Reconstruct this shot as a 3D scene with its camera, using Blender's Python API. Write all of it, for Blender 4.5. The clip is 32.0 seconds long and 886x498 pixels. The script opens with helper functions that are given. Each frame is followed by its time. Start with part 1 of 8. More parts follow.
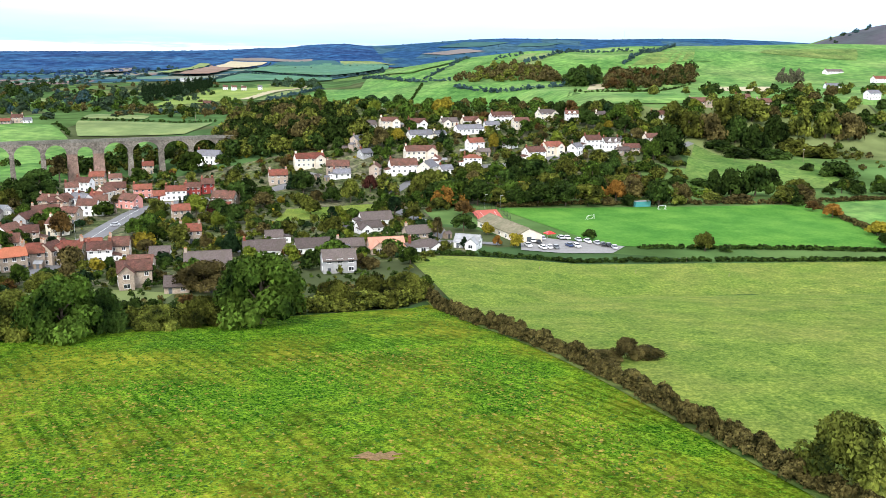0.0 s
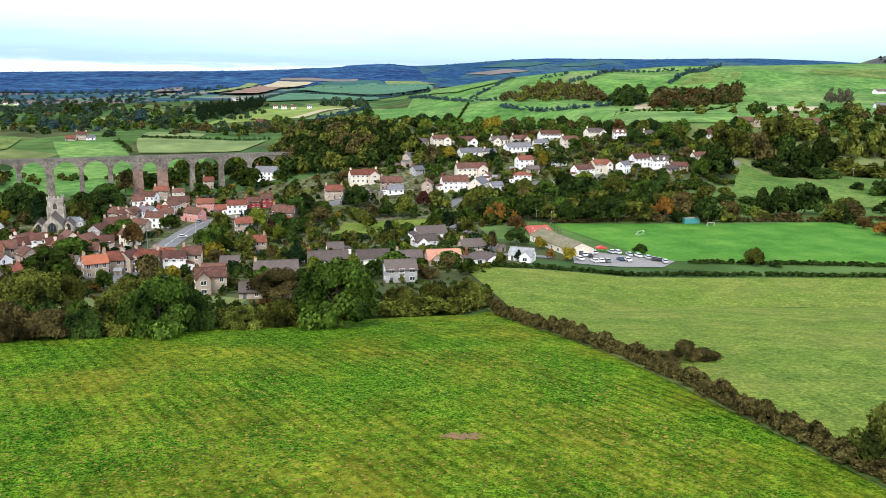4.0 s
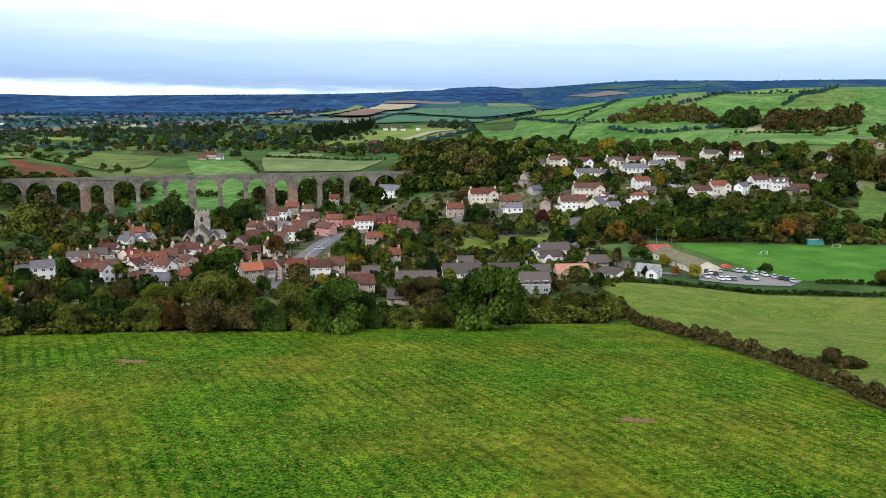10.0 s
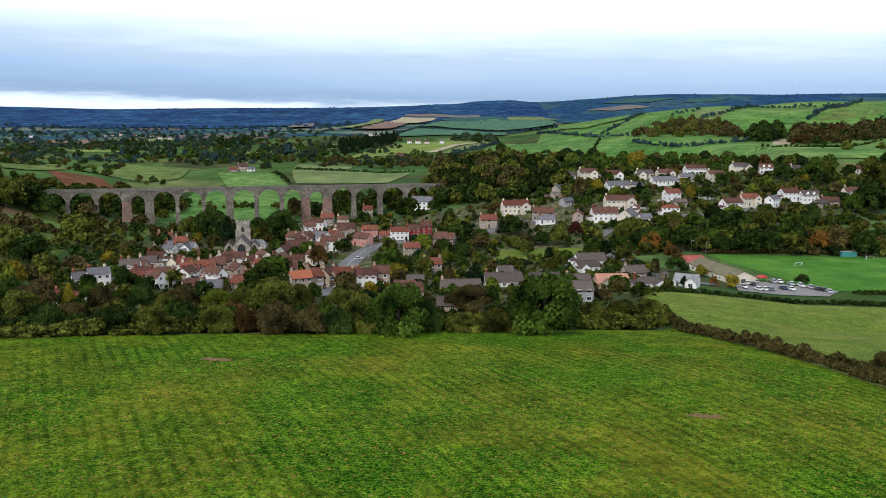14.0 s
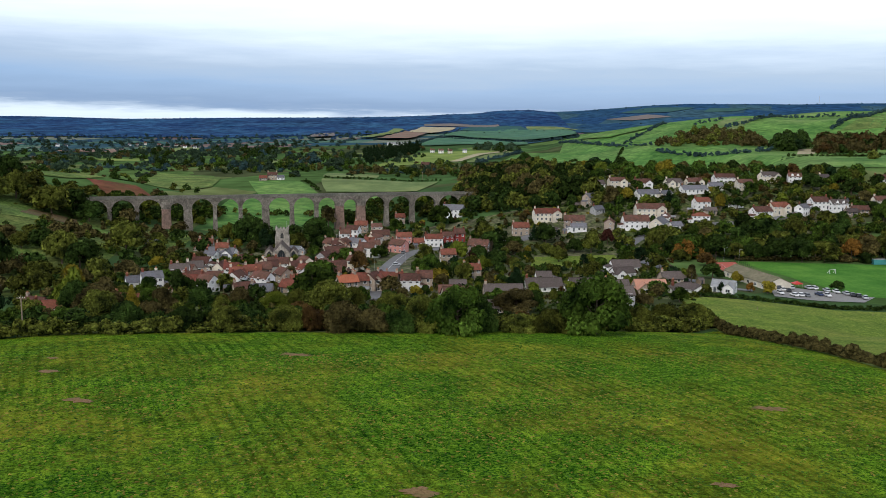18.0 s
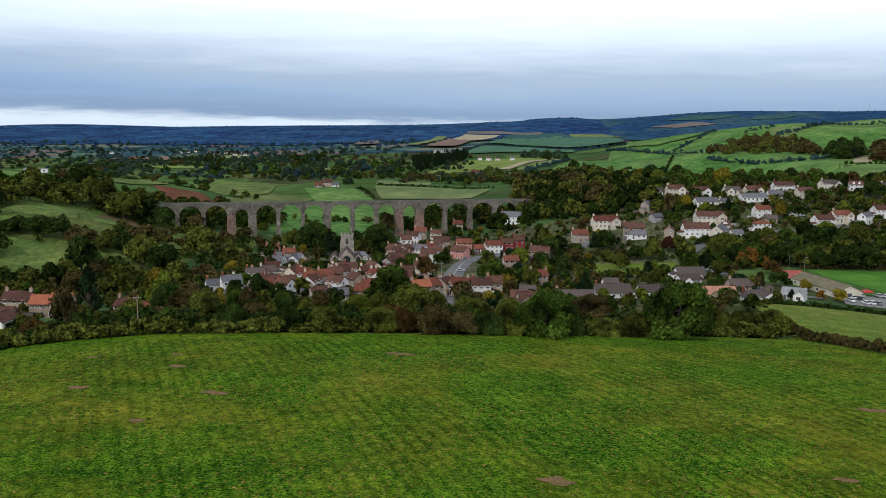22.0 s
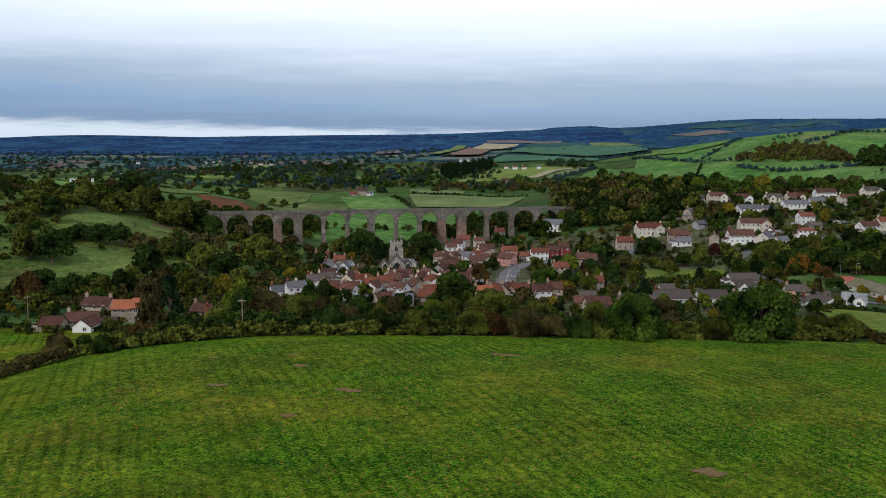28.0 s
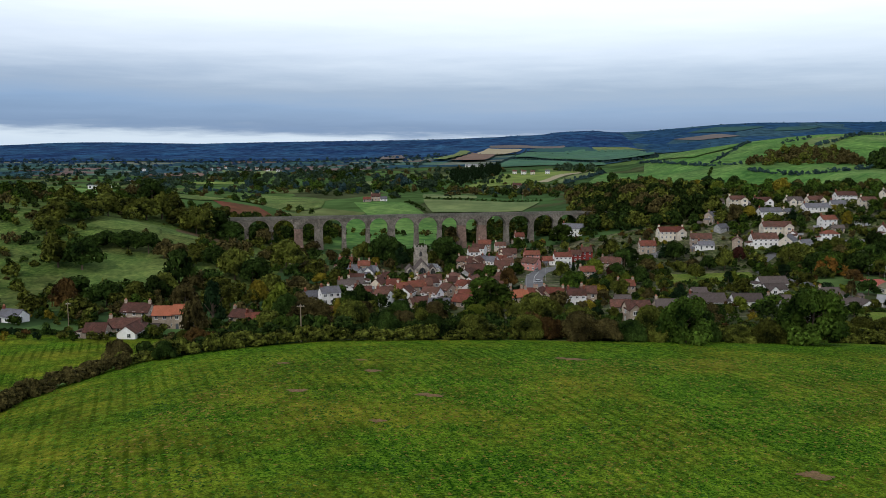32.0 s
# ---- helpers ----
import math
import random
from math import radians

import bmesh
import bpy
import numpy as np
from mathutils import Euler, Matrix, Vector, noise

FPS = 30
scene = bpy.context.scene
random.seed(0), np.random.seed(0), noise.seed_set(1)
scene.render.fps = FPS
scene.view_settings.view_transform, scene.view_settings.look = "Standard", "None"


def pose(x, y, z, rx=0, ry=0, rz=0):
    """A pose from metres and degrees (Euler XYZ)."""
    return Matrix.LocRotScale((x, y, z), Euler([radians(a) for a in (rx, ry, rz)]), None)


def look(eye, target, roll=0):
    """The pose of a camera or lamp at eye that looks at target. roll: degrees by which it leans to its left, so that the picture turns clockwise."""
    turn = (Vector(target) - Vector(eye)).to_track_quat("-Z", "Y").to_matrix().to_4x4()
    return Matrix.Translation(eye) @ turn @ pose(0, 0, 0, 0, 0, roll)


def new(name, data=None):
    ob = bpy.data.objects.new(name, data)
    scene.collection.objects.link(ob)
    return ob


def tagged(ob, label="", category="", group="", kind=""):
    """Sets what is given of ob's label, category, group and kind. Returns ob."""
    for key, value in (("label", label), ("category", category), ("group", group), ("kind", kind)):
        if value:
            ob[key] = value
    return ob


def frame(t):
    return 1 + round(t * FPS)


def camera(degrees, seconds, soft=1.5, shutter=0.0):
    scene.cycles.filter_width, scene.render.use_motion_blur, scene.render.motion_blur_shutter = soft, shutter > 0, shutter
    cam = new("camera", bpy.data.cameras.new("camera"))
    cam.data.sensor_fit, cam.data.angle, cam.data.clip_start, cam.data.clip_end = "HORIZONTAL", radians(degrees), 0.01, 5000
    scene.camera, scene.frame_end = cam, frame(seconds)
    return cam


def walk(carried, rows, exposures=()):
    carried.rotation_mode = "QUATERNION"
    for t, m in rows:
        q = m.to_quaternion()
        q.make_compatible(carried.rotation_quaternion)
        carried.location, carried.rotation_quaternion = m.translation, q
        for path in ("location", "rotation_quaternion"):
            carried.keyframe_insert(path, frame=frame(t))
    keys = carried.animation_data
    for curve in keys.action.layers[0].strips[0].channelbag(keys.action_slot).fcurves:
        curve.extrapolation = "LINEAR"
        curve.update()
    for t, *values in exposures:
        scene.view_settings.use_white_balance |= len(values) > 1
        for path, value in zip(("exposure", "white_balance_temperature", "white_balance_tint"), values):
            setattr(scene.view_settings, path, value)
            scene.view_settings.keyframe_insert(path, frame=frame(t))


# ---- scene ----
cam = camera(54.9, 32.0, soft=0.8)
METRES, EYE, TILT, LEAN, TURN = 105.0, 75.0, -8.0, -2.15, -11.6
ROWS = [
    (0.0, 0.0, 0.0, 0.0, -0.13, -4.74, 1.56),
    (0.5, -0.0057, -0.0135, -0.0015, 0.09, -4.55, 1.54),
    (1.0, -0.011, -0.0266, -0.0039, 0.3, -4.37, 1.5),
    (1.5, -0.0166, -0.041, -0.0052, 0.85, -4.18, 1.43),
    (2.0, -0.0225, -0.0552, -0.0062, 1.18, -4.01, 1.38),
    (2.5, -0.0286, -0.0691, -0.0083, 1.36, -3.87, 1.36),
    (3.0, -0.0354, -0.0829, -0.0102, 1.65, -3.71, 1.32),
    (3.5, -0.043, -0.0965, -0.012, 2.16, -3.55, 1.25),
    (5.5, -0.0766, -0.1517, -0.019, 3.62, -2.96, 1.12),
    (6.0, -0.0857, -0.1653, -0.0207, 3.86, -2.82, 1.11),
    (6.5, -0.0954, -0.1784, -0.0228, 3.97, -2.72, 1.1),
    (7.0, -0.1052, -0.191, -0.023, 4.03, -2.6, 1.08),
    (7.5, -0.1148, -0.2034, -0.0237, 4.09, -2.52, 1.08),
    (8.0, -0.1235, -0.2149, -0.0257, 4.15, -2.41, 1.07),
    (8.5, -0.1317, -0.2271, -0.0279, 4.36, -2.3, 1.06),
    (9.0, -0.1401, -0.2447, -0.0312, 6.62, -2.1, 0.75),
    (9.5, -0.15, -0.2567, -0.0293, 8.46, -1.99, 0.52),
    (10.0, -0.1596, -0.2679, -0.0329, 9.1, -1.85, 0.42),
    (10.5, -0.1697, -0.2787, -0.0333, 9.12, -1.76, 0.43),
    (11.0, -0.1796, -0.2902, -0.0356, 9.15, -1.64, 0.43),
    (11.5, -0.1901, -0.3017, -0.0368, 9.18, -1.54, 0.39),
    (12.0, -0.2003, -0.3135, -0.0383, 9.36, -1.44, 0.35),
    (12.5, -0.2106, -0.3245, -0.0394, 9.53, -1.33, 0.32),
    (13.0, -0.2211, -0.3357, -0.0405, 10.06, -1.2, 0.23),
    (13.5, -0.2312, -0.3472, -0.0425, 10.14, -1.09, 0.21),
    (14.0, -0.2405, -0.3585, -0.0439, 10.24, -0.96, 0.2),
    (14.5, -0.2499, -0.3702, -0.0453, 10.48, -0.87, 0.14),
    (16.5, -0.2906, -0.4181, -0.051, 11.22, -0.49, -0.01),
    (17.0, -0.3003, -0.4304, -0.0535, 11.27, -0.41, -0.01),
    (17.5, -0.3108, -0.4424, -0.0552, 11.3, -0.41, -0.01),
    (18.0, -0.3207, -0.4561, -0.0572, 11.33, -0.32, 0.02),
    (18.5, -0.3315, -0.4691, -0.059, 11.37, -0.22, 0.05),
    (19.0, -0.3438, -0.4814, -0.0598, 11.39, -0.16, 0.07),
    (19.5, -0.3566, -0.4933, -0.0596, 11.41, -0.13, 0.07),
    (20.0, -0.3698, -0.5042, -0.0597, 11.44, -0.09, 0.06),
    (20.5, -0.3832, -0.5149, -0.0606, 11.81, -0.04, 0.0),
    (21.0, -0.396, -0.5257, -0.0616, 12.87, 0.03, -0.15),
    (21.5, -0.409, -0.5349, -0.0627, 13.42, 0.1, -0.22),
    (22.0, -0.423, -0.5435, -0.0633, 13.98, 0.17, -0.3),
    (22.5, -0.4368, -0.552, -0.0636, 14.23, 0.22, -0.33),
    (23.0, -0.4498, -0.5597, -0.0647, 14.31, 0.27, -0.33),
    (23.5, -0.4618, -0.5674, -0.0655, 14.36, 0.33, -0.35),
    (24.0, -0.4734, -0.575, -0.0664, 14.63, 0.38, -0.4),
    (24.5, -0.4848, -0.5824, -0.0674, 14.75, 0.43, -0.41),
    (25.0, -0.4965, -0.59, -0.0684, 14.78, 0.48, -0.4),
    (25.5, -0.5095, -0.5978, -0.0691, 14.83, 0.53, -0.39),
    (26.0, -0.5229, -0.6051, -0.0702, 14.96, 0.59, -0.32),
    (26.5, -0.537, -0.6128, -0.0716, 15.0, 0.63, -0.28),
    (29.5, -0.6318, -0.6521, -0.0772, 15.02, 0.95, -0.05),
    (30.0, -0.6476, -0.6563, -0.0774, 15.04, 1.01, -0.0),
    (30.5, -0.6633, -0.6594, -0.0774, 15.04, 1.1, -0.0),
    (31.0, -0.6786, -0.6611, -0.0774, 15.03, 1.12, 0.01),
    (31.5, -0.6937, -0.6623, -0.0774, 15.03, 1.13, 0.07),
    (32.0, -0.7086, -0.6634, -0.0774, 15.04, 1.14, 0.09),
]
EXPOSURES = [(0.0, 1.38), (3.0, 1.20), (6.0, 0.97), (9.0, 0.70), (13.0, 0.41), (19.0, 0.08), (26.0, -0.14), (32.0, -0.21)]
walk(cam, [(t, pose(0, 0, EYE, TILT, LEAN, TURN) @ pose(METRES * x, METRES * y, METRES * z, 90 + pitch, roll, yaw)) for t, x, y, z, yaw, pitch, roll in ROWS], EXPOSURES)

# ---- sky and sun: an overcast day with a lit gap above the horizon ----
SUN_HEIGHT, SUN_TURN = 43.0, 205.0
world = bpy.data.worlds.new("overcast_sky")
world.use_nodes = True
scene.world = world
wn, wl = world.node_tree.nodes, world.node_tree.links
wn.clear()


def wnode(kind, **values):
    n = wn.new(kind)
    for key, value in values.items():
        n.inputs[key.replace("_", " ")].default_value = value
    return n


w_out, w_back, w_sky = wn.new("ShaderNodeOutputWorld"), wn.new("ShaderNodeBackground"), wn.new("ShaderNodeTexSky")
w_sky.sky_type, w_sky.sun_disc = "NISHITA", False
w_sky.sun_elevation, w_sky.sun_rotation = radians(SUN_HEIGHT), radians(SUN_TURN)
w_co, w_map = wn.new("ShaderNodeTexCoord"), wn.new("ShaderNodeMapping")
w_map.inputs["Scale"].default_value = (1.6, 1.6, 16.0)
w_noise = wnode("ShaderNodeTexNoise", Scale=2.2, Detail=6.0, Roughness=0.55)
w_fine = wnode("ShaderNodeTexNoise", Scale=7.0, Detail=5.0, Roughness=0.6)
w_sep = wn.new("ShaderNodeSeparateXYZ")
w_add, w_add2 = wn.new("ShaderNodeMath"), wn.new("ShaderNodeMath")
w_add.operation = w_add2.operation = "MULTIPLY_ADD"
w_add.inputs[1].default_value, w_add2.inputs[1].default_value = 0.038, 0.016
w_ramp = wn.new("ShaderNodeValToRGB")
stops = [(0.0, (0.60, 0.74, 0.93)), (0.026, (0.68, 0.81, 0.96)), (0.036, (0.125, 0.245, 0.475)), (0.058, (0.19, 0.33, 0.59)), (0.082, (0.29, 0.39, 0.58)), (0.120, (0.68, 0.77, 0.92)), (0.17, (1.02, 1.10, 1.22)), (0.30, (1.26, 1.30, 1.37)), (0.5, (0.56, 0.60, 0.70)), (1.0, (0.20, 0.23, 0.29))]
while len(w_ramp.color_ramp.elements) < len(stops):
    w_ramp.color_ramp.elements.new(0.5)
for element, (place, colour) in zip(w_ramp.color_ramp.elements, stops):
    element.position, element.color = place, (*colour, 1)
w_mix = wn.new("ShaderNodeMix")
w_mix.data_type, w_mix.blend_type = "RGBA", "ADD"
w_mix.inputs[0].default_value = 0.03
wl.new(w_co.outputs["Generated"], w_map.inputs["Vector"])
wl.new(w_map.outputs[0], w_noise.inputs["Vector"])
wl.new(w_map.outputs[0], w_fine.inputs["Vector"])
wl.new(w_co.outputs["Generated"], w_sep.inputs[0])
wl.new(w_noise.outputs[0], w_add.inputs[0])
w_lean = wn.new("ShaderNodeMath")
w_lean.operation = "MULTIPLY_ADD"
w_lean.inputs[1].default_value = 0.028
w_west = wn.new("ShaderNodeMath")
w_west.operation = "MINIMUM"
w_west.inputs[1].default_value = -0.04
wl.new(w_sep.outputs["X"], w_west.inputs[0])
wl.new(w_west.outputs[0], w_lean.inputs[0])
wl.new(w_sep.outputs["Z"], w_lean.inputs[2])
wl.new(w_lean.outputs[0], w_add.inputs[2])
wl.new(w_fine.outputs[0], w_add2.inputs[0])
wl.new(w_add.outputs[0], w_add2.inputs[2])
wl.new(w_add2.outputs[0], w_ramp.inputs[0])
wl.new(w_ramp.outputs[0], w_mix.inputs[6])
wl.new(w_sky.outputs[0], w_mix.inputs[7])
wl.new(w_mix.outputs[2], w_back.inputs[0])
w_back.inputs[1].default_value = 1.0
wl.new(w_back.outputs[0], w_out.inputs[0])

sun_data = bpy.data.lights.new("sun", "SUN")
sun_data.energy, sun_data.angle, sun_data.color = 1.5, radians(24), (1.0, 0.95, 0.87)
sun = new("sun", sun_data)
sun.matrix_world = look((0, 0, 0), (-math.sin(radians(SUN_TURN)), -math.cos(radians(SUN_TURN)), -math.tan(radians(SUN_HEIGHT))))

# ---- materials ----
def surface(name, low, high, scale=1.0, rough=0.9, bump_by=0.0, stain=None, stain_scale=0.08, stain_by=0.5, by_piece=0.0, by_thing=0.0, rows=None, metal=0.0, spec=0.12, stretch=(1, 1, 1), mottle=None, steep=0.14):
    """A material with grain (low to high), a second colour in larger stains, relief, and shifts from piece to piece or from thing to thing.
    rows: spacing in metres, turn in degrees and strength of sown rows. mottle: (scale, darkest, lightest) of uneven growth. steep: narrower is a harder grain."""
    m = bpy.data.materials.new(name)
    m.use_nodes = True
    n, l = m.node_tree.nodes, m.node_tree.links
    b = n["Principled BSDF"]
    b.inputs["Roughness"].default_value, b.inputs["Metallic"].default_value = rough, metal
    b.inputs["Specular IOR Level"].default_value = spec
    co, mp = n.new("ShaderNodeTexCoord"), n.new("ShaderNodeMapping")
    mp.inputs["Scale"].default_value = stretch
    l.new(co.outputs["Object"], mp.inputs["Vector"])
    fine = n.new("ShaderNodeTexNoise")
    fine.inputs["Scale"].default_value, fine.inputs["Detail"].default_value, fine.inputs["Roughness"].default_value = scale, 8.0, 0.68
    l.new(mp.outputs[0], fine.inputs["Vector"])
    ramp = n.new("ShaderNodeValToRGB")
    ramp.color_ramp.elements[0].position, ramp.color_ramp.elements[1].position = 0.5 - steep, 0.5 + steep
    ramp.color_ramp.elements[0].color, ramp.color_ramp.elements[1].color = (*low, 1), (*high, 1)
    l.new(fine.outputs[0], ramp.inputs[0])
    out, height = ramp.outputs[0], fine.outputs[0]

    def blend(kind, factor, a, colour):
        x = n.new("ShaderNodeMix")
        x.data_type, x.blend_type = "RGBA", kind
        if isinstance(factor, float):
            x.inputs[0].default_value = factor
        else:
            l.new(factor, x.inputs[0])
        l.new(a, x.inputs[6])
        if isinstance(colour, tuple):
            x.inputs[7].default_value = (*colour, 1)
        else:
            l.new(colour, x.inputs[7])
        return x.outputs[2]

    def ranged(value, lo, hi, a=0.0, z=1.0):
        x = n.new("ShaderNodeMapRange")
        for i, v in enumerate((lo, hi, a, z), 1):
            x.inputs[i].default_value = v
        l.new(value, x.inputs[0])
        return x.outputs[0]

    if stain:
        wide = n.new("ShaderNodeTexNoise")
        wide.inputs["Scale"].default_value, wide.inputs["Detail"].default_value, wide.inputs["Roughness"].default_value = stain_scale, 5.0, 0.62
        l.new(co.outputs["Object"], wide.inputs["Vector"])
        out = blend("MIX", ranged(wide.outputs[0], 0.42, 0.66, 0.0, stain_by), out, stain)
    for scale_m, dark, light in mottle or ():
        spots, hv = n.new("ShaderNodeTexNoise"), n.new("ShaderNodeHueSaturation")
        spots.inputs["Scale"].default_value, spots.inputs["Detail"].default_value, spots.inputs["Roughness"].default_value = scale_m, 4.0, 0.6
        l.new(co.outputs["Object"], spots.inputs["Vector"])
        l.new(ranged(spots.outputs[0], 0.36, 0.66, dark, light), hv.inputs["Value"])
        l.new(ranged(spots.outputs[0], 0.36, 0.66, 0.512, 0.492), hv.inputs["Hue"])
        l.new(out, hv.inputs["Color"])
        out = hv.outputs[0]
    if rows:
        spacing, turn, strength = rows
        mr = n.new("ShaderNodeMapping")
        mr.inputs["Rotation"].default_value = (0, 0, radians(turn))
        l.new(co.outputs["Object"], mr.inputs["Vector"])
        wave = n.new("ShaderNodeTexWave")
        wave.inputs["Scale"].default_value = 0.314 / spacing
        wave.inputs["Distortion"].default_value, wave.inputs["Detail"].default_value, wave.inputs["Detail Scale"].default_value = 1.3, 3.0, 0.8
        l.new(mr.outputs[0], wave.inputs["Vector"])
        patch = n.new("ShaderNodeTexNoise")
        patch.inputs["Scale"].default_value, patch.inputs["Detail"].default_value = 0.035, 4.0
        l.new(co.outputs["Object"], patch.inputs["Vector"])
        k = n.new("ShaderNodeMath")
        k.operation = "MULTIPLY"
        l.new(ranged(patch.outputs[0], 0.34, 0.60, 0.1, strength), k.inputs[0])
        l.new(ranged(wave.outputs[0], 0.62, 0.9), k.inputs[1])
        out = blend("MULTIPLY", k.outputs[0], out, (0.42, 0.55, 0.36))
    for source, by in (("island", by_piece), ("thing", by_thing)):
        if by:
            r = n.new("ShaderNodeNewGeometry").outputs["Random Per Island"] if source == "island" else n.new("ShaderNodeObjectInfo").outputs["Random"]
            hs = n.new("ShaderNodeHueSaturation")
            l.new(ranged(r, 0, 1, 0.5 - 0.006 * by, 0.5 + 0.012 * by), hs.inputs["Hue"])
            l.new(ranged(r, 0, 1, 1 - 0.8 * by, 1 + 0.8 * by), hs.inputs["Value"])
            l.new(out, hs.inputs["Color"])
            out = hs.outputs[0]
    l.new(out, b.inputs["Base Color"])
    if bump_by:
        bp = n.new("ShaderNodeBump")
        bp.inputs["Strength"].default_value, bp.inputs["Distance"].default_value = min(1.0, bump_by), 0.6 / scale if scale > 1 else 0.4
        l.new(height, bp.inputs["Height"])
        l.new(bp.outputs[0], b.inputs["Normal"])
    return m


def patchwork(name, colours, size, turn=20, rough=1.0):
    """Far farmland: fields of several crops side by side, with grain in each."""
    m = bpy.data.materials.new(name)
    m.use_nodes = True
    n, l = m.node_tree.nodes, m.node_tree.links
    b = n["Principled BSDF"]
    b.inputs["Roughness"].default_value, b.inputs["Specular IOR Level"].default_value = rough, 0.0
    co, mp = n.new("ShaderNodeTexCoord"), n.new("ShaderNodeMapping")
    mp.inputs["Rotation"].default_value, mp.inputs["Scale"].default_value = (0, 0, radians(turn)), (1 / size, 0.75 / size, 0)
    l.new(co.outputs["Object"], mp.inputs["Vector"])
    cell = n.new("ShaderNodeTexVoronoi")
    cell.distance, cell.inputs["Scale"].default_value, cell.inputs["Randomness"].default_value = "CHEBYCHEV", 1.0, 0.8
    l.new(mp.outputs[0], cell.inputs["Vector"])
    sep, ramp = n.new("ShaderNodeSeparateColor"), n.new("ShaderNodeValToRGB")
    l.new(cell.outputs["Color"], sep.inputs[0])
    l.new(sep.outputs[0], ramp.inputs[0])
    ramp.color_ramp.interpolation = "CONSTANT"
    while len(ramp.color_ramp.elements) < len(colours):
        ramp.color_ramp.elements.new(0.5)
    for k, (e, c) in enumerate(zip(ramp.color_ramp.elements, colours)):
        e.position, e.color = k / len(colours), (*c, 1)
    grain, hs = n.new("ShaderNodeTexNoise"), n.new("ShaderNodeHueSaturation")
    grain.inputs["Scale"].default_value, grain.inputs["Detail"].default_value = 0.03, 7.0
    l.new(co.outputs["Object"], grain.inputs["Vector"])
    mr = n.new("ShaderNodeMapRange")
    for k, v in enumerate((0.3, 0.7, 0.6, 1.4), 1):
        mr.inputs[k].default_value = v
    l.new(grain.outputs[0], mr.inputs[0])
    l.new(mr.outputs[0], hs.inputs["Value"])
    l.new(ramp.outputs[0], hs.inputs["Color"])
    l.new(hs.outputs[0], b.inputs["Base Color"])
    return m


def foliage(name, low, high, by_piece=0.6, by_thing=0.5):
    return surface(name, low, high, scale=0.7, rough=0.75, by_piece=by_piece * 0.55, by_thing=by_thing, spec=0.02, steep=0.11)


GRASS_FIELD = surface("near_field_grass", (0.014, 0.064, 0.004), (0.134, 0.246, 0.015), 2.6, 0.95, 1.0, (0.225, 0.190, 0.020), 0.045, 0.62, rows=(2.35, -24, 0.85), spec=0.01, mottle=((0.11, 0.68, 1.28), (0.7, 0.70, 1.27)), steep=0.07)
GRASS_PASTURE = surface("pasture_grass", (0.082, 0.140, 0.018), (0.184, 0.248, 0.044), 1.8, 0.95, 0.9, (0.215, 0.22, 0.055), 0.05, 0.5, spec=0.03, mottle=((0.15, 0.8, 1.15), (0.9, 0.78, 1.2)))
GRASS_SPORT = surface("mown_sports_turf", (0.055, 0.158, 0.022), (0.084, 0.210, 0.032), 0.7, 0.95, 0.2, (0.10, 0.235, 0.040), 0.03, 0.5, spec=0.02, mottle=((0.06, 0.85, 1.15),))
GRASS_ROUGH = surface("rough_grass", (0.052, 0.105, 0.022), (0.140, 0.195, 0.048), 0.6, 0.95, 0.5, (0.14, 0.130, 0.05), 0.03, 0.5, spec=0.02, mottle=((0.09, 0.6, 1.25), (0.4, 0.7, 1.25)))
GRASS_FAR = surface("far_meadow", (0.078, 0.176, 0.040), (0.122, 0.246, 0.058), 0.06, 0.95, 0.0, (0.155, 0.215, 0.072), 0.008, 0.7, spec=0.02, mottle=((0.018, 0.72, 1.22), (0.12, 0.8, 1.18)))
GRASS_PALE = surface("far_pale_meadow", (0.125, 0.180, 0.0660), (0.180, 0.230, 0.0888), 0.05, 0.95, 0.0, (0.22, 0.24, 0.09), 0.01, 0.5, spec=0.02, mottle=((0.03, 0.75, 1.2),))
GRASS_SLOPE = surface("hillside_grass", (0.080, 0.145, 0.034), (0.165, 0.235, 0.062), 0.5, 0.95, 0.4, (0.17, 0.175, 0.06), 0.03, 0.5, spec=0.02, mottle=((0.05, 0.65, 1.2), (0.3, 0.75, 1.2)))
# far crop green, made bluer to put distance haze into it
GRASS_BLUE = surface("far_hazed_crop", (0.055, 0.140, 0.090), (0.082, 0.180, 0.112), 0.03, 0.95, 0.0, (0.075, 0.165, 0.062), 0.004, 0.6, spec=0.02, mottle=((0.012, 0.82, 1.15), (0.05, 0.88, 1.12)))
GRASS_LIME = surface("far_lime_meadow", (0.150, 0.215, 0.045), (0.200, 0.270, 0.062), 0.05, 0.95, 0.0, (0.22, 0.26, 0.08), 0.01, 0.5, spec=0.02, mottle=((0.03, 0.8, 1.15),))
GRASS_COOMBE = surface("coombe_grass", (0.075, 0.150, 0.030), (0.140, 0.225, 0.052), 0.5, 0.95, 0.4, (0.15, 0.18, 0.06), 0.03, 0.4, spec=0.02, mottle=((0.05, 0.7, 1.15), (0.3, 0.8, 1.15)))
BRACKEN = surface("brown_bracken", (0.085, 0.055, 0.028), (0.165, 0.115, 0.055), 0.6, 0.95, 0.5, (0.10, 0.11, 0.04), 0.06, 0.6, mottle=((0.2, 0.7, 1.2),))
STUBBLE = surface("far_stubble", (0.36, 0.31, 0.20), (0.46, 0.40, 0.27), 0.05, 0.95, 0.0, (0.31, 0.27, 0.17), 0.01, 0.5, spec=0.02, mottle=((0.02, 0.85, 1.1),))
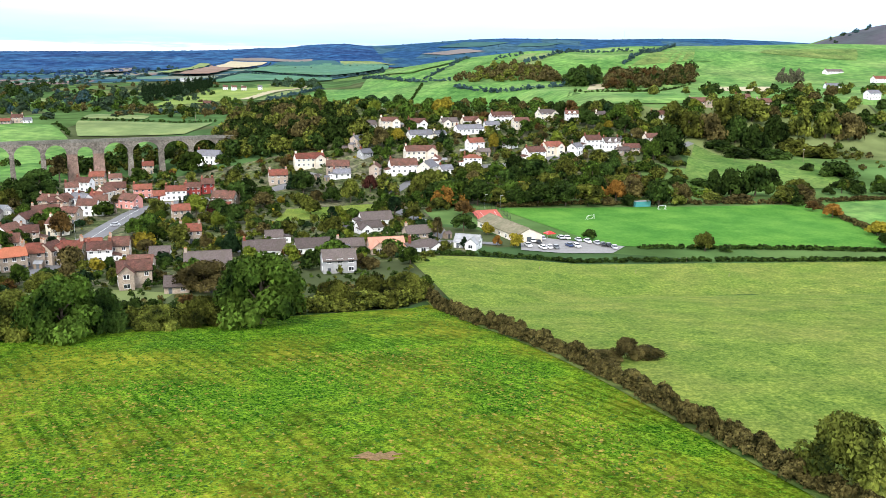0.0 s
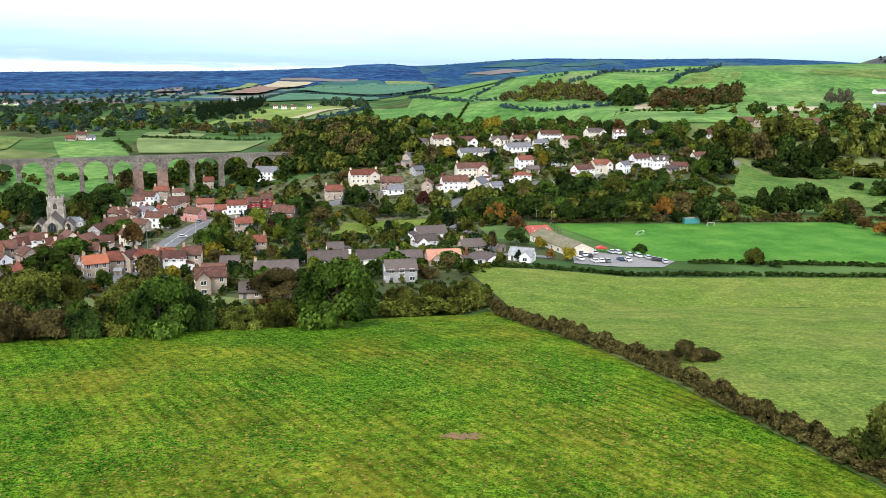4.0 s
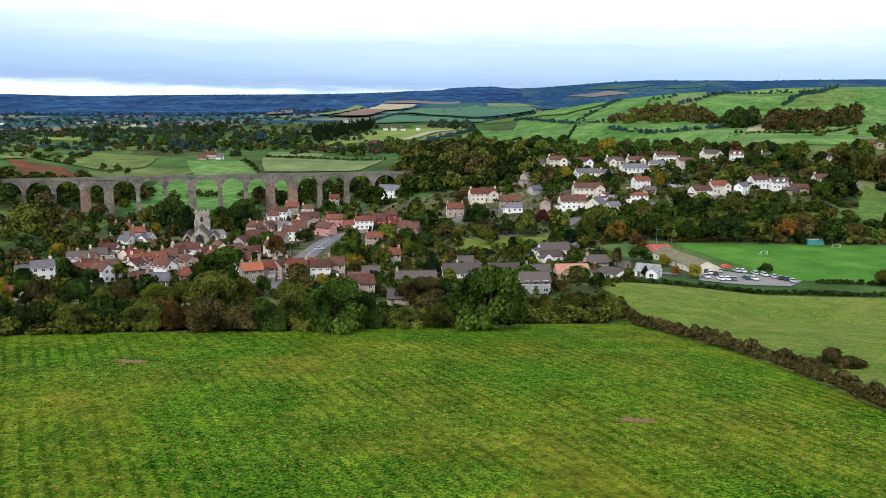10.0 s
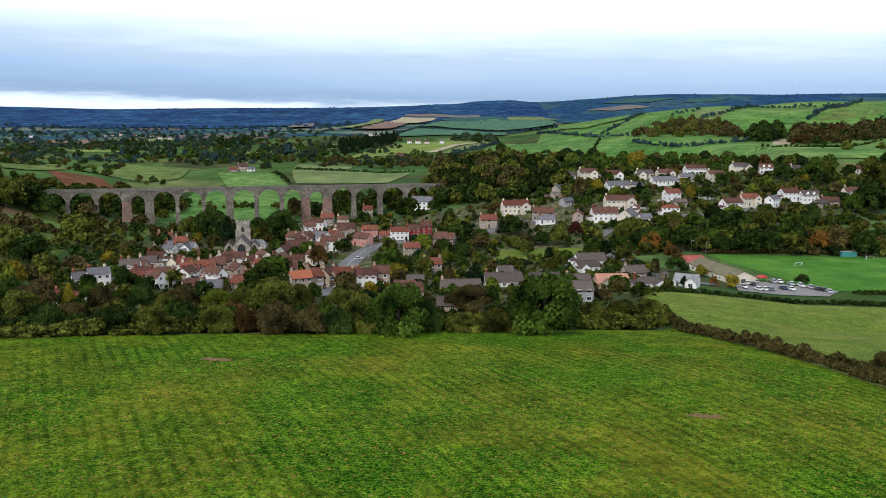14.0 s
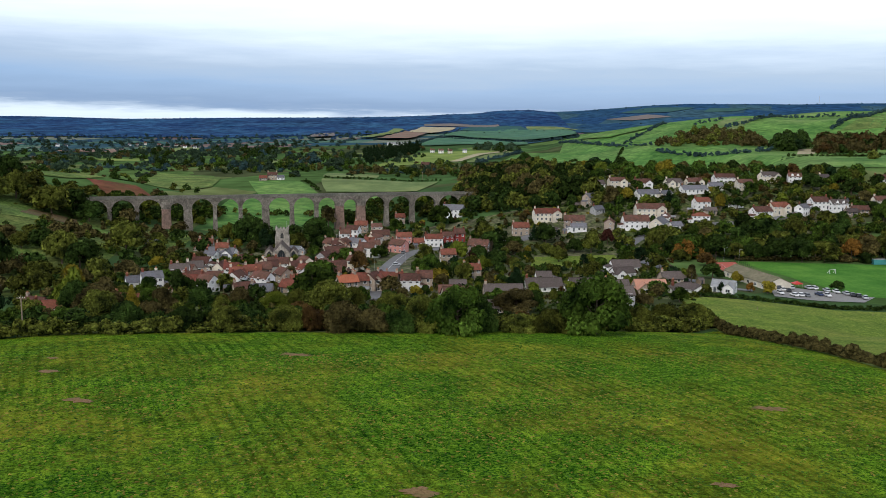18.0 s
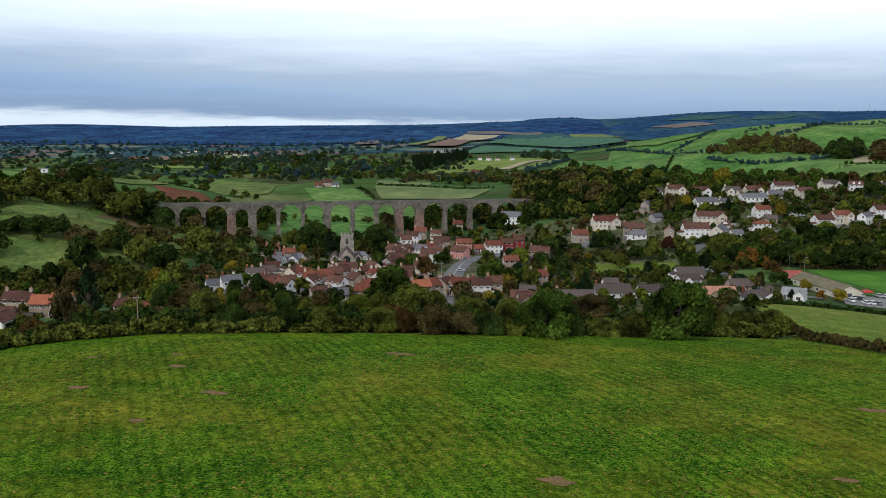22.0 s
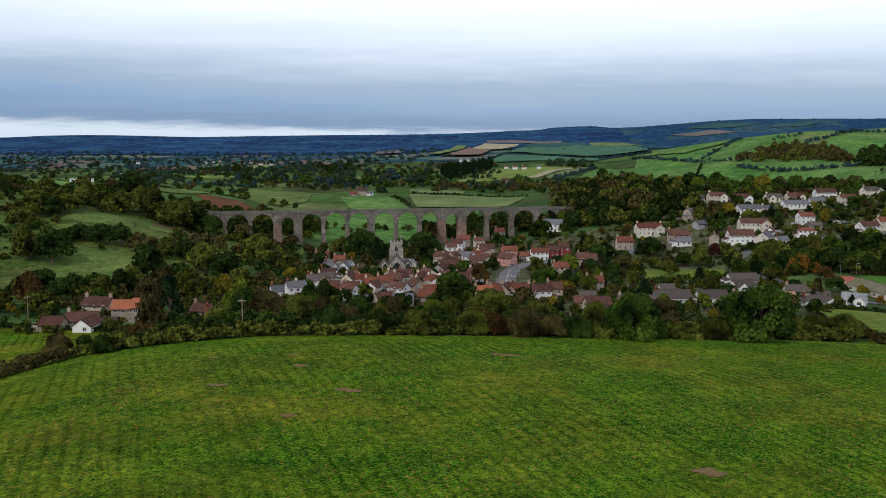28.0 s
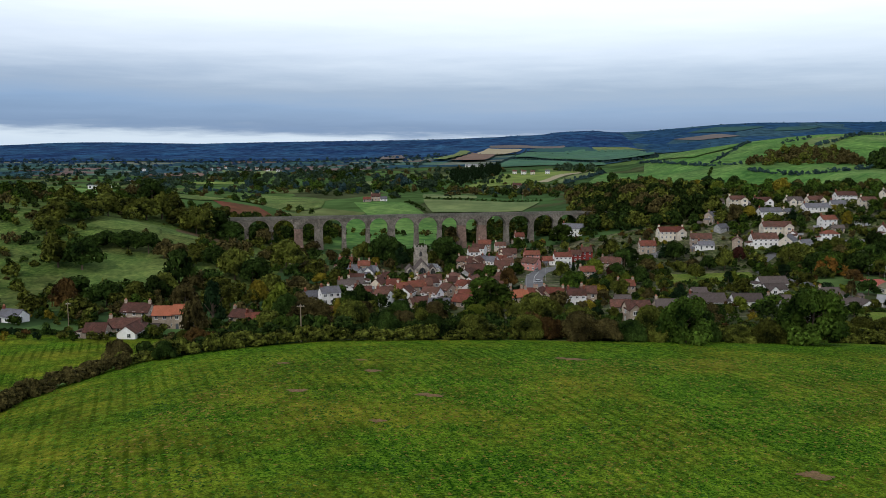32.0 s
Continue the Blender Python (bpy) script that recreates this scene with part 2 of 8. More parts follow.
PLOUGHED = surface("far_ploughed_earth", (0.19, 0.125, 0.098), (0.26, 0.175, 0.135), 0.05, 0.95, 0.0, (0.16, 0.12, 0.09), 0.01, 0.5, spec=0.02, mottle=((0.02, 0.8, 1.15),))
# greyed, bluish copies of far field colours, with distance haze painted in
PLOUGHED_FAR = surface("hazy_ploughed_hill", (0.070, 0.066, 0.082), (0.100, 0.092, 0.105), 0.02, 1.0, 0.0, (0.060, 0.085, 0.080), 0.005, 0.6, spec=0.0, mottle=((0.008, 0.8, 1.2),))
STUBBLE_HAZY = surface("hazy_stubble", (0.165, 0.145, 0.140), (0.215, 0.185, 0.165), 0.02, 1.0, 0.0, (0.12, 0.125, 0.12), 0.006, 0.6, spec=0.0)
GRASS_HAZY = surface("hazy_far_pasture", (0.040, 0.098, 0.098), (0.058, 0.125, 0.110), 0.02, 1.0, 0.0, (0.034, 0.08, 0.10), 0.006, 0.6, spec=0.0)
RED_EARTH = surface("red_earth_with_weeds", (0.125, 0.040, 0.020), (0.200, 0.066, 0.034), 0.12, 0.95, 0.2, (0.08, 0.09, 0.03), 0.03, 0.7, mottle=((0.05, 0.6, 1.2),))
BARE_SOIL = surface("bare_soil", (0.145, 0.084, 0.040), (0.30, 0.180, 0.088), 2.5, 0.95, 0.8, (0.12, 0.115, 0.04), 0.5, 0.5)
PLAIN = patchwork("farmland", [(0.060, 0.115, 0.038), (0.090, 0.150, 0.046), (0.050, 0.092, 0.034), (0.130, 0.160, 0.060), (0.075, 0.135, 0.042), (0.066, 0.082, 0.036)], 90)
# ridge and far hill: blue distance haze is put into the base colours
RIDGE = surface("hazed_wooded_ridge", (0.014, 0.050, 0.124), (0.040, 0.092, 0.186), 0.022, 1.0, 0.0, (0.036, 0.090, 0.140), 0.0026, 0.45, spec=0.0, stretch=(0.5, 1, 1), mottle=((0.006, 0.72, 1.25), (0.03, 0.65, 1.35)))
RIDGE_EAST = patchwork("hazed_hill_pasture", [(0.024, 0.066, 0.126), (0.034, 0.084, 0.128), (0.022, 0.062, 0.134), (0.042, 0.092, 0.122), (0.026, 0.070, 0.134)], 190, 30)
TUFT = foliage("grass_tufts", (0.034, 0.100, 0.006), (0.125, 0.205, 0.014), 0.9, 0.0)
TUFT_DRY = foliage("dry_yellow_tufts", (0.120, 0.095, 0.018), (0.240, 0.185, 0.040), 0.8, 0.0)
TUFT_WEED = foliage("dark_weed_tufts", (0.020, 0.055, 0.006), (0.050, 0.110, 0.016), 0.8, 0.0)
TUFT_PASTURE = foliage("pasture_tufts", (0.10, 0.150, 0.016), (0.20, 0.25, 0.036), 0.65, 0.0)
# field colours of the far plain, already tinted with haze
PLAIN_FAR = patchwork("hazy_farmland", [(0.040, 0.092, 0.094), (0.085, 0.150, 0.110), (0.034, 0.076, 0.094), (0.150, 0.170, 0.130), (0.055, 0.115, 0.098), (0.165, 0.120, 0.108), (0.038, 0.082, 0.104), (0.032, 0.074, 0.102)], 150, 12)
GARDEN = surface("garden_ground", (0.040, 0.065, 0.020), (0.105, 0.125, 0.042), 0.5, 0.95, 0.4, (0.19, 0.165, 0.12), 0.09, 0.75, spec=0.02, mottle=((0.12, 0.55, 1.3), (0.5, 0.6, 1.3)))

LEAF_DARK = foliage("leaves_dark_green", (0.0036, 0.0090, 0.0022), (0.042, 0.071, 0.013), 0.85)
LEAF_GREEN = foliage("leaves_green", (0.0042, 0.0105, 0.0020), (0.064, 0.104, 0.014), 0.85)
LEAF_OLIVE = foliage("leaves_olive", (0.0080, 0.0120, 0.0028), (0.130, 0.142, 0.023), 0.85)
LEAF_YELLOW = foliage("leaves_yellow", (0.1094, 0.0935, 0.0095), (0.2387, 0.1854, 0.0214), 0.5, 0.3)
LEAF_ORANGE = foliage("leaves_orange", (0.1094, 0.0553, 0.0109), (0.2387, 0.1133, 0.0231), 0.5, 0.3)
LEAF_RUSSET = foliage("leaves_russet", (0.022, 0.013, 0.005), (0.105, 0.060, 0.018), 0.6, 0.3)
LEAF_COPPER = foliage("leaves_copper", (0.0245, 0.0085, 0.0068), (0.0530, 0.0185, 0.0132), 0.4, 0.3)
LEAF_BROWN = foliage("leaves_brown_twigs", (0.013, 0.0118, 0.0044), (0.122, 0.098, 0.033), 0.7, 0.3)
LEAF_CONIFER = foliage("needles_dark", (0.0042, 0.0115, 0.0042), (0.02, 0.04, 0.014), 0.5, 0.3)
LEAF_HEDGE = foliage("hedge_leaves", (0.0135, 0.0140, 0.0045), (0.112, 0.092, 0.030), 0.8, 0.2)
# far leaves, shifted slightly to blue as painted haze
LEAF_FAR = foliage("hazed_wood_leaves", (0.015, 0.033, 0.021), (0.050, 0.076, 0.038), 0.6, 0.3)
LEAF_POPLAR = foliage("bare_poplar_twigs", (0.0438, 0.0467, 0.0286), (0.1167, 0.1081, 0.0659), 0.5, 0.2)
# the blue here is distance haze mixed into the leaf colour
LEAF_RIDGE = foliage("hazed_ridge_leaves", (0.016, 0.044, 0.094), (0.034, 0.074, 0.140), 0.4, 0.3)
LEAF_LIME = foliage("leaves_lime", (0.042, 0.06, 0.006), (0.135, 0.16, 0.02), 0.5, 0.3)
# blue-green with haze painted in, for hedges far out on the plain
LEAF_PLAIN = foliage("hazed_hedge_leaves", (0.024, 0.054, 0.058), (0.046, 0.084, 0.080), 0.6, 0.3)
BARK = surface("bark", (0.07, 0.05, 0.035), (0.14, 0.11, 0.08), 3.0, 0.95, 0.6, stretch=(1, 1, 0.2))

STONE = surface("grey_viaduct_stone", (0.140, 0.122, 0.102), (0.325, 0.288, 0.243), 1.2, 0.9, 0.5, (0.075, 0.063, 0.052), 0.11, 0.75, by_piece=0.1, mottle=((0.4, 0.65, 1.2),))
STONE_DARK = surface("stained_parapet_stone", (0.14, 0.13, 0.11), (0.25, 0.235, 0.20), 1.1, 0.9, 0.5, (0.06, 0.065, 0.05), 0.15, 0.6)
STONE_RED = surface("red_pier_stone", (0.19, 0.118, 0.094), (0.36, 0.235, 0.19), 1.3, 0.9, 0.5, (0.11, 0.085, 0.07), 0.12, 0.7, mottle=((0.4, 0.7, 1.15),))
STONE_CHURCH = surface("pale_church_stone", (0.30, 0.265, 0.225), (0.52, 0.47, 0.40), 1.5, 0.9, 0.4, (0.15, 0.135, 0.115), 0.25, 0.65, mottle=((0.6, 0.7, 1.15),))
WALL_WHITE = surface("white_render", (0.74, 0.73, 0.71), (0.86, 0.85, 0.84), 0.8, 0.85, 0.15, (0.62, 0.60, 0.56), 0.25, 0.4, by_thing=0.08)
WALL_CREAM = surface("cream_render", (0.60, 0.54, 0.44), (0.72, 0.66, 0.55), 0.8, 0.85, 0.15, (0.50, 0.45, 0.37), 0.25, 0.5, by_thing=0.15)
WALL_STONE = surface("house_stone", (0.30, 0.235, 0.185), (0.48, 0.40, 0.32), 2.2, 0.9, 0.4, (0.24, 0.19, 0.15), 0.3, 0.6, by_thing=0.2)
WALL_PINK = surface("pink_render", (0.52, 0.23, 0.20), (0.62, 0.30, 0.26), 0.8, 0.85, 0.15, (0.44, 0.21, 0.18), 0.25, 0.5)
WALL_RED = surface("dark_red_render", (0.25, 0.035, 0.03), (0.32, 0.055, 0.045), 0.8, 0.85, 0.15, (0.20, 0.04, 0.035), 0.25, 0.5)
WALL_BLUE = surface("blue_render", (0.10, 0.18, 0.42), (0.15, 0.25, 0.52), 0.8, 0.85, 0.15, (0.09, 0.15, 0.33), 0.25, 0.5)
WALL_GREY = surface("grey_render", (0.30, 0.30, 0.30), (0.40, 0.40, 0.40), 0.8, 0.85, 0.2, (0.25, 0.25, 0.25), 0.25, 0.5)
ROOF_BROWN = surface("brown_clay_tiles", (0.075, 0.036, 0.029), (0.180, 0.080, 0.060), 2.5, 0.85, 0.5, (0.085, 0.058, 0.045), 0.4, 0.6, by_thing=0.35, mottle=((0.5, 0.7, 1.2),))
ROOF_RED = surface("red_clay_tiles", (0.130, 0.044, 0.032), (0.260, 0.082, 0.056), 2.5, 0.85, 0.5, (0.13, 0.062, 0.043), 0.4, 0.6, by_thing=0.3, mottle=((0.5, 0.7, 1.2),))
ROOF_ORANGE = surface("orange_pantiles", (0.34, 0.105, 0.058), (0.46, 0.160, 0.088), 2.5, 0.85, 0.5, (0.28, 0.11, 0.06), 0.35, 0.6)
ROOF_SALMON = surface("salmon_roof_tiles", (0.44, 0.22, 0.155), (0.53, 0.28, 0.20), 2.5, 0.85, 0.4, (0.42, 0.19, 0.12), 0.35, 0.5)
ROOF_SLATE = surface("grey_slates", (0.095, 0.095, 0.108), (0.190, 0.190, 0.210), 2.5, 0.7, 0.4, (0.10, 0.09, 0.08), 0.4, 0.6, by_thing=0.3)
ROOF_DARK = surface("dark_brown_concrete_tiles", (0.072, 0.056, 0.052), (0.142, 0.114, 0.106), 2.5, 0.85, 0.4, (0.08, 0.07, 0.055), 0.4, 0.6, by_thing=0.3)
ROOF_METAL = surface("pale_sheet_roof", (0.24, 0.245, 0.25), (0.36, 0.365, 0.37), 0.6, 0.6, 0.1, (0.22, 0.215, 0.20), 0.2, 0.5, metal=0.1)
ROOF_MOSS = surface("mossy_sheet_roof", (0.15, 0.135, 0.085), (0.24, 0.21, 0.14), 0.6, 0.9, 0.2, (0.12, 0.13, 0.07), 0.2, 0.6)
FRAME_WHITE = surface("white_window_paint", (0.72, 0.72, 0.71), (0.80, 0.80, 0.79), 4.0, 0.5, 0.0)
DOOR_PAINT = surface("dark_door_paint", (0.05, 0.06, 0.07), (0.09, 0.10, 0.11), 3.0, 0.5, 0.0, by_thing=0.6)
CLAY_POT = surface("chimney_clay", (0.38, 0.17, 0.09), (0.48, 0.23, 0.13), 4.0, 0.9, 0.1)
ASPHALT = surface("worn_asphalt", (0.15, 0.15, 0.152), (0.21, 0.21, 0.212), 0.8, 0.9, 0.2, (0.125, 0.125, 0.128), 0.1, 0.6)
GRAVEL = surface("pale_gravel", (0.20, 0.195, 0.19), (0.29, 0.285, 0.275), 0.9, 0.95, 0.3, (0.24, 0.23, 0.21), 0.1, 0.6)
COURT_RED = surface("red_court_surface", (0.42, 0.10, 0.075), (0.50, 0.14, 0.10), 0.6, 0.9, 0.0, (0.36, 0.10, 0.08), 0.2, 0.4)
PAINT_LINE = surface("white_line_paint", (0.68, 0.68, 0.66), (0.78, 0.78, 0.76), 2.0, 0.8, 0.0)
TEAL = surface("teal_sheet_metal", (0.05, 0.24, 0.24), (0.08, 0.31, 0.30), 0.8, 0.6, 0.0, (0.06, 0.20, 0.20), 0.4, 0.4)
TIMBER = surface("weathered_timber", (0.17, 0.13, 0.09), (0.28, 0.22, 0.16), 3.0, 0.9, 0.3, stretch=(1, 1, 0.2))
STEEL = surface("galvanised_steel", (0.42, 0.43, 0.44), (0.55, 0.56, 0.57), 3.0, 0.45, 0.0, metal=0.7)
RUBBER = surface("black_rubber", (0.015, 0.015, 0.015), (0.03, 0.03, 0.03), 5.0, 0.8, 0.0)


def paint(name, colour):
    return surface(name, tuple(c * 0.9 for c in colour), colour, 1.0, 0.3, 0.0, spec=0.5)


CAR_PAINTS = [paint("white_car_paint", (0.75, 0.75, 0.75)), paint("silver_car_paint", (0.45, 0.46, 0.48)), paint("dark_blue_car_paint", (0.03, 0.05, 0.12)), paint("black_car_paint", (0.02, 0.02, 0.022)), paint("red_car_paint", (0.55, 0.03, 0.02)), paint("grey_car_paint", (0.17, 0.18, 0.19))]
GLASS = bpy.data.materials.new("window_glass")
GLASS.use_nodes = True
glass_shader = GLASS.node_tree.nodes["Principled BSDF"]
for key, value in (("Base Color", (0.025, 0.03, 0.035, 1)), ("Roughness", 0.06), ("Specular IOR Level", 0.6)):
    glass_shader.inputs[key].default_value = value

def step(a, b, v):
    """Smooth step from 0 at a to 1 at b."""
    k = np.clip((v - a) / (b - a), 0.0, 1.0)
    return k * k * (3 - 2 * k)


def bump(x, y, cx, cy, rx, ry, turn=0.0):
    """A round hill of height 1."""
    c, s = math.cos(radians(turn)), math.sin(radians(turn))
    u, v = (x - cx) * c + (y - cy) * s, (y - cy) * c - (x - cx) * s
    return np.exp(-((u / rx) ** 2 + (v / ry) ** 2))


def ground_z(x, y):
    """The lie of the land: the near hill, the valley with the village, the slopes behind it, the plain and the far ridges."""
    x, y = np.asarray(x, float), np.asarray(y, float)
    # near hill, on which the two big fields lie
    near = 30.6 - 0.03 * (x + 60) - 0.00071 * np.maximum(0, y - 60) ** 2 - 0.0018 * np.maximum(0, -110 - x) ** 2
    near = np.maximum(near, -60)
    # valley floor falling towards the church, level at the sports field
    low = 0.065 * np.maximum(0, 410 - y) * (1 - step(40, 110, x)) + 6.0 * step(30, 100, x) * (1 - step(395, 430, y))
    low = np.minimum(low, 16)
    soft = 6.0
    top = np.maximum(near, low)
    z = top + soft * np.log(np.exp((near - top) / soft) + np.exp((low - top) / soft)) - soft * 0.69 * np.exp(-np.abs(near - low) / soft)
    # village slope and the spur behind it
    east = step(235, 285, x)
    z = z + 37 * step(395, 590, y) * step(-70, 90, x) * (1 - 0.9 * step(640, 900, y)) * (1 - east)
    z = z + 8 * step(440, 560, y) * bump(x, y, -10, 570, 70, 90)
    # green coombe east of the sports field, steep wooded bank behind it
    z = z + east * (10 * step(370, 500, y) + 34 * step(525, 650, y)) * (1 - step(700, 1100, y)) + 20 * step(420, 1100, x) * step(350, 900, y)
    # scrub-covered hill west of the village: a spur towards the church, higher ground behind
    z = z + 17.3 * bump(x, y, -300, 395, 75, 45, -10) + 10.7 * bump(x, y, -210, 352, 38, 30, -20) + 9.9 * bump(x, y, -330, 330, 110, 40)
    z = z + 15.8 * bump(x, y, -320, 545, 75, 75) + 19.8 * bump(x, y, -420, 600, 120, 110) + 9.6 * bump(x, y, -280, 625, 60, 50)
    z = z + 26.7 * bump(x, y, -430, 420, 120, 90) + 22.7 * bump(x, y, -500, 560, 160, 140) + 11 * bump(x, y, -320, 470, 70, 60) + 6.5 * bump(x, y, -250, 410, 40, 40)
    # plain behind the viaduct, lower in the west
    low_west, low_far = 1 - step(-900, -200, x), 1 - step(-700, 100, x)
    z = z + 15 * step(540, 820, y) * (1 - step(0, 200, x)) * (1 - 0.6 * low_west) + 14 * step(800, 1900, y) * (1 - low_far)
    z = z + (14 * low_far + 9 * low_west) * step(3000, 4300, y)
    # broad back of the north-eastern hill
    z = z + 36 * step(40, 330, x) * step(700, 1100, y) * (1 - 0.4 * step(1350, 2300, y)) - 11 * step(420, 520, x) * step(1150, 1250, y)
    # long hill in the north-east
    z = z + 58 * step(60, 620, x) * step(850, 1330, y) * (1 - step(1330, 2000, y)) - 0.016 * np.maximum(0, x - 620) * step(900, 1300, y) * (1 - step(1500, 2400, y))
    # bare hill behind the crest in the far east
    z = z + 130 * bump(x, y, 1640, 1950, 330, 330)
    # far ridges
    z = z + (47 + 0.012 * x) * step(3000, 4300, y)
    z = z + 34 * bump(x, y, 1180, 4200, 520, 700) + 44 * bump(x, y, 2250, 4200, 800, 700) + 22 * bump(x, y, 250, 4300, 480, 500) + 10 * bump(x, y, -900, 4300, 900, 500) + 26 * bump(x, y, -2500, 4860, 620, 170) + 13 * step(-100, 500, x) * step(3000, 4300, y)
    z = z + 1.2 * np.sin(x / 61.0 + 1) * np.sin(y / 47.0) * step(250, 500, y)
    return z

# ---- mesh helpers ----
def mesh_of(name, verts, faces, material=None, smooth=False):
    me = bpy.data.meshes.new(name)
    me.from_pydata(verts if isinstance(verts, list) else verts.tolist(), [], faces if isinstance(faces, list) else faces.tolist())
    if material:
        me.materials.append(material)
    if smooth:
        me.polygons.foreach_set("use_smooth", [True] * len(me.polygons))
    me.update()
    return me


def part(name, bm, material, parent=None, label="", m=None):
    """Links a bmesh, or a mesh that is shared, as one object under its thing."""
    if isinstance(bm, bmesh.types.BMesh):
        bmesh.ops.recalc_face_normals(bm, faces=bm.faces)
        me = bpy.data.meshes.new(name)
        bm.to_mesh(me)
        bm.free()
        me.materials.append(material)
    else:
        me = bm
    ob = new(name, me)
    if parent:
        ob.parent = parent
    if m is not None:
        ob.matrix_basis = m
    return tagged(ob, label)


def add_box(bm, x0, x1, y0, y1, z0, z1, m=None):
    vs = [bm.verts.new(m @ Vector(p) if m is not None else p) for p in ((x0, y0, z0), (x1, y0, z0), (x1, y1, z0), (x0, y1, z0), (x0, y0, z1), (x1, y0, z1), (x1, y1, z1), (x0, y1, z1))]
    for f in ((0, 3, 2, 1), (4, 5, 6, 7), (0, 1, 5, 4), (1, 2, 6, 5), (2, 3, 7, 6), (3, 0, 4, 7)):
        bm.faces.new([vs[i] for i in f])


def add_prism(bm, points, y0, y1):
    """Extrudes an outline in x and z from y0 to y1."""
    a, b = [bm.verts.new((x, y0, z)) for x, z in points], [bm.verts.new((x, y1, z)) for x, z in points]
    k = len(points)
    bm.faces.new(a)
    bm.faces.new(b[::-1])
    for i in range(k):
        bm.faces.new((a[i], b[i], b[(i + 1) % k], a[(i + 1) % k]))


def add_tube(bm, a, b, r0, r1, sides=6):
    a, b = Vector(a), Vector(b)
    q = (b - a).to_track_quat("Z", "Y")
    rings = [[bm.verts.new(p + q @ Vector((r * math.cos(i * math.tau / sides), r * math.sin(i * math.tau / sides), 0))) for i in range(sides)] for p, r in ((a, r0), (b, r1))]
    for i in range(sides):
        bm.faces.new((rings[0][i], rings[0][(i + 1) % sides], rings[1][(i + 1) % sides], rings[1][i]))
    bm.faces.new(rings[0][::-1])
    bm.faces.new(rings[1])


def on_ground(x, y):
    return float(ground_z(x, y))


def thing(name, x, y, turn=0.0, z=None):
    ob = new(name)
    ob.empty_display_size = 0.5
    ob.matrix_basis = pose(x, y, on_ground(x, y) if z is None else z, 0, 0, turn)
    return ob


# ---- ground: one sheet to the far ridge ----
def spread(start, pieces):
    """Grid lines from start: (to, spacing) after (to, spacing)."""
    out = [start]
    for to, spacing in pieces:
        k = max(1, round((to - out[-1]) / spacing))
        out += list(np.linspace(out[-1], to, k + 1)[1:])
    return np.array(out)


gx = spread(-3200, [(-1200, 80), (-500, 25), (-240, 9), (300, 5), (520, 9), (1200, 22), (3600, 80)])
gy = spread(-400, [(0, 40), (40, 8), (260, 4), (640, 6), (1500, 16), (3000, 40), (4880, 45)])
mx, my = np.meshgrid(gx, gy)
gv = np.stack([mx, my, ground_z(mx, my)], -1).reshape(-1, 3)
gi = np.arange(len(gx) * len(gy)).reshape(len(gy), len(gx))
gf = np.stack([gi[:-1, :-1], gi[:-1, 1:], gi[1:, 1:], gi[1:, :-1]], -1).reshape(-1, 4)
ground = new("ground", mesh_of("ground", gv, gf, PLAIN, True))
tagged(ground, "rolling green valley ground with hedged countryside reaching to far hills", "ground", kind="structure")


def patch(name, corners, material, lift, label, category="field", step_m=6.0, wobble=0.0, rounded=0.0):
    """A four-cornered piece of land or paving, laid on the lie of the land."""
    a, b, c, d = [np.array(p, float) for p in corners]
    nu = int(min(90, max(2, max(np.linalg.norm(b - a), np.linalg.norm(c - d)) / step_m)))
    nv = int(min(90, max(2, max(np.linalg.norm(d - a), np.linalg.norm(c - b)) / step_m)))
    u, v = np.meshgrid(np.linspace(0, 1, nu + 1), np.linspace(0, 1, nv + 1))
    if rounded:
        # draw the corners in, unevenly
        su, sv = 2 * u - 1, 2 * v - 1
        k = rounded * (1 + 0.35 * np.sin(7 * u + 3 * v) * np.cos(5 * v - 2 * u))
        u, v = 0.5 + su * (1 - k * sv**2 * 0.3) / 2, 0.5 + sv * (1 - k * su**2 * 0.3) / 2
    p = a * ((1 - u) * (1 - v))[..., None] + b * (u * (1 - v))[..., None] + c * (u * v)[..., None] + d * ((1 - u) * v)[..., None]
    if wobble:
        p = p + wobble * np.stack([np.sin(p[..., 1] / 23 + 1.3), np.sin(p[..., 0] / 19)], -1)
    z = ground_z(p[..., 0], p[..., 1]) + lift
    verts = np.concatenate([p, z[..., None]], -1).reshape(-1, 3)
    i = np.arange(len(verts)).reshape(nv + 1, nu + 1)
    faces = np.stack([i[:-1, :-1], i[:-1, 1:], i[1:, 1:], i[1:, :-1]], -1).reshape(-1, 4)
    ob = new(name, mesh_of(name, verts, faces, material, True))
    return tagged(ob, label, category, kind="structure")


def ribbon(name, points, width, material, lift, label, category="road"):
    """A road or path along points, laid on the land."""
    pts = [np.array(p, float) for p in points]
    line = []
    for a, b in zip(pts, pts[1:]):
        k = max(1, int(np.linalg.norm(b - a) / 6))
        line += [a + (b - a) * i / k for i in range(k)]
    line.append(pts[-1])
    line = np.array(line)
    for _ in range(3):
        line[1:-1] = (line[:-2] + line[1:-1] * 2 + line[2:]) / 4
    way = np.gradient(line, axis=0)
    way /= np.linalg.norm(way, axis=1)[:, None]
    side = np.stack([-way[:, 1], way[:, 0]], -1) * width / 2
    rows = np.stack([line + side, line + side / 3, line - side / 3, line - side], 1)
    z = ground_z(rows[..., 0], rows[..., 1]) + lift
    verts = np.concatenate([rows, z[..., None]], -1).reshape(-1, 3)
    i = np.arange(len(verts)).reshape(len(line), 4)
